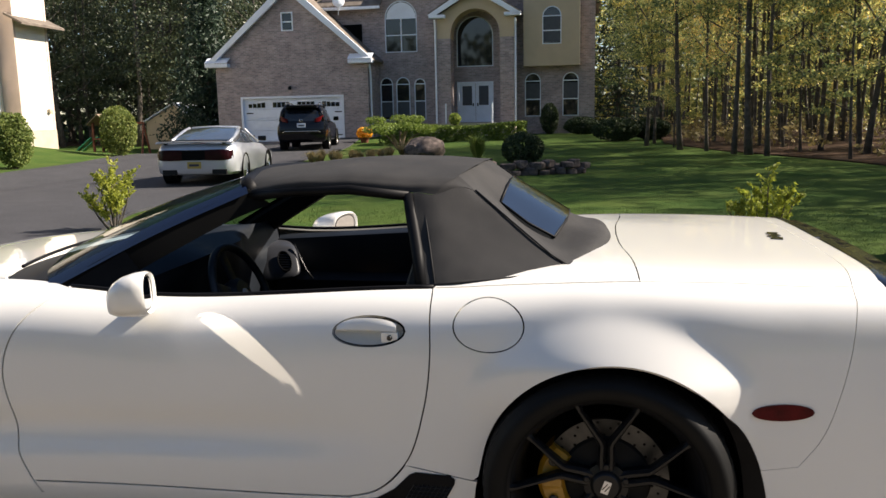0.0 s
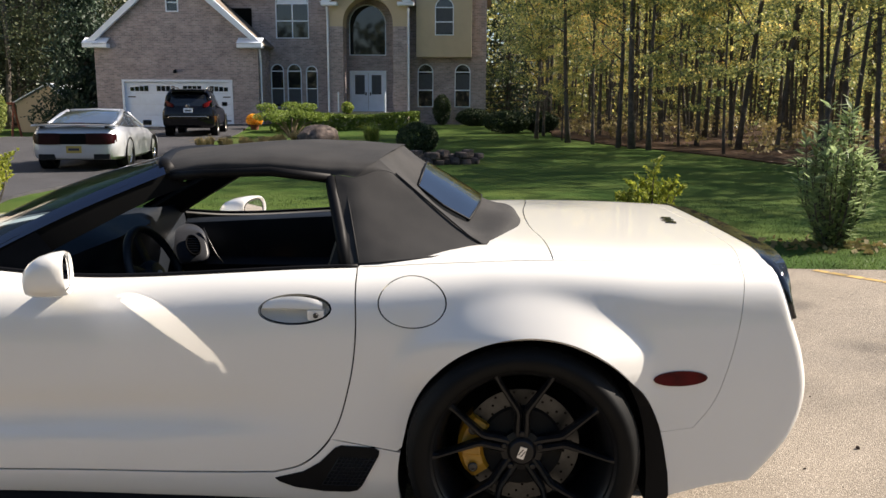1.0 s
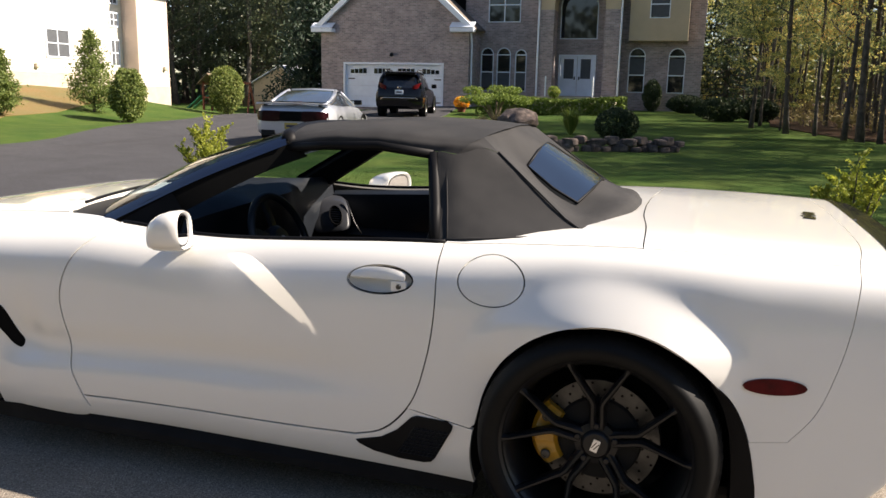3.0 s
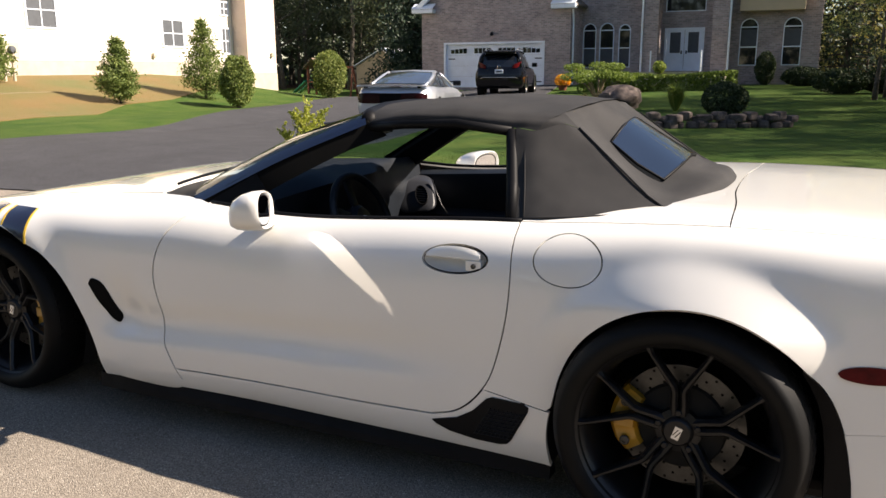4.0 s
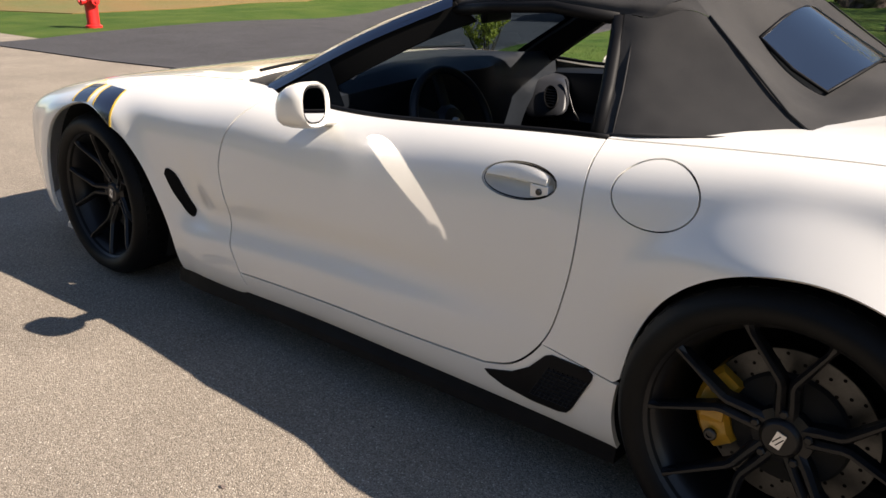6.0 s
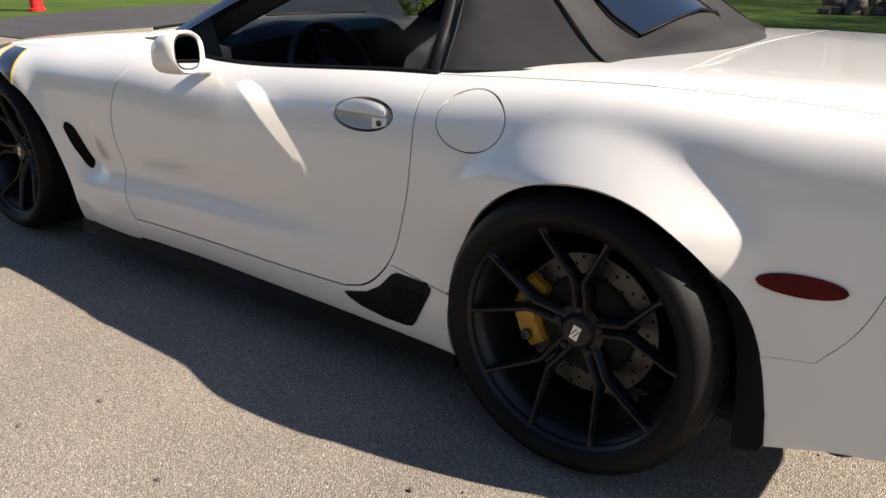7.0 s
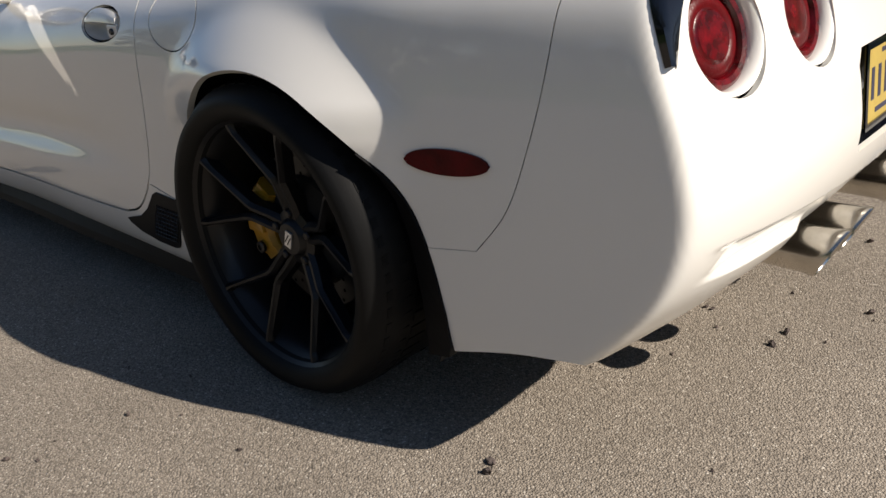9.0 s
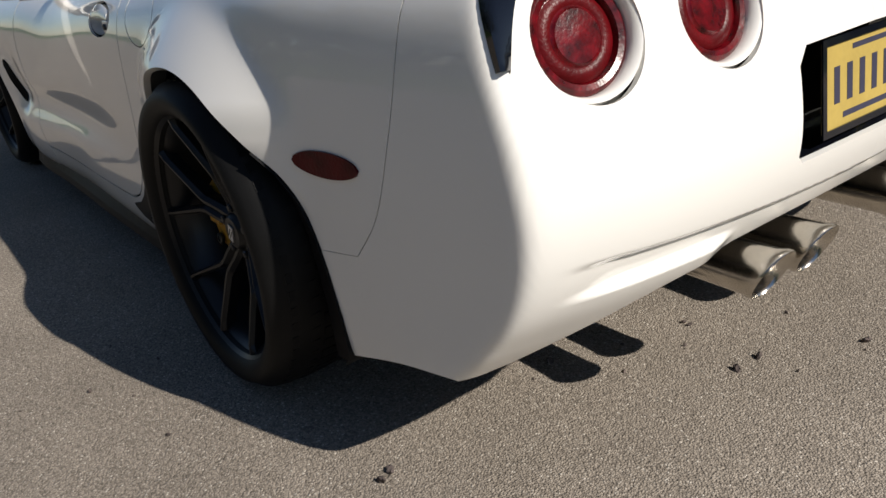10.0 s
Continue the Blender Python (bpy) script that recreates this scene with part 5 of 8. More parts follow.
def body_f(p):
    """Negative inside the body, positive outside."""
    x, y, z = p[..., 0], np.abs(p[..., 1]), p[..., 2]
    n = 4.5 + 1.3 * step_np(-1.3, -0.5, x) + 3.4 * step_np(-0.5, 0.15, x) + 1.0 * step_np(-1.35, -1.75, x) + 1.1 * step_np(-1.9, -2.4, x)
    ay = y / flank(x, z)
    az = np.where(z > 0.45, (z - 0.45) / (spline(GX, GZ, np.clip(x, -3.8, 1.0)) - 0.45), (0.45 - z) / 0.40)
    az = np.abs(az)
    # crease over the lower bumper and the ledge beneath it
    zc = 0.407 + 0.036 * np.minimum(y / 0.70, 1.1) ** 1.5
    zl = 0.376 + 0.012 * y / 0.7
    low = (-0.017 * (1 - step_np(zc - 0.011, zc + 0.005, z)) + 0.022 * (1 - step_np(zl - 0.012, zl + 0.008, z)) * step_np(0.34, 0.44, y)) * (1 - step_np(0.60, 0.74, y))
    tail = np.clip((x - 0.2) / (spline(TZ, TX, np.clip(z, 0, 1)) - 0.2 - 0.062 * np.minimum(y / 0.78, 1.2) ** 3 + low), 0, None)
    nose = np.clip((-2.3 - x) / (1.19 - 0.25 * np.abs(z - 0.42)), 0, None)
    shell = ay**n + az ** np.where(z > 0.45, n, 6.0) + nose**4.5
    return shell**9.0 + tail**80.0 - 1.0


def body_at(u, s):
    """Points of the body surface: u runs along the car, s round it from the near side over the top."""
    u, s = np.asarray(u, float), np.asarray(s, float) / 0.6
    tail, nose = u > XB, u < XF
    psi = np.where(tail, (u - XB) / AX, np.where(nose, (XF - u) / AF, 0.0))
    ox = np.where(tail, XB, np.where(nose, XF, u))
    d = np.stack((np.where(tail, np.sin(psi) * AX, -np.sin(psi) * AF), -np.cos(psi) * np.cos(s) * BY, np.cos(psi) * np.sin(s) * CZ), -1)
    o = np.stack((ox, np.zeros_like(ox), np.full_like(ox, ZA)), -1)
    lo, hi = np.full(u.shape, 0.15), np.full(u.shape, 2.6)
    for _ in range(40):
        m = (lo + hi) / 2
        out = body_f(o + d * m[..., None]) > 0
        hi, lo = np.where(out, m, hi), np.where(out, lo, m)
    return o + d * ((lo + hi) / 2)[..., None]


def body_normal(p):
    e = 1e-3
    g = np.stack([body_f(p + np.eye(3)[i] * e) - body_f(p - np.eye(3)[i] * e) for i in range(3)], -1)
    return g / np.linalg.norm(g, axis=-1, keepdims=True)


def to_us(p):
    p = np.asarray(p, float)
    x, y, z = p[..., 0], p[..., 1], p[..., 2]
    big = np.where(x > XB, (x - XB) / AX, np.where(x < XF, (XF - x) / AF, 0))
    yy, zz = -y / BY, (z - ZA) / CZ
    psi = np.arctan2(big, np.hypot(yy, zz))
    u = np.where(x > XB, XB + psi * AX, np.where(x < XF, XF - psi * AF, x))
    return np.stack((u, np.arctan2(zz, yy) * 0.6), -1)


def solve_axis(base, axis, lo, hi):
    """Move points along one axis until they lie on the body."""
    p = np.array(base, float)
    lo, hi = np.full(len(p), float(lo)), np.full(len(p), float(hi))
    for _ in range(40):
        m = (lo + hi) / 2
        p[:, axis] = m
        out = body_f(p) > 0
        hi, lo = np.where(out, m, hi), np.where(out, lo, m)
    return p


def curve2(pts, step=0.02):
    """A smooth line through points, in even steps."""
    pts = np.array(pts, float)
    t = np.concatenate(([0], np.cumsum(np.linalg.norm(np.diff(pts, axis=0), axis=1))))
    n = max(2, int(t[-1] / step) + 1)
    tt = np.linspace(0, t[-1], n)
    if len(pts) == 2:
        return np.stack([np.interp(tt, t, pts[:, i]) for i in range(pts.shape[1])], -1)
    return np.stack([spline(t, pts[:, i], tt) for i in range(pts.shape[1])], -1)


def side(pts, step=0.02):
    """A line on the near flank, given as (x, z), in surface coordinates."""
    c = curve2(pts, step)
    b = np.stack((c[:, 0], np.zeros(len(c)), c[:, 1]), -1)
    q = solve_axis(b, 1, 0.05, 1.2)
    q[:, 1] *= -1
    return to_us(q)


def top(pts, step=0.02):
    """A line on the top, given as (x, y)."""
    c = curve2(pts, step)
    b = np.stack((c[:, 0], c[:, 1], np.zeros(len(c))), -1)
    return to_us(solve_axis(b, 2, 0.5, 1.2))


def rear(pts, step=0.02):
    """A line on the tail, given as (y, z)."""
    c = curve2(pts, step)
    b = np.stack((np.zeros(len(c)), c[:, 0], c[:, 1]), -1)
    return to_us(solve_axis(b, 0, 0.3, 1.3))


def join_lines(*lines):
    out = []
    for ln in lines:
        for p in np.atleast_2d(ln):
            if not out or np.hypot(*(p - out[-1])) > 0.004:
                out.append(p)
    if np.hypot(*(out[0] - out[-1])) < 0.004:
        out.pop()
    return np.array(out)


def area2(o):
    x, y = o[:, 0], o[:, 1]
    return 0.5 * np.sum(x * np.roll(y, -1) - np.roll(x, -1) * y)


def inset(o, d):
    """Shift an outline inwards by d."""
    e = np.roll(o, -1, 0) - np.roll(o, 1, 0)
    nrm = np.stack((-e[:, 1], e[:, 0]), -1)
    nrm /= np.maximum(np.linalg.norm(nrm, axis=1, keepdims=True), 1e-9)
    return o + nrm * d * np.sign(area2(o))


def panel_data(outline, holes=(), gap=0.0030, grid_step=0.024, depth=0.014, lift=0.0, hole_gap=0.0022):
    o = inset(outline, gap) if gap else outline
    hs = [inset(hh, -hole_gap) for hh in holes]
    lo, hi = o.min(0), o.max(0)
    gx, gy = np.meshgrid(np.arange(lo[0] + grid_step * 0.5, hi[0], grid_step), np.arange(lo[1] + grid_step * 0.5, hi[1], grid_step * 0.9))
    g = np.column_stack((gx.ravel(), gy.ravel()))
    ok = inside(g, o)
    for hh in hs:
        ok &= ~inside(g, hh)
    g = g[ok]
    edge = np.concatenate([o] + list(hs))
    keep = np.array([np.min((edge[:, 0] - p[0]) ** 2 + (edge[:, 1] - p[1]) ** 2) > (grid_step * 0.45) ** 2 for p in g], bool) if len(g) else np.zeros(0, bool)
    vv, tris = cdt([tuple(p) for p in o], [[tuple(p) for p in hh] for hh in hs], [tuple(p) for p in g[keep]])
    p3 = body_at(vv[:, 0], vv[:, 1])
    nn = body_normal(p3)
    if lift:
        p3 = p3 + nn * lift
    tris = [t if np.dot(np.cross(p3[t[1]] - p3[t[0]], p3[t[2]] - p3[t[0]]), nn[t[0]]) > 0 else (t[0], t[2], t[1]) for t in tris]
    verts, norms, faces = [tuple(p) for p in p3], [tuple(n) for n in nn], list(tris)
    half = {}
    for a, b, c in tris:
        for e in ((a, b), (b, c), (c, a)):
            half[e] = 1
    ring = [e for e in half if (e[1], e[0]) not in half]
    if depth:
        cen = {}
        for a, b in ring:
            q0, q1, q2, q3 = p3[a], p3[b], p3[b] - nn[b] * depth, p3[a] - nn[a] * depth
            fn = np.cross(q3 - q0, q1 - q0)
            fn = fn / max(np.linalg.norm(fn), 1e-9)
            k = len(verts)
            verts += [tuple(q) for q in (q0, q1, q2, q3)]
            norms += [tuple(fn)] * 4
            faces.append((k, k + 3, k + 2, k + 1))
    return verts, norms, faces


def panel(name, outline, material, parent, label="", both=True, **kw):
    """A body panel; both: one for each side of the car."""
    verts, norms, faces = panel_data(outline, **kw)
    made = []
    for sg in ((1, -1) if both else (1,)):
        me = bpy.data.meshes.new(name)
        me.from_pydata([(v[0], v[1] * sg, v[2]) for v in verts], [], faces if sg == 1 else [tuple(reversed(f)) for f in faces])
        me.materials.append(material)
        for p in me.polygons:
            p.use_smooth = True
        me.normals_split_custom_set_from_vertices([(n[0], n[1] * sg, n[2]) for n in norms])
        made.append(link_mesh(name, me, None, parent, label))
    return made


car = thing("convertible_sports_car", (0, 0, 0), "white convertible sports car with black canvas top and black wheels", "car")

# seam lines
belt = top([(-0.485, -0.765), (-0.9, -0.768), (-1.3, -0.757), (-1.655, -0.735)])
door_front = side([(-1.652, 0.826), (-1.755, 0.72), (-1.80, 0.59), (-1.785, 0.46), (-1.775, 0.36), (-1.728, 0.243)])
door_low = side([(-1.728, 0.243), (-1.28, 0.25), (-0.85, 0.254), (-0.72, 0.258)])
door_rear = side([(-0.72, 0.258), (-0.64, 0.282), (-0.553, 0.365), (-0.497, 0.52), (-0.475, 0.68), (-0.482, 0.835)])
sill_top_rear = side([(-0.553, 0.365), (-0.36, 0.332)])
quarter_low = side([(0.392, 0.403), (0.487, 0.412)])
bump_seam = side([(0.487, 0.412), (0.54, 0.48), (0.585, 0.60), (0.612, 0.72), (0.622, 0.80), (0.627, 0.835)])
deck_line = top([(0.628, -0.728), (0.55, -0.744), (0.3, -0.758), (0.0, -0.765), (-0.30, -0.762), (-0.485, -0.765)])
lid_back = top([(0.628, -0.728), (0.650, -0.6), (0.668, -0.3), (0.672, 0.0)])
lid_front = top([(0.085, -0.764), (0.075, -0.5), (0.052, -0.25), (0.045, 0.0)])


def arc(cx, cz, r, a0, a1, n=40, sx=1.0):
    return [(cx + sx * r * math.cos(radians(a0 + (a1 - a0) * k / n)), cz + r * math.sin(radians(a0 + (a1 - a0) * k / n))) for k in range(n + 1)]


rear_arch = side([(-0.345, 0.15), (-0.355, 0.25)] + arc(0.018, 0.335, 0.357, 170, 40, 26) + [(0.335, 0.52), (0.372, 0.455), (0.395, 0.39), (0.412, 0.31), (0.425, 0.205)], 0.015)
front_arch = side([(-2.085, 0.165), (-2.112, 0.30), (-2.165, 0.43), (-2.235, 0.545), (-2.315, 0.618)] + arc(-2.60, 0.335, 0.372, 62, 170, 22) + [(-2.975, 0.30), (-2.975, 0.20)], 0.015)


def near_index(line, p):
    return int(np.argmin(np.hypot(*(line - p).T)))


ia = near_index(rear_arch, sill_top_rear[-1])
ib = near_index(rear_arch, quarter_low[0])
# fuel flap and handle openings
fuel = side([(-0.317 + 0.096 * math.cos(a), 0.766 + 0.068 * math.sin(a)) for a in np.linspace(0, 2 * math.pi, 41)], 0.012)[:-1]
handle = side([(-0.651 + 0.104 * math.cos(a), 0.742 + 0.040 * math.sin(a) + 0.004 * math.cos(a)) for a in np.linspace(0, 2 * math.pi, 41)], 0.012)[:-1]

door_out = join_lines(belt[::-1], door_rear[::-1], door_low[::-1], door_front[::-1])
doors = panel("door", door_out, M_PAINT, car, "white door with an oval flush handle", holes=[handle], hole_gap=0.0025)
quarter_out = join_lines(door_rear[near_index(door_rear, sill_top_rear[0]):], deck_line[::-1], bump_seam[::-1], quarter_low[::-1], rear_arch[ib - 1 : ia : -1], sill_top_rear[::-1])
panel("rear_quarter_panel", quarter_out, M_PAINT, car, holes=[fuel], grid_step=0.016, gap=0.0013)
panel("fuel_flap", fuel, M_PAINT, car, "round white fuel flap", both=False, gap=0.002)
sill_low = side([(-0.345, 0.152), (-0.66, 0.160), (-1.28, 0.165), (-2.085, 0.168)])
sill_out = join_lines(sill_top_rear, rear_arch[ia::-1], sill_low, side([(-2.085, 0.168), (-1.70, 0.208)])[-1:], side([(-1.71, 0.208), (-1.728, 0.243)]), door_low, door_rear[: near_index(door_rear, sill_top_rear[0]) + 1])
panel("sill", sill_out, M_PAINT, car)
hood_side = top([(-3.25, -0.60), (-2.9, -0.66), (-2.4, -0.665), (-1.95, -0.655)])
cowl_front = top([(-1.95, -0.655), (-2.04, -0.45), (-2.10, -0.2), (-2.115, 0.0)])
pillar_foot = top([(-1.655, -0.735), (-1.74, -0.70), (-1.95, -0.655)])
front_out = join_lines(front_arch, side([(-2.975, 0.20), (-3.2, 0.19), (-3.42, 0.20)], 0.03), np.stack((np.full(20, XF - AF * 1.46), np.linspace(-0.42, 0.9424, 20)), -1), top([(-3.30, 0.0), (-3.25, -0.60)], 0.03), hood_side, pillar_foot[::-1], door_front, side([(-1.728, 0.243), (-1.71, 0.208), (-2.085, 0.168)]))
panel("front_fender", front_out, M_PAINT, car, "white front fender with a black side scoop")
mirror_us = lambda ln: np.stack((ln[:, 0], 2 * 0.6 * math.pi / 2 - ln[:, 1]), -1)
hood_out = join_lines(top([(-3.24, -0.60), (-3.24, 0.60)], 0.03)[::-1], hood_side, cowl_front, mirror_us(cowl_front)[::-1], mirror_us(hood_side)[::-1])
panel("hood", hood_out, M_PAINT, car, both=False)
lid_out = join_lines(lid_front, mirror_us(lid_front)[::-1], mirror_us(deck_line[: near_index(deck_line, lid_front[0]) + 1])[::-1], mirror_us(lid_back), lid_back[::-1], deck_line[: near_index(deck_line, lid_front[0]) + 1])
panel("trunk_lid", lid_out, M_PAINT, car, both=False, gap=0.0012)
ton_out = join_lines(top([(-0.485, -0.765), (-0.42, -0.6), (-0.40, 0.0)]), mirror_us(top([(-0.485, -0.765), (-0.42, -0.6), (-0.40, 0.0)]))[::-1], mirror_us(deck_line[near_index(deck_line, lid_front[0]):])[::-1], mirror_us(lid_front), lid_front[::-1], deck_line[near_index(deck_line, lid_front[0]):])
panel("tonneau_panel", ton_out, M_PAINT, car, both=False)

# tail: cover with holes for the lamps and a recess for the number plate
LAMPS = [(-0.630, 0.738), (-0.383, 0.738)]
RL, RI = 0.088, 0.079  # recess mouth and lens
lamp_holes = [rear([(y + RL * math.cos(a), z + RL * math.sin(a)) for a in np.linspace(0, 2 * math.pi, 37)], 0.012)[:-1] for y, z in LAMPS]
plate_edge = join_lines(*[rear(s, 0.015) for s in ([(0.0, 0.475), (-0.25, 0.475)], [(-0.25, 0.475), (-0.262, 0.487)], [(-0.262, 0.487), (-0.243, 0.625)], [(-0.243, 0.625), (-0.215, 0.652)], [(-0.215, 0.652), (0.0, 0.655)])])
tail_low = np.concatenate((side([(0.425, 0.205), (0.55, 0.232), (0.64, 0.240)], 0.02), rear([(-0.735, 0.250), (-0.66, 0.285), (-0.5, 0.335), (-0.3, 0.352), (0.0, 0.356)], 0.03)))
tail_out = join_lines(quarter_low, bump_seam, lid_back, np.stack((np.linspace(lid_back[-1][0], plate_edge[-1][0], 14), np.full(14, 0.6 * math.pi / 2)), -1), plate_edge[::-1], np.stack((np.linspace(plate_edge[0][0], tail_low[-1][0], 8), np.full(8, -0.6 * math.pi / 2)), -1), tail_low[::-1], rear_arch[: ib - 1 : -1])
panel("rear_bumper_cover", tail_out, M_PAINT, car, holes=lamp_holes, gap=0.0003, grid_step=0.008, depth=0.012, hole_gap=0.0)


def strip_under(lines, width=0.022, deep=0.011, sides=(1, -1)):
    """Dark backing behind the panel gaps."""
    bm = bmesh.new()
    for ln in lines:
        for sg in sides:
            p = body_at(ln[:, 0], ln[:, 1])
            n = body_normal(p)
            t = np.gradient(p, axis=0)
            w = np.cross(n, t)
            w /= np.maximum(np.linalg.norm(w, axis=1, keepdims=True), 1e-9)
            c = p - n * deep
            a, b = c + w * width, c - w * width
            for q in (a, b):
                q[:, 1] *= sg
            va = [bm.verts.new(q) for q in a]
            vb = [bm.verts.new(q) for q in b]
            for i in range(len(va) - 1):
                bm.faces.new((va[i], va[i + 1], vb[i + 1], vb[i]))
    return bm


part("seam_backing", strip_under([door_front, door_low, door_rear, sill_top_rear, quarter_low, bump_seam, deck_line, lid_back, lid_front, hood_side, side([(-1.728, 0.243), (-1.70, 0.208)]), np.concatenate((fuel, fuel[:1]))], 0.014), M_GAP, car)
for i, sg in enumerate((1, -1)):
    part("handle_gap", strip_under([np.concatenate((handle, handle[:1]))], 0.004, 0.005, (sg,)), M_GAP, doors[i])

# ---- lamps, plate, exhaust, spoiler ----
for y, z in LAMPS:
    for sg in (1, -1):
        xr = float(solve_axis([(0, y, z)], 0, 0.3, 1.3)[0, 0]) - 0.014
        nrm = body_normal(np.array([[xr + 0.03, y, z]]))[0]
        m = Matrix.Translation((xr, y * sg, z)) @ Matrix.Rotation(math.atan2(nrm[1], nrm[0]) * sg, 4, "Z") @ Matrix.Rotation(-math.asin(nrm[2]), 4, "Y")
        bm = bmesh.new()
        lathe(bm, [(RI + 0.004, -0.020), (RI, -0.010), (RI - 0.006, -0.006), (RI - 0.014, -0.008), (RI - 0.018, -0.018), (0.040, -0.014), (0.036, -0.010), (0.0, -0.008)], 44, "x")
        bmesh.ops.transform(bm, matrix=m, verts=bm.verts)
        lamp = part("tail_lamp", bm, M_RED, car, "round deep red tail lamp set into the body", smooth=True, sharp=35)
        bm = bmesh.new()
        lathe(bm, [(RL + 0.007, 0.0), (RL + 0.004, 0.010), (RL - 0.002, 0.007), (RI + 0.002, -0.006), (RI + 0.001, -0.022), (RL + 0.020, -0.024)], 44, "x", closed=True)
        bmesh.ops.transform(bm, matrix=m, verts=bm.verts)
        part("lamp_recess", bm, M_PAINT, lamp, "white recess round the lens", smooth=True, sharp=50)
        bm = bmesh.new()
        lathe(bm, [(RI - 0.018, -0.0165), (RI - 0.024, -0.013), (0.046, -0.012), (0.041, -0.0145)], 40, "x")
        bmesh.ops.transform(bm, matrix=m, verts=bm.verts)
        part("lens_ring", bm, M_REDDARK, lamp, smooth=True)
bm = bmesh.new()
box(bm, 0.80, 0.808, -0.29, 0.29, 0.45, 0.675)
for q in ((0.80, 0.832, -0.285, -0.275, 0.46, 0.66), (0.80, 0.832, 0.275, 0.285, 0.46, 0.66), (0.80, 0.832, -0.28, 0.28, 0.655, 0.665), (0.80, 0.868, -0.28, 0.28, 0.455, 0.468)):
    box(bm, *q)
part("plate_recess", bm, M_GLOSSBLACK, car)
mp = pose(0.852, 0, 0.565, 0, -5, 0)
np_ = box_part("number_plate", (-0.002, 0.002, -0.152, 0.152, -0.076, 0.076), M_PLATE, car, "yellow number plate with dark bars", 0.0015, mp)
for i in range(6):
    y = -0.118 + 0.041 * i
    box_part("plate_bar", (0.002, 0.0026, y, y + 0.018, -0.030, 0.032), M_INK, np_, m=mp)
box_part("plate_bar", (0.002, 0.0025, -0.09, 0.09, -0.058, -0.048), M_INK, np_, m=mp)
box_part("plate_bar", (0.002, 0.0025, -0.06, 0.06, 0.052, 0.061), M_INK, np_, m=mp)
bm = bmesh.new()
plate(bm, [(-0.158, -0.082), (0.158, -0.082), (0.158, 0.082), (-0.158, 0.082)], [[(-0.146, -0.07), (0.146, -0.07), (0.146, 0.07), (-0.146, 0.07)]], 0.0025, 0.006, lambda a, b, t: (t, a, b))
bmesh.ops.transform(bm, matrix=mp, verts=bm.verts)
part("plate_frame", bm, M_GLOSSBLACK, np_)
def slash_cut(bm, zc, at, k):
    """Shear the pipe's end so that its upper lip reaches further back."""
    for v in bm.verts:
        if v.co.x > at:
            v.co.x += k * (v.co.z - zc)


for y in (-0.30, -0.165, 0.165, 0.30):
    bm = bmesh.new()
    lathe(bm, [(0.040, 0.50), (0.043, 0.62), (0.047, 0.852), (0.050, 0.868), (0.048, 0.875), (0.043, 0.868), (0.041, 0.6)], 28, "x", (0, y, 0.292))
    slash_cut(bm, 0.292, 0.70, 0.5)
    tip = part("exhaust_tip", bm, M_CHROME, car, "brushed steel exhaust tip", smooth=True, sharp=50)
    # Dark lining puts the bore's shade into the colour, against sky reflections.
    bm = bmesh.new()
    lathe(bm, [(0.0425, 0.850), (0.042, 0.76), (0.0, 0.76)], 24, "x", (0, y, 0.292))
    slash_cut(bm, 0.292, 0.70, 0.5)
    part("tip_bore", bm, M_LINER, tip, "inside of the pipe, darkened for shade")
box_part("exhaust_silencer", (0.3, 0.58, -0.5, 0.5, 0.2, 0.34), M_LINER, car, bevel=0.04)
# spoiler: gloss black lip along the tail's upper edge with fangs at the corners
bm = bmesh.new()
sp_front = np.concatenate((top([(0.728, 0.0), (0.725, -0.35), (0.715, -0.6), (0.705, -0.69)], 0.03), side([(0.725, 0.845), (0.745, 0.79), (0.770, 0.715)], 0.012)))
sp_back = np.concatenate((rear([(0.0, 0.862), (-0.35, 0.86), (-0.6, 0.855), (-0.69, 0.84)], 0.03), rear([(-0.72, 0.82), (-0.742, 0.77), (-0.757, 0.715)], 0.012)))
k = 40
fr = np.stack([np.interp(np.linspace(0, 1, k), np.linspace(0, 1, len(sp_front)), sp_front[:, i]) for i in range(2)], -1)
bk = np.stack([np.interp(np.linspace(0, 1, k), np.linspace(0, 1, len(sp_back)), sp_back[:, i]) for i in range(2)], -1)
pf, pb = body_at(fr[:, 0], fr[:, 1]), body_at(bk[:, 0], bk[:, 1])
nf, nb = body_normal(pf), body_normal(pb)
for sg in (1, -1):
    rings = []
    for i in range(k):
        e = 0.016 * min(1.0, (k - i) / 9) + 0.004
        mid = (pf[i] + pb[i]) / 2 + (nf[i] + nb[i]) / 2 * (0.012 + e * 0.25)
        lip = pb[i] + nb[i] * e * 0.5 + np.array([0.012, 0, 0.016]) * min(1.0, (k - i) / 14)
        pts = [pf[i] + nf[i] * 0.001, pf[i] * 0.6 + mid * 0.4 + nf[i] * 0.006, mid, lip, lip - np.array([0.004, 0, 0.012]), pb[i] - nb[i] * 0.002]
        rings.append([(q[0], q[1] * sg, q[2]) for q in pts])
    loft(bm, rings, True, True)
bmesh.ops.remove_doubles(bm, verts=bm.verts, dist=1e-5)
bmesh.ops.recalc_face_normals(bm, faces=bm.faces)
part("rear_spoiler", bm, M_GLOSSBLACK, car, "gloss black lip spoiler wrapping the tail", smooth=True, sharp=50)

# badge on the deck, marker lamps, handle, vent, scoop, stripes
def lay(name, outline, material, parent, lift, depth, label="", both=False):
    return panel(name, outline, material, parent, label, both, gap=0, lift=lift, depth=depth, grid_step=0.03)


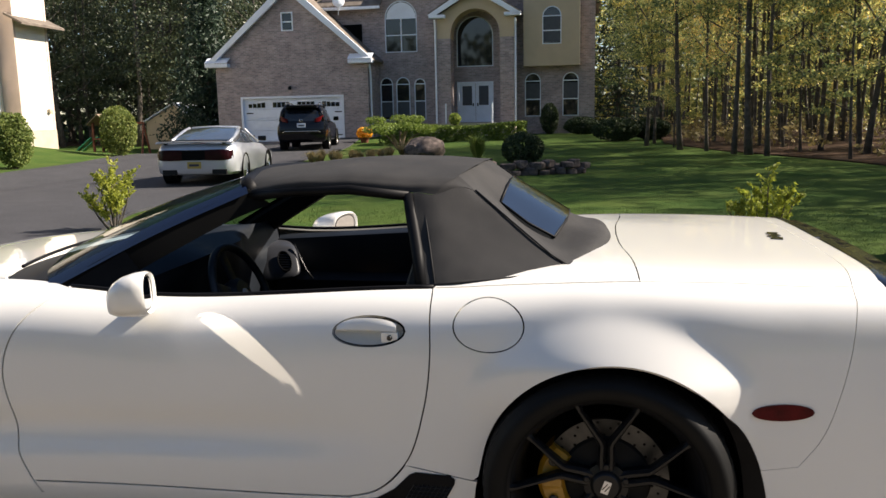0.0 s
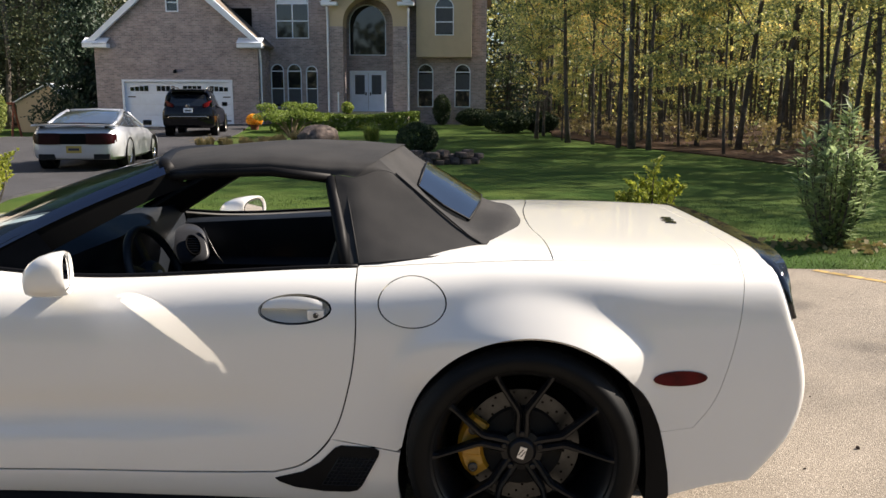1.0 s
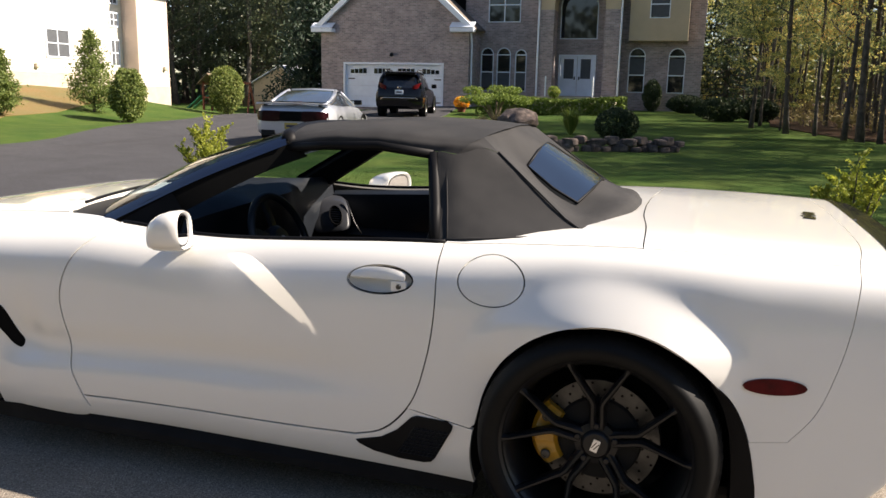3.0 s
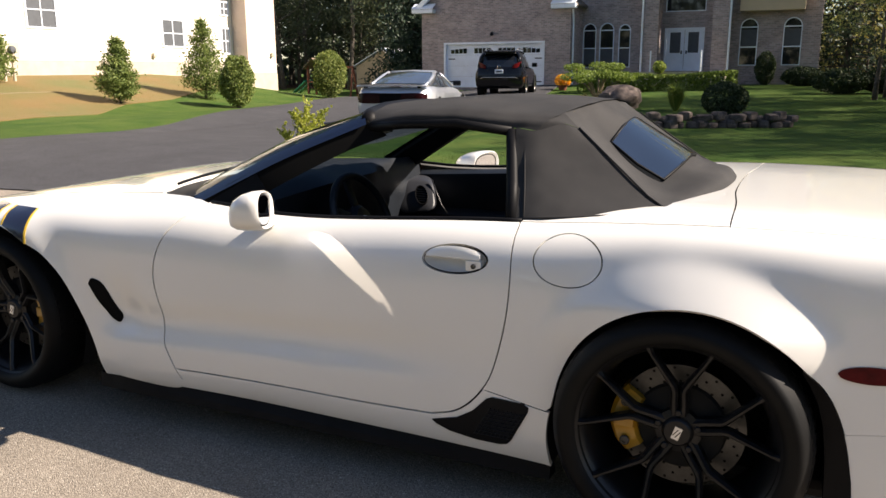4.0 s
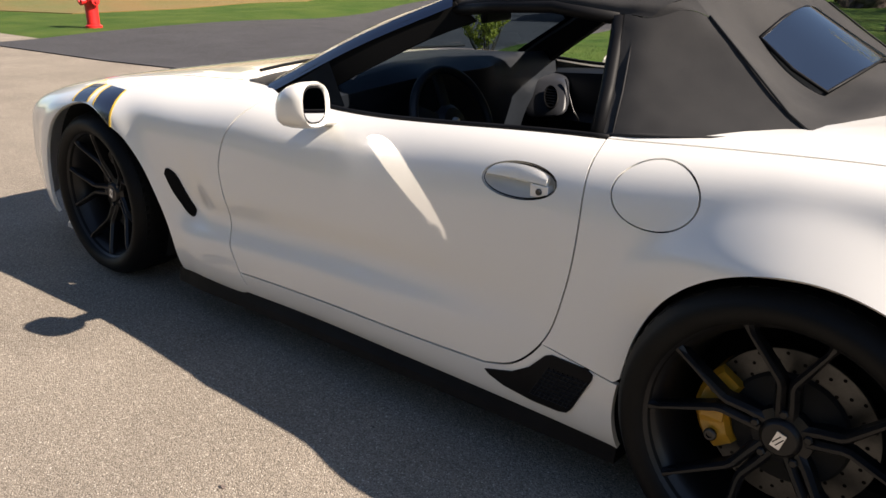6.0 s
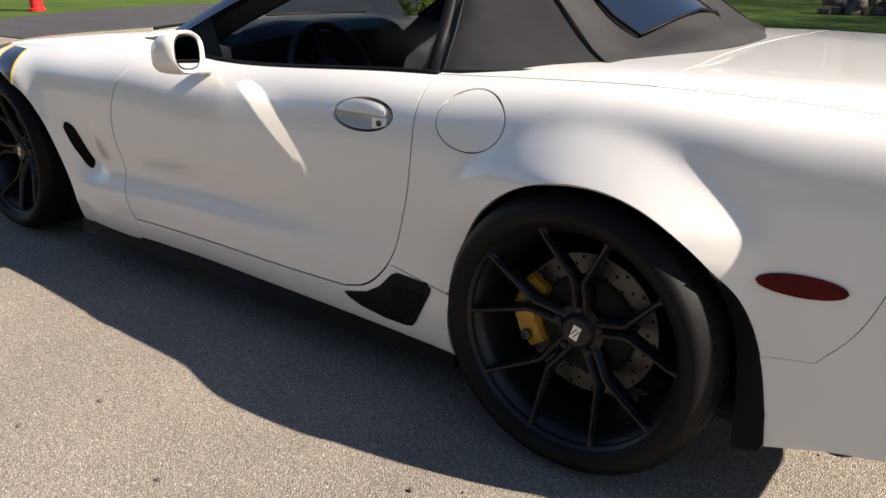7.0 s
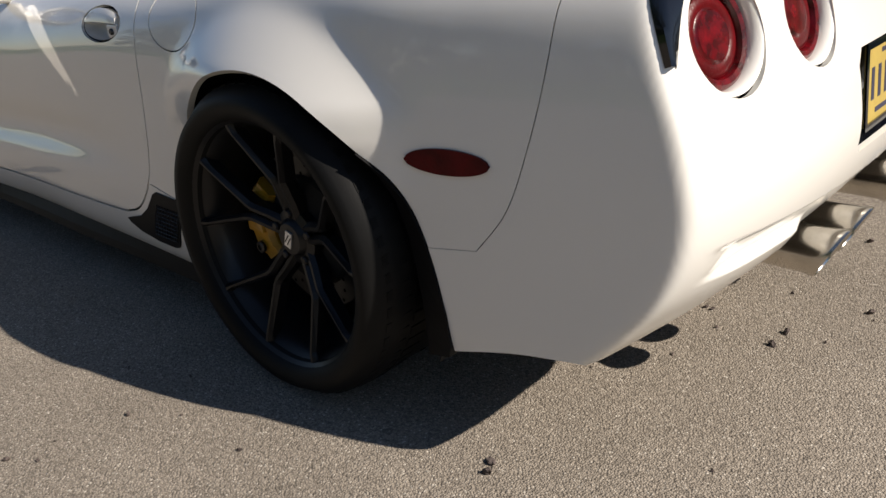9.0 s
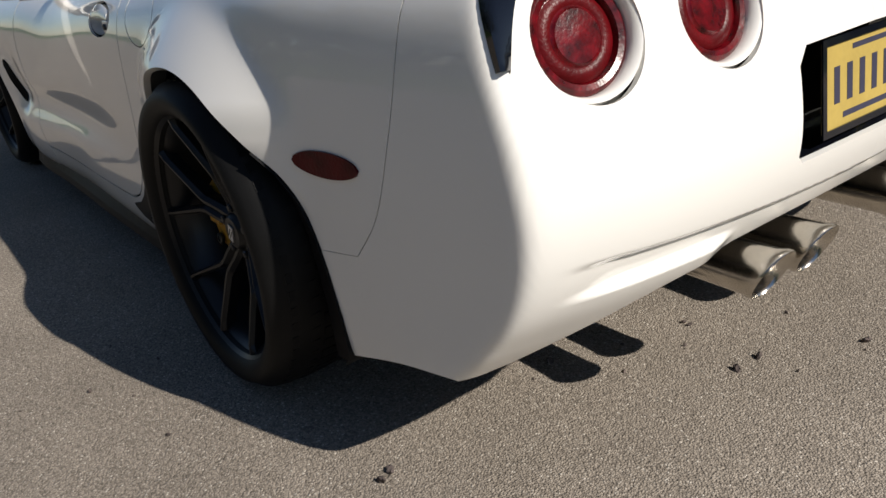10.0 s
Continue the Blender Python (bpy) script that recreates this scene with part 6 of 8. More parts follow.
flags = [(0.560, -0.075), (0.600, -0.082), (0.606, -0.045), (0.592, -0.020), (0.612, 0.010), (0.606, 0.045), (0.618, 0.080), (0.580, 0.085), (0.572, 0.045), (0.582, 0.010), (0.560, -0.015), (0.572, -0.045)]
badge = join_lines(*[top([p, q], 0.012) for p, q in zip(flags, flags[1:] + flags[:1])])
lay("deck_badge", badge, M_GLOSSBLACK, car, 0.004, 0.005, "small dark crossed badge on the deck")
marker = side([(0.441 + 0.079 * math.cos(a), 0.560 + 0.0215 * math.sin(a)) for a in np.linspace(0, 2 * math.pi, 37)], 0.01)[:-1]
lay("side_marker", marker, M_REDDARK, car, 0.004, 0.006, "dark red oval side marker lamp", True)


def handle_set(door, sg):
    """Oval bowl, flap and lock of the flush door handle."""
    p = body_at(handle[:, 0], handle[:, 1])
    n = body_normal(p)
    c = p.mean(0)
    bm = bmesh.new()
    rings = []
    for kk, d in ((0.992, 0.001), (0.975, 0.014), (0.93, 0.030), (0.6, 0.037), (0.05, 0.038)):
        rings.append([((c + (q - c) * kk - m * d)[0], (c + (q - c) * kk - m * d)[1] * sg, (c + (q - c) * kk - m * d)[2]) for q, m in zip(p, n)])
    loft(bm, rings, True, False)
    bmesh.ops.recalc_face_normals(bm, faces=bm.faces)
    bowl = part("handle_bowl", bm, M_PAINT, door, smooth=True)
    bm = bmesh.new()
    rings = []
    for kk in np.linspace(-0.96, 0.80, 15):
        w = math.sqrt(max(0.0, 1 - kk * kk))
        x = -0.651 + 0.098 * kk
        zt, zb = 0.742 + 0.036 * w, 0.742 + 0.004 * w - 0.004
        y0 = float(solve_axis([(x, 0, 0.745)], 1, 0.05, 1.2)[0, 1])
        rings.append([(x, -y * sg, z) for y, z in ((y0 - 0.008 - 0.004 * w, zt), (y0 - 0.002, (zt + zb) / 2 + 0.004), (y0 + 0.0, zb + 0.004), (y0 - 0.006, zb), (y0 - 0.016, (zt + zb) / 2))])
    loft(bm, rings)
    bmesh.ops.recalc_face_normals(bm, faces=bm.faces)
    part("handle_flap", bm, M_PAINT, door, smooth=True, sharp=45)
    yk = float(solve_axis([(-0.59, 0, 0.725)], 1, 0.05, 1.2)[0, 1])
    bm = bmesh.new()
    box(bm, -0.615, -0.567, -sg * (yk - 0.004), -sg * (yk - 0.03), 0.712, 0.742, 0.003)
    bmesh.ops.recalc_face_normals(bm, faces=bm.faces)
    part("lock_plate", bm, M_PAINT, door)
    if sg == 1:
        bm = bmesh.new()
        lathe(bm, [(0.0075, 0.0), (0.0075, -0.012), (0.0055, -0.014), (0.0, -0.0135)], 20, "y", (-0.590, -yk + 0.012, 0.727))
        part("door_lock", bm, M_DISC, door, "dark key lock", smooth=True, sharp=45)


handle_set(doors[0], 1)
handle_set(doors[1], -1)
vent_pts = [(-0.718, 0.240), (-0.635, 0.262), (-0.585, 0.292), (-0.540, 0.338), (-0.522, 0.346), (-0.425, 0.342), (-0.410, 0.332), (-0.412, 0.318), (-0.462, 0.222), (-0.476, 0.206), (-0.50, 0.200), (-0.575, 0.200), (-0.66, 0.212), (-0.705, 0.229)]
vent = join_lines(*[side([p, q], 0.012) for p, q in zip(vent_pts, vent_pts[1:] + vent_pts[:1])])
vt = lay("brake_vent", vent, M_BLACKTRIM, car, 0.004, 0.01, "black slanted brake vent with a wire mesh", True)
for i, v in enumerate(vt):
    bm = bmesh.new()
    for kx in range(9):
        a = np.array([[-0.580 + 0.013 * kx, 0.222], [-0.525 + 0.013 * kx, 0.312]])
        q = side(a, 0.03)
        p = body_at(q[:, 0], q[:, 1])
        p = p + body_normal(p) * 0.006
        if i:
            p[:, 1] *= -1
        tube(bm, p, 0.0016, 4)
    for kz in range(8):
        z = 0.225 + 0.0115 * kz
        q = side([(-0.578 + 0.61 * (z - 0.222), z), (-0.470 + 0.61 * (z - 0.222), z)], 0.05)
        p = body_at(q[:, 0], q[:, 1])
        p = p + body_normal(p) * 0.006
        if i:
            p[:, 1] *= -1
        tube(bm, p, 0.0014, 4)
    part("mesh_insert", bm, M_WHEEL, v)
scoop = side([(-2.105, 0.518), (-2.09, 0.540), (-2.062, 0.536), (-2.0, 0.43), (-1.982, 0.395), (-1.990, 0.378), (-2.012, 0.385), (-2.05, 0.43), (-2.105, 0.518)], 0.008)[:-1]
lay("side_scoop", scoop, M_GAP, car, 0.003, 0.006, "black slot of the side scoop", True)
for x0, x1 in ((-2.525, -2.385), (-2.69, -2.575)):
    def edge_pts(xa):
        zz = 0.335 + math.sqrt(max(0.0, 0.380**2 - (xa + 2.60) ** 2))
        return [(xa, zz), (xa - 0.005, zz + 0.03), (xa - 0.015, 0.752), (xa - 0.02, 0.768)]
    a, b = side(edge_pts(x1), 0.012), side(edge_pts(x0), 0.012)
    st = lay("stripe", join_lines(a, b[::-1]), M_STRIPE, car, 0.0012, 0.001, "dark navy fender stripe edged in yellow", True)
    for xe in (x0, x1):
        q = side(edge_pts(xe), 0.012)
        w = np.array([0.0045, 0])
        lay("stripe_edge", join_lines(q - w, (q + w)[::-1]), M_STRIPEY, car, 0.0018, 0.001, "", True)
# side skirt, underbody, arch liners, mud flap
for sg in (1, -1):
    bm = bmesh.new()
    rings = []
    for x in np.linspace(-2.12, -0.35, 30):
        w = float(flank(np.array(x), np.array(0.2))) * 0.985
        e = 0.012 * math.sin(math.pi * (x + 2.12) / 1.77)
        rings.append([(x, -sg * y, z) for y, z in ((w - 0.04, 0.168), (w - 0.016, 0.163), (w - 0.012 + e, 0.135), (w - 0.006 + e, 0.112), (w - 0.07, 0.108))])
    loft(bm, rings)
    bmesh.ops.recalc_face_normals(bm, faces=bm.faces)
    part("side_skirt", bm, M_BLACKTRIM, car, "black side skirt")
    for cx, r, ya in ((0.02, 0.40, 0.50), (-2.60, 0.40, 0.52)):
        bm = bmesh.new()
        rings = []
        for a in np.linspace(-25, 205, 40):
            c, s = math.cos(radians(a)), math.sin(radians(a))
            rings.append([(cx + r * c, -sg * y, 0.335 + r * s) for y in (ya, ya + 0.15, 0.858)])
        loft(bm, rings, False, False)
        vs = [bm.verts.new((cx + r * math.cos(radians(a)), -sg * ya, 0.335 + r * math.sin(radians(a)))) for a in np.linspace(-25, 205, 40)]
        bm.faces.new(vs)
        part("wheel_liner", bm, M_LINER, car)
    bm = bmesh.new()
    rings = []
    for xi, zi, xo, zo, deep in ((0.285, 0.560, 0.288, 0.568, 0.012), (0.304, 0.525, 0.325, 0.530, 0.02), (0.325, 0.48, 0.358, 0.485, 0.04), (0.342, 0.42, 0.386, 0.42, 0.09), (0.352, 0.35, 0.404, 0.35, 0.15), (0.358, 0.28, 0.418, 0.28, 0.2), (0.36, 0.21, 0.424, 0.215, 0.2), (0.362, 0.178, 0.42, 0.195, 0.2)):
        yo = float(flank(np.array(xo), np.array(zo))) + 0.004
        rings.append([(xi, -sg * (yo - deep), zi), (xi, -sg * (yo - 0.008), zi), (xo, -sg * yo, zo), (xo, -sg * (yo - deep), zo)])
    loft(bm, rings)
    bmesh.ops.recalc_face_normals(bm, faces=bm.faces)
    part("mud_flap", bm, M_BLACKTRIM, car, "black curved splash guard behind the wheel")
box_part("underbody", (-3.2, 0.40, -0.72, 0.72, 0.14, 0.20), M_LINER, car, bevel=0.03)
box_part("underbody", (-2.1, -0.45, -0.72, 0.72, 0.201, 0.33), M_LINER, car)
bm = bmesh.new()
rings = []
for y in np.linspace(-0.86, 0.86, 25):
    x = -3.47 + 0.50 * (abs(y) / 0.86) ** 2.6
    rings.append([(x, y, 0.15), (x - 0.05, y, 0.13), (x - 0.05, y, 0.115), (x + 0.12, y, 0.11), (x + 0.15, y, 0.15)])
loft(bm, rings)
bmesh.ops.recalc_face_normals(bm, faces=bm.faces)
part("front_splitter", bm, M_PAINT, car, smooth=True, sharp=40)

# ---- wheels ----


def wheel(cx, cy, cz, r_tyre, r_rim, width, sg, caliper_dir, turn, parent):
    """A wheel whose outer face lies at y = cy (sg = 1: near side, faces -y)."""
    m = pose(cx, cy, cz) @ Matrix.Scale(sg, 4, (0, 1, 0))

    def fin(name, bm, material, par, label="", smooth=True, sharp=35):
        bmesh.ops.transform(bm, matrix=m, verts=bm.verts)
        bmesh.ops.recalc_face_normals(bm, faces=bm.faces)
        return part(name, bm, material, par, label, smooth, sharp)

    bm = bmesh.new()
    lathe(bm, [(r_rim - 0.004, 0.012), (r_rim + 0.004, 0.003), (r_rim + 0.001, 0.018), (r_rim - 0.012, 0.03), (r_rim - 0.025, 0.06), (r_rim - 0.032, 0.12), (r_rim - 0.04, 0.2), (r_rim - 0.005, width - 0.012), (r_rim, width - 0.02), (r_rim - 0.01, 0.06)], 72)
    rim = fin("wheel", bm, M_WHEEL, parent, "satin black alloy wheel with ten slim spokes")
    bm = bmesh.new()
    e = r_tyre - r_rim
    lathe(bm, [(r_rim - 0.006, 0.022), (r_rim + 0.005, 0.0), (r_rim + 0.012, -0.006), (r_rim + e * 0.35, -0.014), (r_rim + e * 0.6, -0.013), (r_tyre - 0.022, -0.002), (r_tyre - 0.008, 0.016), (r_tyre - 0.001, 0.045), (r_tyre, width * 0.5), (r_tyre - 0.001, width - 0.045), (r_tyre - 0.008, width - 0.014), (r_tyre - 0.03, width + 0.002), (r_rim, width)], 96)
    fin("tyre", bm, M_TYRE, rim, "black low-profile tyre", True, 60)
    bm = bmesh.new()
    n = 60
    for k in range(n):
        a0 = 2 * math.pi * k / n
        for y0, y1, tw in ((0.020, 0.075, 0.35), (0.085, 0.13, 0.0), (width - 0.08, width - 0.02, -0.35)):
            q = []
            for y, dt in ((y0, 0.0), (y0, 0.55), (y1, 0.55), (y1, 0.0)):
                a = a0 + (dt + tw * (y - y0) / 0.06) * 2 * math.pi / n
                q.append((y, a))
            rr = [r_tyre + 0.0015 - (0.007 if (y < 0.03 or y > width - 0.03) else 0.0) for y, a in q]
            lowv = [bm.verts.new((r * 0.985 * math.cos(a), y, r * 0.985 * math.sin(a))) for (y, a), r in zip(q, rr)]
            hiv = [bm.verts.new((r * math.cos(a), y, r * math.sin(a))) for (y, a), r in zip(q, rr)]
            bm.faces.new(hiv)
            for i in range(4):
                j = (i + 1) % 4
                bm.faces.new((lowv[i], lowv[j], hiv[j], hiv[i]))
    tagged(fin("tread", bm, M_TYRE, rim, "", False, None), kind="stuff")

    def spoke(pts, a):
        """pts: (radius, degrees off, depth, half width, thickness)."""
        bm = bmesh.new()
        rings = []
        P = [Vector((r * math.cos(radians(a + d)), y, r * math.sin(radians(a + d)))) for r, d, y, w, t in pts]
        for i, (r, d, y, w, t) in enumerate(pts):
            dirv = (P[min(i + 1, len(P) - 1)] - P[max(0, i - 1)])
            dirv.y = 0
            dirv.normalize()
            s = Vector((-dirv.z, 0, dirv.x))
            up = Vector((0, 1, 0))
            rings.append([P[i] - s * w + up * 0.010, P[i] - s * w * 0.35, P[i] + s * w * 0.35, P[i] + s * w + up * 0.010, P[i] + s * w * 0.9 + up * t, P[i] - s * w * 0.9 + up * t])
        loft(bm, rings)
        return fin("spoke", bm, M_WHEEL, rim, "", False, None)

    R = r_rim - 0.004
    # ten spokes in five pairs; the two of a pair draw together at an elbow and run side by side to the hub
    for k in range(10):
        ed = 12.0 if k % 2 == 0 else -12.0
        spoke([(0.042, ed * 0.2, 0.072, 0.014, 0.045), (0.078, ed * 0.68, 0.063, 0.011, 0.04), (0.118, ed, 0.051, 0.0105, 0.036), (0.132, ed * 0.92, 0.047, 0.0095, 0.036), (R - 0.02, ed * 0.05, 0.014, 0.0065, 0.034), (R, 0, 0.011, 0.011, 0.03)], turn + 36 * k)
    bm = bmesh.new()
    lathe(bm, [(0.062, 0.118), (0.060, 0.077), (0.042, 0.071), (0.037, 0.063), (0.033, 0.060), (0.0, 0.059)], 36)
    hub = fin("hub", bm, M_WHEEL, rim)
    bm = bmesh.new()
    box(bm, -0.010, 0.010, 0.056, 0.059, -0.018, 0.018, m=pose(0, 0, 0, 0, 18, 0))
    fin("cap_badge", bm, M_SILVER, hub, "plain silver mark on the hub cap", False, None)
    for dx in (-0.004, 0.004):
        bm = bmesh.new()
        box(bm, dx - 0.0012, dx + 0.0012, 0.0553, 0.0562, -0.011, 0.011, m=pose(0, 0, 0, 0, 40, 0))
        fin("badge_groove", bm, M_WHEEL, hub, "", False, None)
    for k in range(5):
        a = radians(turn + 18 + 72 * k)
        bm = bmesh.new()
        lathe(bm, [(0.010, 0.09), (0.010, 0.066), (0.007, 0.063), (0.0, 0.063)], 6, "y", (0.054 * math.cos(a), 0, 0.054 * math.sin(a)))
        fin("lug_nut", bm, M_WHEEL, hub, "", False, None)
    # brake
    bm = bmesh.new()
    lathe(bm, [(0.075, 0.150), (0.085, 0.128), (0.09, 0.118), (0.170, 0.118), (0.172, 0.12), (0.172, 0.145), (0.170, 0.147), (0.09, 0.147)], 60)
    disc = fin("brake_disc", bm, M_DISC, rim, "drilled steel brake disc")
    bm = bmesh.new()
    for k in range(36):
        for j, rr in enumerate((0.105, 0.125, 0.145, 0.162)):
            a = 2 * math.pi * (k + 0.28 * j) / 36
            if (k + j) % 2:
                continue
            lathe(bm, [(0.004, 0.1172), (0.0, 0.1172)], 8, "y", (rr * math.cos(a), 0, rr * math.sin(a)))
    tagged(fin("drilling", bm, M_GAP, disc, "", False, None), kind="stuff")
    bm = bmesh.new()
    lathe(bm, [(0.122, 0.1165), (0.116, 0.108), (0.080, 0.100), (0.0, 0.098)], 36)
    fin("disc_bell", bm, M_LINER, disc)
    bm = bmesh.new()
    c0 = 180 if caliper_dir < 0 else 0
    rings = []
    for d in np.linspace(-34, 34, 15):
        a = radians(c0 + d)
        w = 0.082 if abs(d) < 8 else (0.088 if abs(d) < 28 else 0.094)
        ri, ro = 0.112, 0.186 - 0.014 * (abs(d) / 34) ** 2
        rings.append([(r * math.cos(a), y, r * math.sin(a)) for r, y in ((ri, w + 0.012), (ri + 0.008, w), (ro - 0.012, w), (ro, w + 0.014), (ro, 0.165), (ri, 0.165))])
    loft(bm, rings)
    cal = fin("brake_caliper", bm, M_CALIPER, rim, "yellow brake caliper", True, 30)
    for d in (-22, 22):
        a = radians(c0 + d)
        bm = bmesh.new()
        lathe(bm, [(0.014, 0.084), (0.014, 0.078), (0.011, 0.076), (0.007, 0.076), (0.007, 0.08), (0.0, 0.08)], 14, "y", (0.152 * math.cos(a), 0, 0.152 * math.sin(a)))
        fin("caliper_bolt", bm, M_DISC, cal, "", False, None)
    bm = bmesh.new()
    a = radians(c0)
    box(bm, c0 and -0.172 or 0.118, c0 and -0.118 or 0.172, 0.076, 0.090, -0.02, 0.02, 0.006)
    fin("caliper_bridge", bm, M_CALIPER, cal, "", False, None)
    return rim


RR, RF = 0.334, 0.328
for sg in (1, -1):
    wheel(0.0, -0.938 * sg, RR, RR, 0.259, 0.29, sg, -1, 0, car)
    wheel(-2.64, -0.892 * sg, RF + 0.004, RF, 0.250, 0.24, sg, 1, 20, car)

# ---- canvas top ----


def patch(rows, name, material, parent, label="", sub=6, thick=0.0):
    """A smooth sheet through rows of points."""
    rows = [np.array(r, float) for r in rows]
    m = len(rows)
    wide = [np.stack([spline(np.arange(len(r)), r[:, i], np.linspace(0, len(r) - 1, (len(r) - 1) * sub + 1)) for i in range(3)], -1) for r in rows]
    wide = np.array(wide)
    tt = np.linspace(0, m - 1, (m - 1) * sub + 1)
    if m > 2:
        g = np.stack([np.stack([spline(np.arange(m), wide[:, j, i], tt) for i in range(3)], -1) for j in range(wide.shape[1])], 1)
    else:
        g = np.array([wide[0] + (wide[1] - wide[0]) * t for t in tt])
    if material is M_CLOTH:
        # slack cloth: shallow puckers
        for r in g:
            for p in r:
                p[2] += 0.0045 * noise.noise(Vector((p[0] * 7, p[1] * 5, p[2] * 7))) + 0.002 * noise.noise(Vector((p[0] * 22, p[1] * 16, p[2] * 20)))
    bm = bmesh.new()
    vs = [[bm.verts.new(p) for p in r] for r in g]
    for a, b in zip(vs, vs[1:]):
        for i in range(len(a) - 1):
            try:
                bm.faces.new((a[i], a[i + 1], b[i + 1], b[i]))
            except ValueError:
                pass
    bmesh.ops.recalc_face_normals(bm, faces=bm.faces)
    if thick:
        bmesh.ops.solidify(bm, geom=bm.faces[:], thickness=thick)
    return part(name, bm, material, parent, label, True)


soft = new("canvas_top")
soft.parent = car
tagged(soft, "closed black canvas folding top, slightly faded along the folds")


def both_y(pts):
    """Complete a half row, from the near edge to the middle, to the far side."""
    return pts + [(x, -y, z) for x, y, z in reversed(pts[:-1])]


roof_rows = [
    both_y([(-1.165, -0.487, 1.085), (-1.17, -0.465, 1.108), (-1.19, -0.40, 1.130), (-1.23, -0.2, 1.147), (-1.25, 0, 1.150)]),
    both_y([(-1.00, -0.507, 1.105), (-1.0, -0.492, 1.130), (-1.0, -0.41, 1.152), (-1.01, -0.2, 1.168), (-1.01, 0, 1.172)]),
    both_y([(-0.80, -0.520, 1.112), (-0.80, -0.505, 1.137), (-0.80, -0.43, 1.160), (-0.80, -0.2, 1.178), (-0.80, 0, 1.181)]),
    both_y([(-0.59, -0.527, 1.096), (-0.59, -0.510, 1.124), (-0.59, -0.44, 1.150), (-0.60, -0.2, 1.175), (-0.60, 0, 1.178)]),
    both_y([(-0.52, -0.530, 1.090), (-0.49, -0.505, 1.122), (-0.46, -0.44, 1.142), (-0.43, -0.2, 1.164), (-0.425, 0, 1.168)]),
]
patch(roof_rows, "roof_canvas", M_CLOTH, soft, sub=8)
rear_rows = [
    both_y([(-0.46, -0.44, 1.142), (-0.452, -0.3, 1.152), (-0.438, -0.15, 1.164), (-0.435, 0, 1.168)]),
    both_y([(-0.405, -0.468, 1.098), (-0.388, -0.3, 1.080), (-0.375, -0.15, 1.112), (-0.37, 0, 1.120)]),
    both_y([(-0.285, -0.515, 1.005), (-0.265, -0.3, 0.970), (-0.235, -0.15, 1.010), (-0.23, 0, 1.020)]),
    both_y([(-0.165, -0.575, 0.915), (-0.150, -0.32, 0.912), (-0.100, -0.16, 0.945), (-0.09, 0, 0.955)]),
    both_y([(-0.10, -0.60, 0.886), (-0.06, -0.36, 0.905), (-0.015, -0.18, 0.925), (-0.005, 0, 0.930)]),
    both_y([(-0.075, -0.605, 0.868), (-0.03, -0.37, 0.885), (0.015, -0.18, 0.895), (0.025, 0, 0.897)]),
]
patch(rear_rows, "rear_canvas", M_CLOTH, soft, sub=8)
for sg in (1, -1):
    f = lambda pts: [(x, y * sg, z) for x, y, z in pts]
    patch([f([(-0.59, -0.527, 1.096), (-0.575, -0.565, 1.04), (-0.54, -0.655, 0.935), (-0.512, -0.748, 0.845)]),
           f([(-0.52, -0.530, 1.090), (-0.50, -0.575, 1.03), (-0.46, -0.66, 0.935), (-0.42, -0.742, 0.858)]),
           f([(-0.45, -0.492, 1.112), (-0.39, -0.545, 1.02), (-0.34, -0.63, 0.935), (-0.27, -0.712, 0.868)]),
           f([(-0.405, -0.468, 1.098), (-0.285, -0.517, 1.005), (-0.165, -0.577, 0.915), (-0.078, -0.606, 0.868)])],
          "quarter_canvas", M_CLOTH, soft, sub=8)
    patch([f([(-0.523, -0.5305, 1.090), (-0.49, -0.505, 1.123), (-0.46, -0.44, 1.1425)]), f([(-0.523, -0.5325, 1.080), (-0.45, -0.493, 1.112), (-0.404, -0.468, 1.0985)])], "corner_fold", M_CLOTH, soft, sub=6)
    # window seal, front rail and stitched edge
    bm = bmesh.new()
    tube(bm, f([(-0.605, -0.520, 1.086), (-0.590, -0.556, 1.034), (-0.554, -0.648, 0.936), (-0.524, -0.738, 0.842)]), 0.019, 8)
    tube(bm, f([(-1.16, -0.485, 1.080), (-1.0, -0.503, 1.098), (-0.80, -0.516, 1.106), (-0.605, -0.522, 1.086)]), 0.016, 8)
    part("window_seal", bm, M_BLACKTRIM, soft, smooth=True)
    bm = bmesh.new()
    tube(bm, f([(-0.558, -0.5285, 1.0935), (-0.545, -0.5675, 1.039), (-0.512, -0.657, 0.936), (-0.483, -0.747, 0.850)]), 0.0022, 5)
    tube(bm, f([(-0.402, -0.470, 1.099), (-0.282, -0.520, 1.006), (-0.162, -0.580, 0.916), (-0.078, -0.608, 0.870)]), 0.003, 6)
    tube(bm, f([(-0.535, -0.752, 0.846), (-0.42, -0.746, 0.860), (-0.27, -0.716, 0.870), (-0.10, -0.62, 0.872), (-0.06, -0.58, 0.874)]), 0.006, 5)
    part("stitched_hem", bm, M_CLOTH, soft, smooth=True)
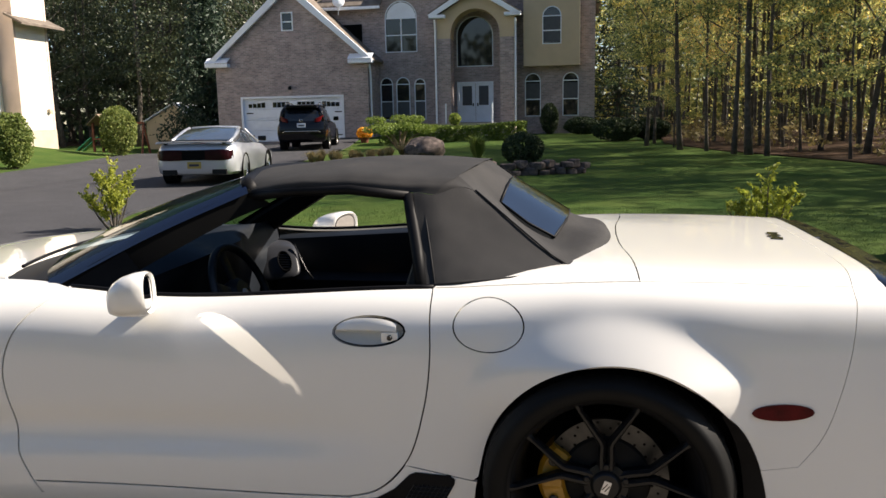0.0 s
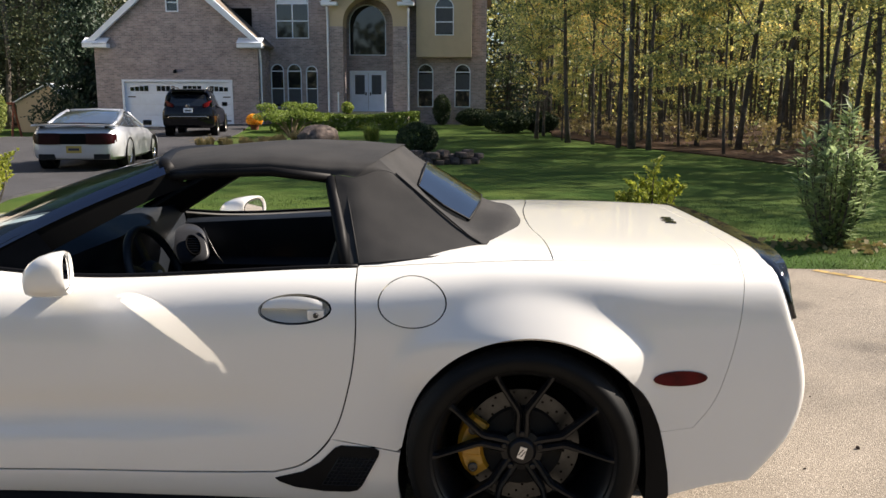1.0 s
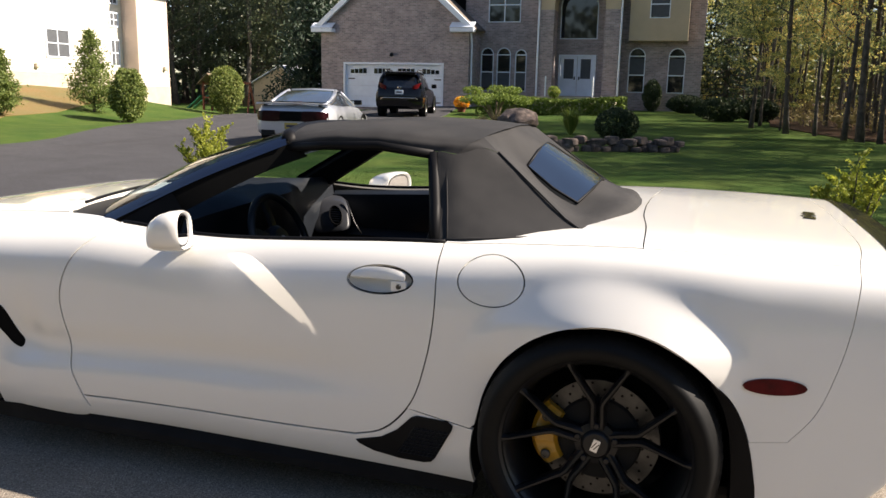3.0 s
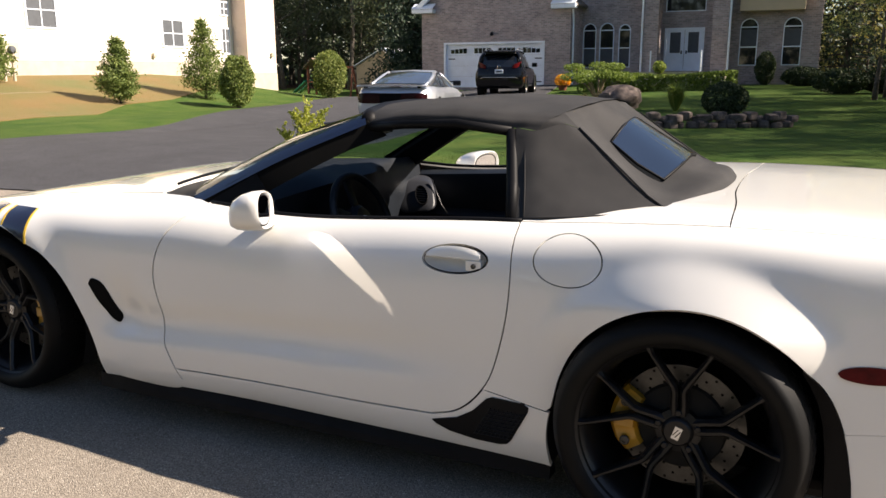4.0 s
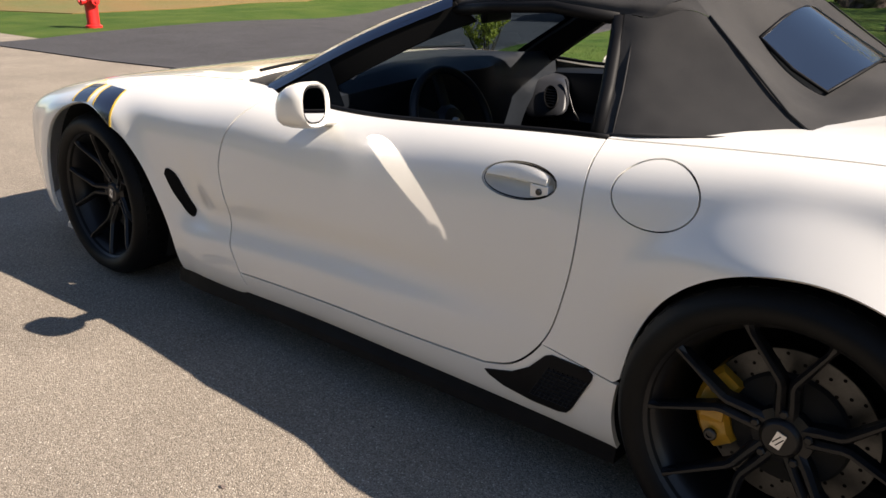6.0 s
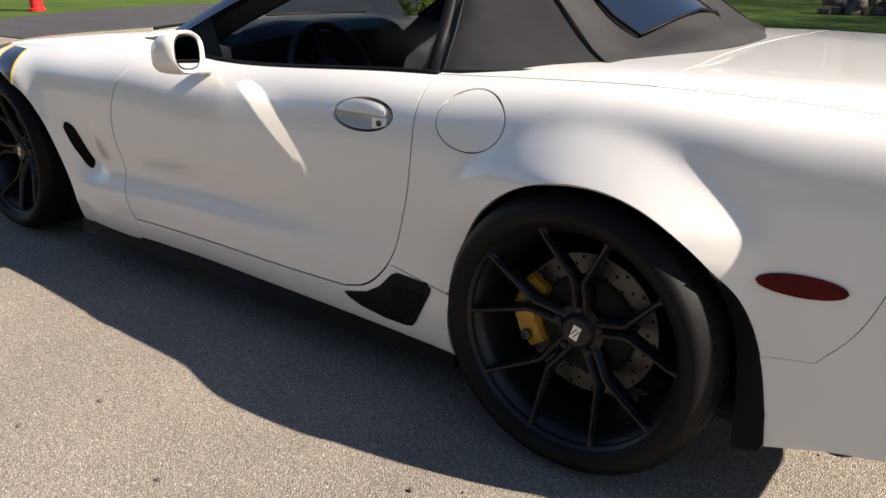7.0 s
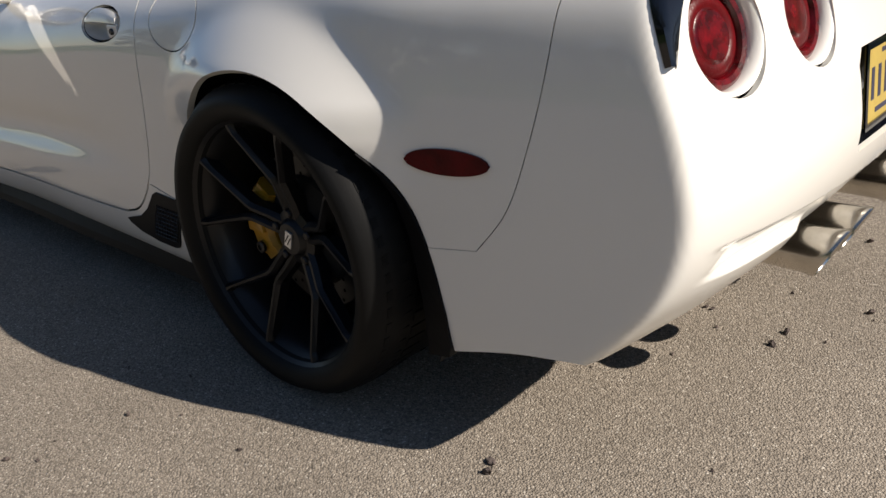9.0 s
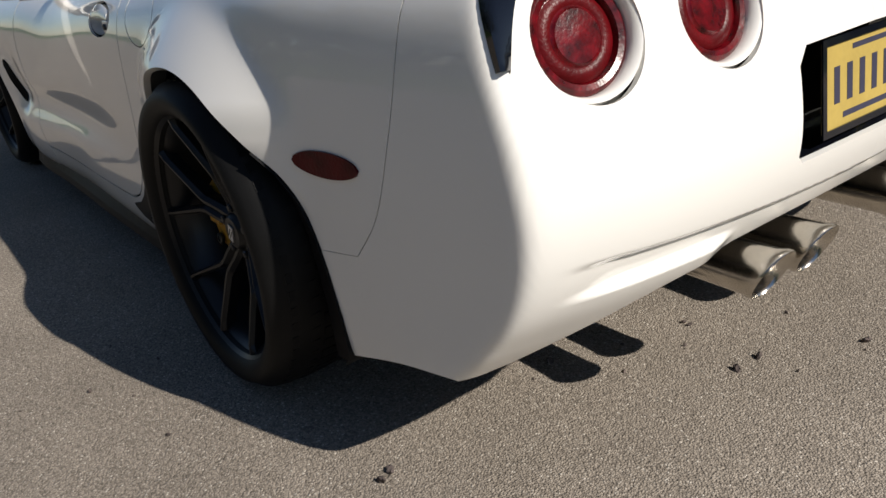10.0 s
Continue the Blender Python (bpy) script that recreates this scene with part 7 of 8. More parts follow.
# rear window
patch([both_y([(-0.345, -0.28, 1.043), (-0.332, -0.14, 1.089), (-0.327, 0, 1.106)]),
       both_y([(-0.252, -0.295, 0.976), (-0.226, -0.15, 1.022), (-0.217, 0, 1.040)]),
       both_y([(-0.165, -0.300, 0.930), (-0.131, -0.15, 0.968), (-0.124, 0, 0.984)])], "rear_window", M_GLASSDARK, soft, "tinted rear window reflecting the sky", sub=6)
bm = bmesh.new()
edge = [(-0.345, -0.285, 1.041), (-0.252, -0.300, 0.974), (-0.165, -0.306, 0.928), (-0.131, -0.15, 0.966), (-0.124, 0, 0.982), (-0.131, 0.15, 0.966), (-0.165, 0.306, 0.928), (-0.252, 0.300, 0.974), (-0.345, 0.285, 1.041), (-0.334, 0.14, 1.088), (-0.329, 0, 1.105), (-0.334, -0.14, 1.088), (-0.345, -0.285, 1.041)]
tube(bm, edge, 0.005, 6)
part("window_rim", bm, M_BLACKTRIM, soft, smooth=True)

# ---- windscreen, pillars, cowl ----
ws_rows = [
    both_y([(-1.745, -0.712, 0.822), (-1.83, -0.60, 0.842), (-1.89, -0.46, 0.856), (-1.97, -0.25, 0.868), (-2.0, 0, 0.872)]),
    both_y([(-1.43, -0.612, 0.984), (-1.50, -0.52, 1.004), (-1.56, -0.40, 1.014), (-1.63, -0.2, 1.025), (-1.65, 0, 1.03)]),
    both_y([(-1.155, -0.494, 1.107), (-1.185, -0.44, 1.124), (-1.21, -0.36, 1.132), (-1.24, -0.2, 1.142), (-1.255, 0, 1.146)]),
]
patch(ws_rows, "windscreen", M_WINDSCREEN, car, "curved windscreen, tinted dark blue for the sky's reflection", sub=8).visible_shadow = False
for sg in (1, -1):
    rows = []
    for xa, ya, za in ((-1.745, -0.712, 0.822), (-1.43, -0.612, 0.984), (-1.155, -0.494, 1.107)):
        rows.append([((xa + a), (ya + b) * sg, za + c) for a, b, c in ((0.012, -0.014, -0.013), (0.001, 0.001, 0.004), (-0.010, 0.014, 0.015))])
    patch(rows, "windscreen_border", M_FRIT, car, "glossy border band of the windscreen, black blued for sky reflection", sub=8)
    bm = bmesh.new()
    rings = []
    P = curve2([(-1.74, -0.705, 0.815), (-1.60, -0.663, 0.895), (-1.43, -0.604, 0.982), (-1.28, -0.540, 1.055), (-1.15, -0.482, 1.105)], 0.03)
    for k, p in enumerate(P):
        s = k / (len(P) - 1)
        wd = 0.15 * (1 - s) + 0.085 * s
        rings.append([(p[0] + a, (p[1] + b) * sg, p[2] + c) for a, b, c in ((-0.004, 0.004, 0.004), (0.006, -0.012, -0.002), (wd * 0.45, -0.008, -0.024), (wd * 0.85, 0.002, -0.048), (wd * 0.7, 0.026, -0.052), (0.0, 0.035, -0.016))])
    loft(bm, rings)
    bmesh.ops.recalc_face_normals(bm, faces=bm.faces)
    part("windscreen_pillar", bm, M_GAP, car, "black windscreen pillar", smooth=True, sharp=50)
    bm = bmesh.new()
    tube(bm, [(x, y * sg, z) for x, y, z in [tuple(q) for q in body_at(belt[::2, 0], belt[::2, 1]) + np.array([0, 0.010, 0.001])]], 0.007, 8)
    part("belt_seal", bm, M_BLACKTRIM, car, smooth=True)
    if sg == -1:
        continue
    bm = bmesh.new()
    vs = [bm.verts.new((x, y * sg, z)) for x, y, z in ((-1.70, -0.716, 0.812), (-1.40, -0.750, 0.802), (-1.36, -0.735, 0.815), (-1.50, -0.664, 0.925))]
    bm.faces.new(vs)
    bmesh.ops.solidify(bm, geom=bm.faces[:], thickness=0.012)
    part("mirror_sail", bm, M_BLACKTRIM, car)
bm = bmesh.new()
tube(bm, both_y([(-1.15, -0.48, 1.10), (-1.19, -0.40, 1.116), (-1.235, -0.2, 1.130), (-1.25, 0, 1.134)]), 0.028, 10)
part("header_rail", bm, M_BLACKTRIM, car, smooth=True)
for y in (-0.26, 0.26):
    box_part("sun_visor", (-1.20, -1.04, y - 0.17, y + 0.17, 1.088, 1.108), M_DASH, car, bevel=0.008, m=None)
bm = bmesh.new()
cf = body_at(cowl_front[:, 0], cowl_front[:, 1])
rows = []
for p in cf:
    s = abs(p[1]) / 0.66
    rows.append((tuple(p - np.array([-0.004, 0, 0.012])), (p[0] + 0.10 + 0.09 * s, p[1] * 1.02, p[2] + 0.002)))
for sg in (1, -1):
    a = [bm.verts.new((q[0][0], q[0][1] * sg, q[0][2])) for q in rows]
    b = [bm.verts.new((q[1][0], q[1][1] * sg, q[1][2])) for q in rows]
    for i in range(len(a) - 1):
        bm.faces.new((a[i], a[i + 1], b[i + 1], b[i]))
bmesh.ops.recalc_face_normals(bm, faces=bm.faces)
part("cowl_grille", bm, M_BLACKTRIM, car, "black cowl below the windscreen")
for y0, y1 in ((-0.60, -0.06), (0.02, 0.55)):
    wp = []
    bm = bmesh.new()
    for s in np.linspace(0, 1, 9):
        y = y0 + (y1 - y0) * s
        x = -1.90 - 0.13 * (1 - (abs(y) / 0.66) ** 2)
        wp.append((x, y, 0.852 + 0.014 * (1 - abs(y))))
    tube(bm, wp, 0.006, 6)
    part("wiper", bm, M_BLACKTRIM, car)
# ---- mirrors ----


def door_mirror(sg):
    """Rounded white housing on a short stalk; the glass looks back and a little inwards."""
    gn = Vector((0.954, 0.298, 0.027) if sg == 1 else (0.90, -0.43, 0.0)).normalized()
    c = Vector((-1.277, -0.925 * sg, 0.852 if sg == 1 else 0.792))
    k0 = 0.88 if sg == 1 else 1.0
    deep = 1.0 if sg == 1 else 1.9
    side_v = Vector((-gn.y, gn.x, 0)).normalized()
    up = gn.cross(side_v) * -1
    if up.z < 0:
        up = -up
    bm = bmesh.new()
    rings = []

    def ov(k, w, hgt, out=0.0):
        rr = []
        for a in np.linspace(0, 2 * math.pi, 40, endpoint=False):
            ca, sa = math.cos(a), math.sin(a)
            ex = 2.0 / 2.7
            y = math.copysign(abs(ca) ** ex, ca) * w * (k0 if sg == 1 else 1.12)
            z = math.copysign(abs(sa) ** ex, sa) * hgt * k0
            rr.append(tuple(c + gn * k + side_v * y + up * (z + 0.10 * y * sg * (-1)) + Vector((0, 0, out))))
        return rr

    for k, w, hgt, dz in ((-0.004, 0.066, 0.056, 0), (0.006, 0.070, 0.060, 0), (0.010, 0.077, 0.066, 0), (0.002, 0.082, 0.071, 0), (-0.025, 0.081, 0.071, -0.002), (-0.055, 0.075, 0.066, -0.006), (-0.080, 0.062, 0.056, -0.012), (-0.098, 0.042, 0.040, -0.019), (-0.106, 0.012, 0.012, -0.024)):
        rings.append(ov(k * deep if k < 0 else k, w, hgt, dz))
    loft(bm, rings, True, True)
    bmesh.ops.recalc_face_normals(bm, faces=bm.faces)
    mir = part("door_mirror", bm, M_PAINT, car, "white rounded door mirror", smooth=True, sharp=60)
    bm = bmesh.new()
    bm.faces.new([bm.verts.new(p) for p in ov(0.0022, 0.063, 0.053)])
    part("mirror_glass", bm, M_MIRROR, mir, "mirror glass")
    bm = bmesh.new()
    plate_r = [ov(0.0015, 0.0665, 0.0565), ov(0.0035, 0.062, 0.052)]
    loft(bm, plate_r, True, False)
    part("mirror_bezel", bm, M_BLACKTRIM, mir)
    bm = bmesh.new()
    rings = []
    for t in np.linspace(0, 1, 7):
        y = (-0.905 + 0.10 * t) * sg
        z = (0.796 if sg == 1 else 0.762) - 0.008 * t
        w = 0.026 + 0.012 * t
        rings.append([(-1.352 + w * math.cos(a), y, z + 0.017 * math.sin(a)) for a in np.linspace(0, 2 * math.pi, 14, endpoint=False)])
    loft(bm, rings)
    part("mirror_foot", bm, M_PAINT, mir, smooth=True, sharp=60)
    return c, gn


MC, MN = door_mirror(1)
door_mirror(-1)
# sunlight thrown from the near mirror's glass on to the door
beam = bpy.data.lights.new("mirror_sunbeam", "AREA")
beam.shape, beam.size, beam.size_y = "ELLIPSE", 0.148, 0.100
beam.energy, beam.spread, beam.color = 0.036, radians(1.0), (1.0, 0.92, 0.80)
d_in = -SUN_TO
d_out = (d_in - 2 * d_in.dot(MN) * MN).normalized()
beam_ob = new("mirror_sunbeam", beam)
beam_ob.matrix_world = look(MC + MN * 0.008, MC + MN * 0.008 + d_out)

# ---- cabin ----
box_part("cabin_floor", (-1.95, -0.42, -0.70, 0.70, 0.331, 0.36), M_DASH, car)
box_part("rear_bulkhead", (-0.50, -0.44, -0.70, 0.70, 0.36, 0.83), M_DASH, car, bevel=0.01)
for sg in (1, -1):
    bm = bmesh.new()
    rings = []
    for x in np.linspace(-1.72, -0.50, 14):
        yb = 0.752 - 0.012 * (x + 1.1) ** 2
        zt = 0.796 + 0.056 * (x + 1.3)
        rings.append([(x, -sg * y, z) for y, z in ((yb, zt - 0.010), (yb - 0.03, zt - 0.004), (yb - 0.065, zt - 0.022), (yb - 0.075, 0.70), (yb - 0.06, 0.60), (yb - 0.11, 0.57), (yb - 0.07, 0.5), (yb - 0.06, 0.36), (yb, 0.36))])
    loft(bm, rings)
    bmesh.ops.recalc_face_normals(bm, faces=bm.faces)
    part("door_trim", bm, M_DASH, car, "black vinyl inner door panel", smooth=True, sharp=40)
bm = bmesh.new()
rings = []
for y in np.linspace(-0.70, 0.70, 29):
    hump = math.exp(-((y + 0.37) / 0.19) ** 2)
    pas = sstep(0.05, 0.35, y)
    e = 0.02 * (1 - (y / 0.7) ** 2)
    q = (abs(y) / 0.7) ** 4
    rings.append([(-1.95 - 2 * e + 0.32 * q, y, 0.80 - 0.03 * q), (-1.85 - e + 0.25 * q, y, 0.850 + e - 0.04 * q), (-1.62 + 0.08 * q, y, 0.858 + e + 0.02 * hump - 0.045 * q), (-1.52 + 0.07 * hump - 0.05 * pas, y, 0.850 + e + 0.028 * hump), (-1.46 + 0.08 * hump - 0.09 * pas, y, 0.822 + e + 0.024 * hump), (-1.47 + 0.03 * hump - 0.07 * pas, y, 0.76), (-1.50 - 0.03 * pas, y, 0.68), (-1.55, y, 0.52), (-1.75, y, 0.45)])
loft(bm, rings)
bmesh.ops.recalc_face_normals(bm, faces=bm.faces)
part("dashboard", bm, M_DASH, car, "black dashboard with a hooded binnacle", smooth=True, sharp=50)
bm = bmesh.new()
rings = []
for y, dx, dz, k in ((0.70, -0.09, 0.004, 1.10), (0.62, -0.055, 0.004, 1.08), (0.555, -0.012, 0.002, 1.04), (0.532, 0.0, 0.0, 1.0), (0.520, 0.004, -0.001, 0.94), (0.515, 0.006, -0.002, 0.86), (0.514, 0.006, -0.002, 0.3)):
    ring = []
    for a in np.linspace(0, 2 * math.pi, 36, endpoint=False):
        u = math.copysign(abs(math.cos(a)) ** 0.45, math.cos(a)) * k
        v = math.copysign(abs(math.sin(a)) ** 0.45, math.sin(a)) * k
        x = -1.475 + dx + 0.086 * u - 0.024 * v * (1 + 0.3 * u)
        z = 0.676 + dz + 0.072 * v + 0.004 * u - 0.006 * u * v
        ring.append((x, y + 0.05 * v + 0.02 * u, z))
    rings.append(ring)
loft(bm, rings)
bmesh.ops.recalc_face_normals(bm, faces=bm.faces)
pod = part("vent_pod", bm, mat("grey_dash_trim", (0.028, 0.030, 0.036), 0.42, 0, 0.1, 8, 300, 0.1, spec=0.4), car, "rounded grey dash end pod with an oval air vent", smooth=True, sharp=60)
# Added tube stands for the bright line along the lit door edge.
bm = bmesh.new()
tube(bm, [(-1.415, 0.575, 0.752), (-1.378, 0.55, 0.690), (-1.345, 0.53, 0.640), (-1.315, 0.53, 0.60)], 0.0035, 6)
part("door_edge_glint", bm, M_DISC, car, "thin tube standing for the sunlit door edge", smooth=True)
mv = pose(-1.440, 0.508, 0.684, -32, 0, 0)
bm = bmesh.new()
lathe(bm, [(0.030, 0.012), (0.036, 0.0), (0.034, -0.005), (0.030, -0.004), (0.028, 0.008), (0.0, 0.010)], 28, "y")
for v in bm.verts:
    v.co.z *= 1.45
    v.co.x -= 0.35 * v.co.z
bmesh.ops.transform(bm, matrix=mv, verts=bm.verts)
vent_ring = part("air_vent", bm, M_BLACKTRIM, pod, smooth=True, sharp=40)
for k in range(6):
    z = -0.030 + 0.012 * k
    w = 0.028 * math.sqrt(max(0.05, 1 - (z / 0.042) ** 2))
    box_part("vent_slat", (-w - 0.35 * z, w - 0.35 * z, -0.003, 0.004, z - 0.0018, z + 0.0018), M_DISC, vent_ring, m=mv)
# steering wheel
mw = pose(-1.245, -0.37, 0.725, 0, 68, 0)
bm = bmesh.new()
tube(bm, [(0.178 * math.cos(a), 0.178 * math.sin(a), 0) for a in np.linspace(0, 2 * math.pi, 49)], 0.0145, 8, False)
bmesh.ops.transform(bm, matrix=mw, verts=bm.verts)
sw_ = part("steering_wheel", bm, M_DASH, car, "black leather steering wheel", smooth=True)
bm = bmesh.new()
for a in (0, 180, 245, 295):
    box(bm, 0.04, 0.172, -0.017, 0.017, -0.022, -0.006, 0.004, pose(0, 0, 0, 0, 0, a))
lathe(bm, [(0.0, 0.012), (0.05, 0.008), (0.068, -0.01), (0.06, -0.04), (0.035, -0.2), (0.0, -0.2)], 24, "z")
bmesh.ops.transform(bm, matrix=mw, verts=bm.verts)
part("wheel_boss", bm, M_DASH, sw_, smooth=True, sharp=40)
bm = bmesh.new()
lathe(bm, [(0.0, 0.016), (0.018, 0.014), (0.02, 0.009)], 20, "z")
bmesh.ops.transform(bm, matrix=mw, verts=bm.verts)
part("boss_badge", bm, M_SILVER, sw_, smooth=True)
for y in (-0.37, 0.37):
    st = new("seat")
    st.parent = car
    tagged(st, "black leather sports seat with tan inserts")
    for nm, dims, mm in (("seat_cushion", (-1.18, -0.66, y - 0.24, y + 0.24, 0.361, 0.50), None), ("backrest", (-0.06, 0.09, y - 0.24, y + 0.24, 0.0, 0.50), pose(-0.67, 0, 0.44, 0, 18, 0))):
        box_part(nm, dims, M_DASH, st, "", 0.05, mm)
    box_part("seat_insert", (-1.15, -0.70, y - 0.14, y + 0.14, 0.48, 0.515), M_TAN, st, "tan leather insert", 0.015)
    box_part("head_rest", (-0.04, 0.05, y - 0.13, y + 0.13, 0.46, 0.56), M_DASH, st, "", 0.03, pose(-0.66, 0, 0.44, 0, 18, 0))
box_part("centre_console", (-1.55, -0.50, -0.12, 0.12, 0.361, 0.60), M_DASH, car, bevel=0.03)
box_part("console_lid", (-0.95, -0.62, -0.10, 0.10, 0.601, 0.64), M_TAN, car, "tan leather console lid", 0.015)
bm = bmesh.new()
box(bm, -0.012, 0.012, -0.11, 0.11, -0.028, 0.028, 0.01, pose(-1.36, 0.0, 1.045, 0, 0, 12))
tube(bm, [(-1.37, 0.0, 1.06), (-1.40, 0, 1.105)], 0.01, 6)
part("inside_mirror", bm, M_BLACKTRIM, car)

# ---- parked cars on the driveway ----


def car_shell(bm, stations):
    """Loft of cross sections: (y, half width, bottom, mid, belt, belt half width, crown)."""
    rings = []
    for y, hw, z0, zm, zb, hb, cr in stations:
        half = [(0.0, z0), (hw * 0.86, z0), (hw * 0.97, z0 + 0.07), (hw, zm), (hw * 0.985, (zm + zb) / 2), (hb, zb - 0.02), (hb - 0.07, zb + 0.01), (hb * 0.5, zb + cr * 0.8), (0.0, zb + cr)]
        rings.append([(x, y, z) for x, z in half] + [(-x, y, z) for x, z in reversed(half[1:-1])])
    loft(bm, rings)
    bmesh.ops.recalc_face_normals(bm, faces=bm.faces)


def glasshouse(bm, stations):
    """Loft of the cabin: (y, base half width, base z, top half width, top z)."""
    rings = []
    for y, hb, zb, ht, zt in stations:
        half = [(hb, zb), (hb * 0.55 + ht * 0.45, zb * 0.45 + zt * 0.55), (ht, zt - 0.03), (ht - 0.06, zt), (0.0, zt + 0.015)]
        rings.append([(x, y, z) for x, z in half] + [(-x, y, z) for x, z in reversed(half[:-1])])
    loft(bm, rings)
    bmesh.ops.recalc_face_normals(bm, faces=bm.faces)


def road_wheel(parent, x, y, r, w, rim_mat):
    sg = 1 if x > 0 else -1
    bm = bmesh.new()
    lathe(bm, [(r * 0.66, x - sg * 0.0), (r * 0.72, x + sg * 0.012), (r * 0.95, x + sg * 0.008), (r, x - sg * 0.03), (r, x - sg * w), (r * 0.7, x - sg * w)], 32, "x", (0, y, r))
    wh = part("wheel", bm, M_TYRE, parent, smooth=True, sharp=40)
    bm = bmesh.new()
    lathe(bm, [(r * 0.66, x + sg * 0.004), (r * 0.62, x - sg * 0.02), (r * 0.6, x - sg * 0.05)], 32, "x", (0, y, r))
    lathe(bm, [(r * 0.16, x - sg * 0.012), (0.0, x - sg * 0.008)], 16, "x", (0, y, r))
    for k in range(5):
        m = pose(x - sg * 0.02, y, r) @ Matrix.Rotation(radians(72 * k + 20), 4, "X")
        box(bm, -0.012, 0.012, -0.04, 0.04, 0.02, r * 0.62, m=m)
    part("rim", bm, rim_mat, wh, "bright alloy rim")
    bm = bmesh.new()
    lathe(bm, [(0.0, x - sg * 0.055), (r * 0.62, x - sg * 0.055)], 24, "x", (0, y, r))
    part("brake_shade", bm, M_LINER, wh)
    return wh


# silver coupe: origin under its tail, nose towards +y
c = thing("silver_coupe", (-8.83, 13.71, height(-8.83, 14.9) + 0.045), "silver two-door coupe with a high rear wing, parked on the driveway", "car", rz=11)
bm = bmesh.new()
car_shell(bm, [(0.0, 0.70, 0.32, 0.46, 0.70, 0.60, 0.03), (0.03, 0.78, 0.26, 0.48, 0.80, 0.69, 0.03), (0.10, 0.85, 0.23, 0.52, 0.875, 0.76, 0.03), (0.30, 0.915, 0.22, 0.55, 0.925, 0.81, 0.03), (0.95, 0.94, 0.20, 0.56, 0.93, 0.83, 0.03), (1.7, 0.93, 0.18, 0.55, 0.90, 0.82, 0.03), (2.7, 0.92, 0.18, 0.54, 0.88, 0.82, 0.05), (3.5, 0.93, 0.20, 0.52, 0.83, 0.80, 0.06), (4.3, 0.88, 0.22, 0.48, 0.70, 0.72, 0.05), (4.85, 0.66, 0.25, 0.40, 0.54, 0.5, 0.03)])
body = part("body", bm, M_SILVERCAR, c, smooth=True, sharp=40)
bm = bmesh.new()
glasshouse(bm, [(0.44, 0.70, 0.935, 0.66, 0.955), (0.95, 0.75, 0.93, 0.635, 1.11), (1.5, 0.79, 0.91, 0.605, 1.245), (1.85, 0.80, 0.90, 0.59, 1.295), (2.25, 0.80, 0.90, 0.57, 1.275), (2.5, 0.79, 0.90, 0.55, 1.21), (3.1, 0.76, 0.88, 0.62, 0.905)])
# Blue-grey base colour stands for the sky's reflection in the hatch.
part("window_glass", bm, mat("sky_toned_glass", (0.045, 0.055, 0.07), 0.07, 0, 0.1, 2, 10, 0, coat=1.0, spec=0.9), c, "dark cabin glass, its blue-grey put in for the sky's reflection", smooth=True, sharp=40)
bm = bmesh.new()
rings = []
for y, w, z in ((1.72, 0.56, 1.278), (1.85, 0.60, 1.305), (2.12, 0.60, 1.312), (2.36, 0.58, 1.268)):
    rings.append([(-w, y, z - 0.05), (-w + 0.05, y, z), (0, y, z + 0.02), (w - 0.05, y, z), (w, y, z - 0.05), (0, y, z - 0.02)])
loft(bm, rings)
part("roof", bm, M_SILVERCAR, c, smooth=True, sharp=60)
for sg in (1, -1):
    bm = bmesh.new()
    tube(bm, [(sg * 0.69, 0.46, 0.950), (sg * 0.69, 0.95, 1.045), (sg * 0.655, 1.45, 1.17), (sg * 0.60, 1.80, 1.27)], [0.03, 0.04, 0.055, 0.04], 8)
    part("rear_pillar", bm, M_SILVERCAR, c, smooth=True)
    bm = bmesh.new()
    tube(bm, [(sg * 0.77, 3.1, 0.90), (sg * 0.58, 2.4, 1.24)], 0.03, 8)
    part("windscreen_pillar", bm, M_SILVERCAR, c, smooth=True)
    box_part("door_mirror", (sg * 0.98 - 0.1, sg * 0.98 + 0.1, 2.62, 2.74, 0.92, 1.05), M_BLACKCAR, c, bevel=0.03)
    bm = bmesh.new()
    rings = []
    for x, y, g in ((0.26, -0.022, 0.0), (0.34, -0.024, 0.006), (0.55, -0.022, 0.008), (0.68, -0.012, 0.006), (0.76, 0.02, -0.004), (0.82, 0.07, -0.02), (0.86, 0.14, -0.045)):
        rings.append([(sg * x, y, 0.565 - g), (sg * x, y - 0.006, 0.68), (sg * x, y + 0.008, 0.795 + g), (sg * x * 0.97, y + 0.08, 0.785), (sg * x * 0.97, y + 0.08, 0.575)])
    loft(bm, rings)
    bmesh.ops.recalc_face_normals(bm, faces=bm.faces)
    part("tail_lamp", bm, M_SMOKED, c, "wide smoked dark red wrap-around tail lamp", smooth=True, sharp=40)
    box_part("exhaust_cutout", (sg * 0.56 - 0.17, sg * 0.56 + 0.17, -0.005, 0.2, 0.24, 0.36), M_LINER, c, bevel=0.02)
    box_part("wing_post", (sg * 0.66 - 0.03, sg * 0.66 + 0.03, 0.10, 0.24, 0.91, 0.98), M_BLACKCAR, c)
    for y, r in ((0.98, 0.325), (3.55, 0.325)):
        road_wheel(c, sg * 0.915, y, r, 0.24, M_CHROME)
        bm = bmesh.new()
        lathe(bm, [(r * 1.14, sg * 0.945), (r * 1.02, sg * 0.948), (r * 1.02, sg * 0.80)], 32, "x", (0, y, r))
        part("wheel_arch", bm, M_LINER, c)
box_part("lamp_panel", (-0.27, 0.27, -0.018, 0.1, 0.565, 0.795), M_GAP, c, bevel=0.01)
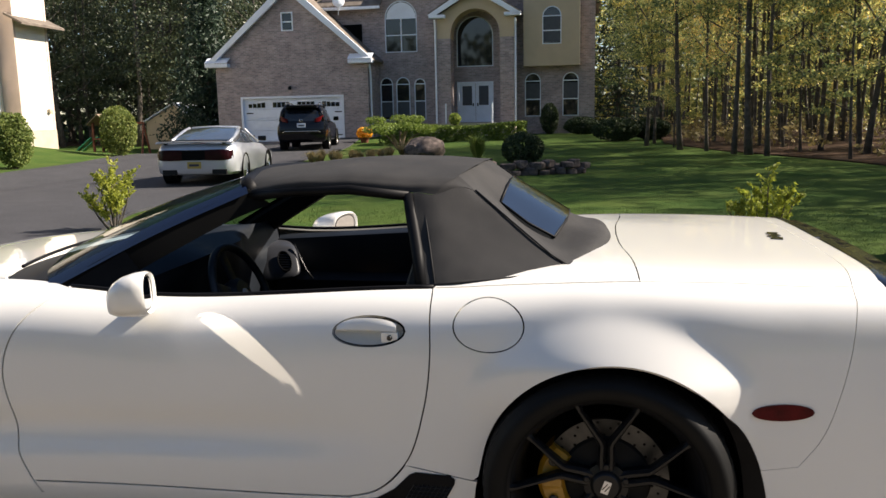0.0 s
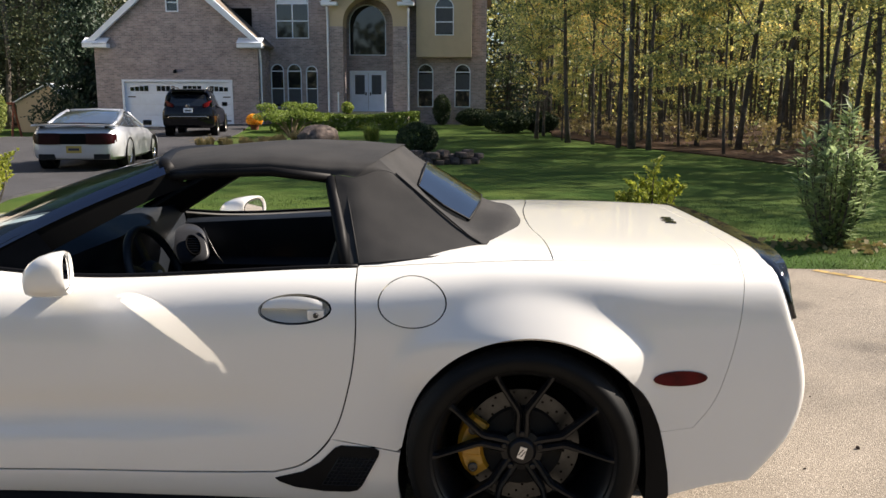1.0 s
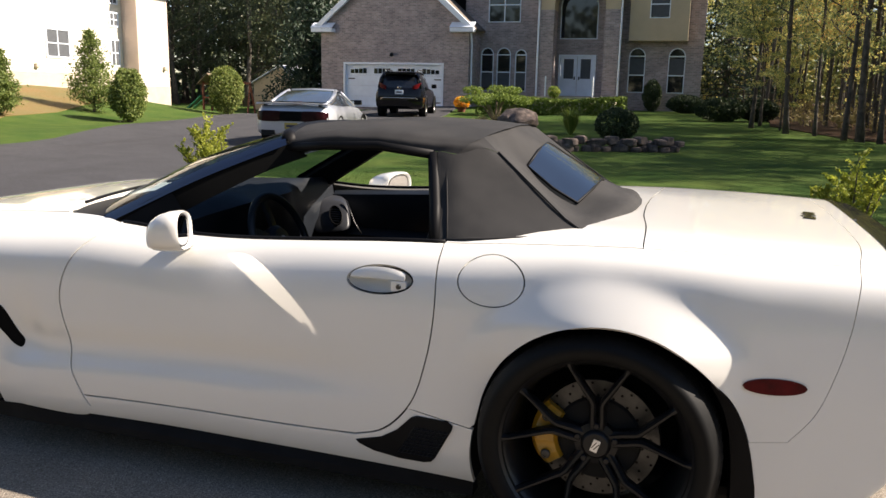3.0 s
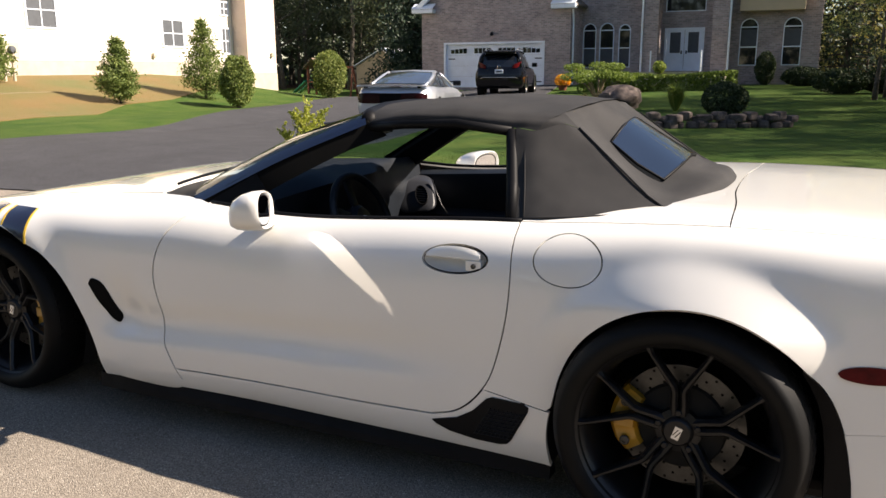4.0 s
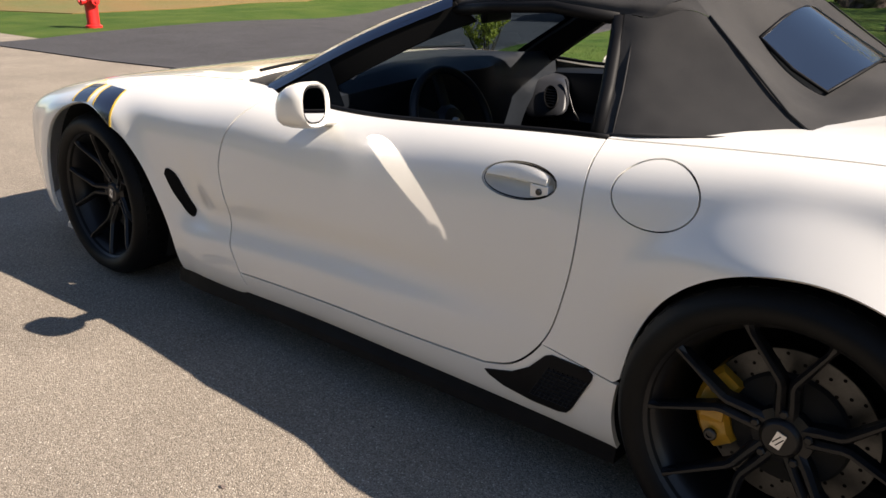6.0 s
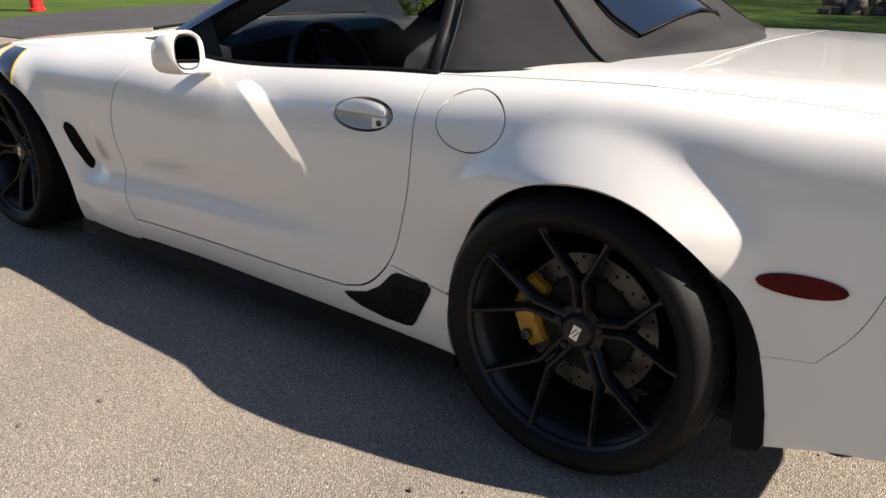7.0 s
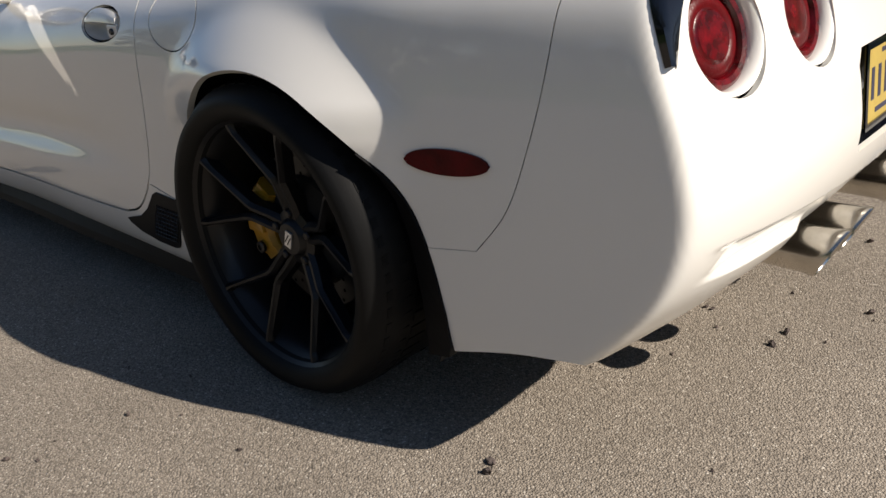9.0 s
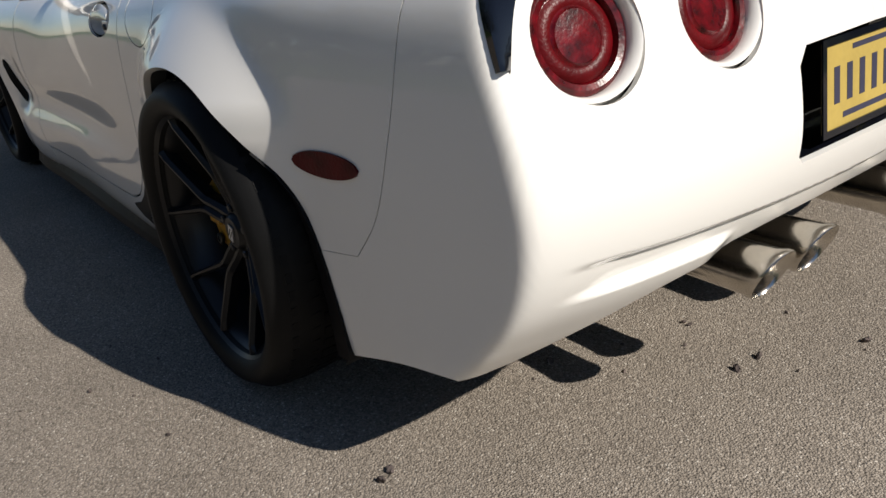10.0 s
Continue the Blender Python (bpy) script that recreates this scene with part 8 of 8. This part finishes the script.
bm = bmesh.new()
rings = []
for x in np.linspace(-0.86, 0.86, 13):
    e = 0.03 * (abs(x) / 0.86) ** 4
    rings.append([(x, 0.02 + e, 0.985 - e), (x, 0.12, 1.01 - e), (x, 0.30, 1.00 - e), (x, 0.30, 0.97 - e), (x, 0.06, 0.96 - e)])
loft(bm, rings)
bmesh.ops.recalc_face_normals(bm, faces=bm.faces)
part("rear_wing", bm, M_SILVERCAR, c, "high rear wing with a dark top")
box_part("wing_top", (-0.78, 0.78, 0.06, 0.27, 1.008, 1.018), M_BLACKCAR, c)
box_part("brake_light", (-0.14, 0.14, 0.34, 0.42, 0.97, 1.02), M_RED, c, "red high brake light", 0.01)
pl_ = box_part("number_plate", (-0.155, 0.155, -0.02, 0.03, 0.38, 0.53), M_PLATE, c, "yellow number plate with a dark bar", 0.004)
box_part("plate_bar", (-0.11, 0.11, -0.024, -0.021, 0.43, 0.48), M_INK, pl_)
# black sport utility car
c = thing("black_suv", (-10.53, 25.2, height(-10.53, 26.0) + 0.045), "black sport utility car with red tail lamps, parked at the garage", "car", rz=12)
bm = bmesh.new()
car_shell(bm, [(0.0, 0.84, 0.40, 0.62, 0.98, 0.74, 0.02), (0.06, 0.90, 0.34, 0.64, 1.06, 0.80, 0.02), (0.35, 0.92, 0.28, 0.66, 1.08, 0.84, 0.02), (1.2, 0.92, 0.27, 0.66, 1.06, 0.85, 0.02), (2.6, 0.91, 0.27, 0.64, 1.03, 0.85, 0.03), (3.6, 0.92, 0.28, 0.64, 1.02, 0.84, 0.05), (4.4, 0.84, 0.30, 0.60, 0.92, 0.74, 0.05), (4.7, 0.66, 0.34, 0.55, 0.80, 0.55, 0.03)])
part("body", bm, M_BLACKCAR, c, smooth=True, sharp=40)
bm = bmesh.new()
glasshouse(bm, [(0.06, 0.74, 1.07, 0.60, 1.10), (0.22, 0.80, 1.08, 0.61, 1.40), (0.42, 0.82, 1.08, 0.60, 1.58), (1.4, 0.83, 1.06, 0.62, 1.66), (2.3, 0.83, 1.05, 0.60, 1.64), (2.7, 0.82, 1.04, 0.58, 1.54), (3.5, 0.80, 1.03, 0.66, 1.06)])
part("window_glass", bm, M_PANE, c, "dark privacy glass", smooth=True, sharp=40)
bm = bmesh.new()
rings = []
for y, w, z in ((0.12, 0.60, 1.60), (0.4, 0.63, 1.635), (1.4, 0.65, 1.69), (2.3, 0.63, 1.665), (2.6, 0.60, 1.59)):
    rings.append([(-w, y, z - 0.05), (-w + 0.06, y, z), (0, y, z + 0.02), (w - 0.06, y, z), (w, y, z - 0.05), (0, y, z - 0.02)])
loft(bm, rings)
part("roof", bm, M_BLACKCAR, c, smooth=True, sharp=60)
for sg in (1, -1):
    bm = bmesh.new()
    tube(bm, [(sg * 0.78, 0.12, 1.06), (sg * 0.71, 0.24, 1.40), (sg * 0.63, 0.42, 1.61)], [0.06, 0.07, 0.05], 8)
    part("rear_pillar", bm, M_BLACKCAR, c, smooth=True)
    bm = bmesh.new()
    tube(bm, [(sg * 0.60, 0.45, 1.67), (sg * 0.62, 0.6, 1.74), (sg * 0.62, 2.0, 1.74), (sg * 0.60, 2.2, 1.69)], 0.022, 8)
    part("roof_rail", bm, M_CHROME, c, "bright roof rail", smooth=True)
    bm = bmesh.new()
    rings = []
    for t in np.linspace(0, 1, 6):
        rings.append([(sg * (0.50 + 0.30 * t), -0.02 + 0.16 * t * t, z) for z in (1.07 - 0.05 * (1 - t), 1.14 + 0.13 * t)] + [(sg * (0.50 + 0.30 * t), 0.08 + 0.2 * t * t, z) for z in (1.14 + 0.13 * t, 1.07)])
    loft(bm, rings)
    bmesh.ops.recalc_face_normals(bm, faces=bm.faces)
    part("tail_lamp", bm, M_REDDARK, c, "red wrap-around tail lamp")
    box_part("door_mirror", (sg * 0.99 - 0.1, sg * 0.99 + 0.1, 2.75, 2.9, 1.08, 1.24), M_BLACKCAR, c, bevel=0.03)
    for y, r in ((0.95, 0.37), (3.75, 0.37)):
        road_wheel(c, sg * 0.90, y, r, 0.24, M_CHROME)
        bm = bmesh.new()
        lathe(bm, [(r * 1.16, sg * 0.925), (r * 1.02, sg * 0.928), (r * 1.02, sg * 0.78)], 32, "x", (0, y, r))
        part("wheel_arch", bm, M_LINER, c)
bm = bmesh.new()
tube(bm, [(-0.80, 0.06, 0.60), (-0.6, -0.03, 0.70), (0.6, -0.03, 0.70), (0.80, 0.06, 0.60)], 0.018, 8)
part("bumper_trim", bm, M_CHROME, c, "bright bumper strip", smooth=True)
pl_ = box_part("number_plate", (-0.155, 0.155, -0.03, -0.01, 0.84, 0.99), M_WHITE, c, "pale number plate with a bar", 0.004)
box_part("plate_bar", (-0.11, 0.11, -0.034, -0.031, 0.88, 0.94), M_BLIND, pl_)
bm = bmesh.new()
lathe(bm, [(0.06, -0.012), (0.045, -0.02), (0.04, -0.012)], 20, "y", (0, -0.004, 1.08))
part("tailgate_badge", bm, M_CHROME, c)
box_part("rear_spoiler", (-0.58, 0.58, 0.04, 0.3, 1.615, 1.65), M_BLACKCAR, c, bevel=0.012)
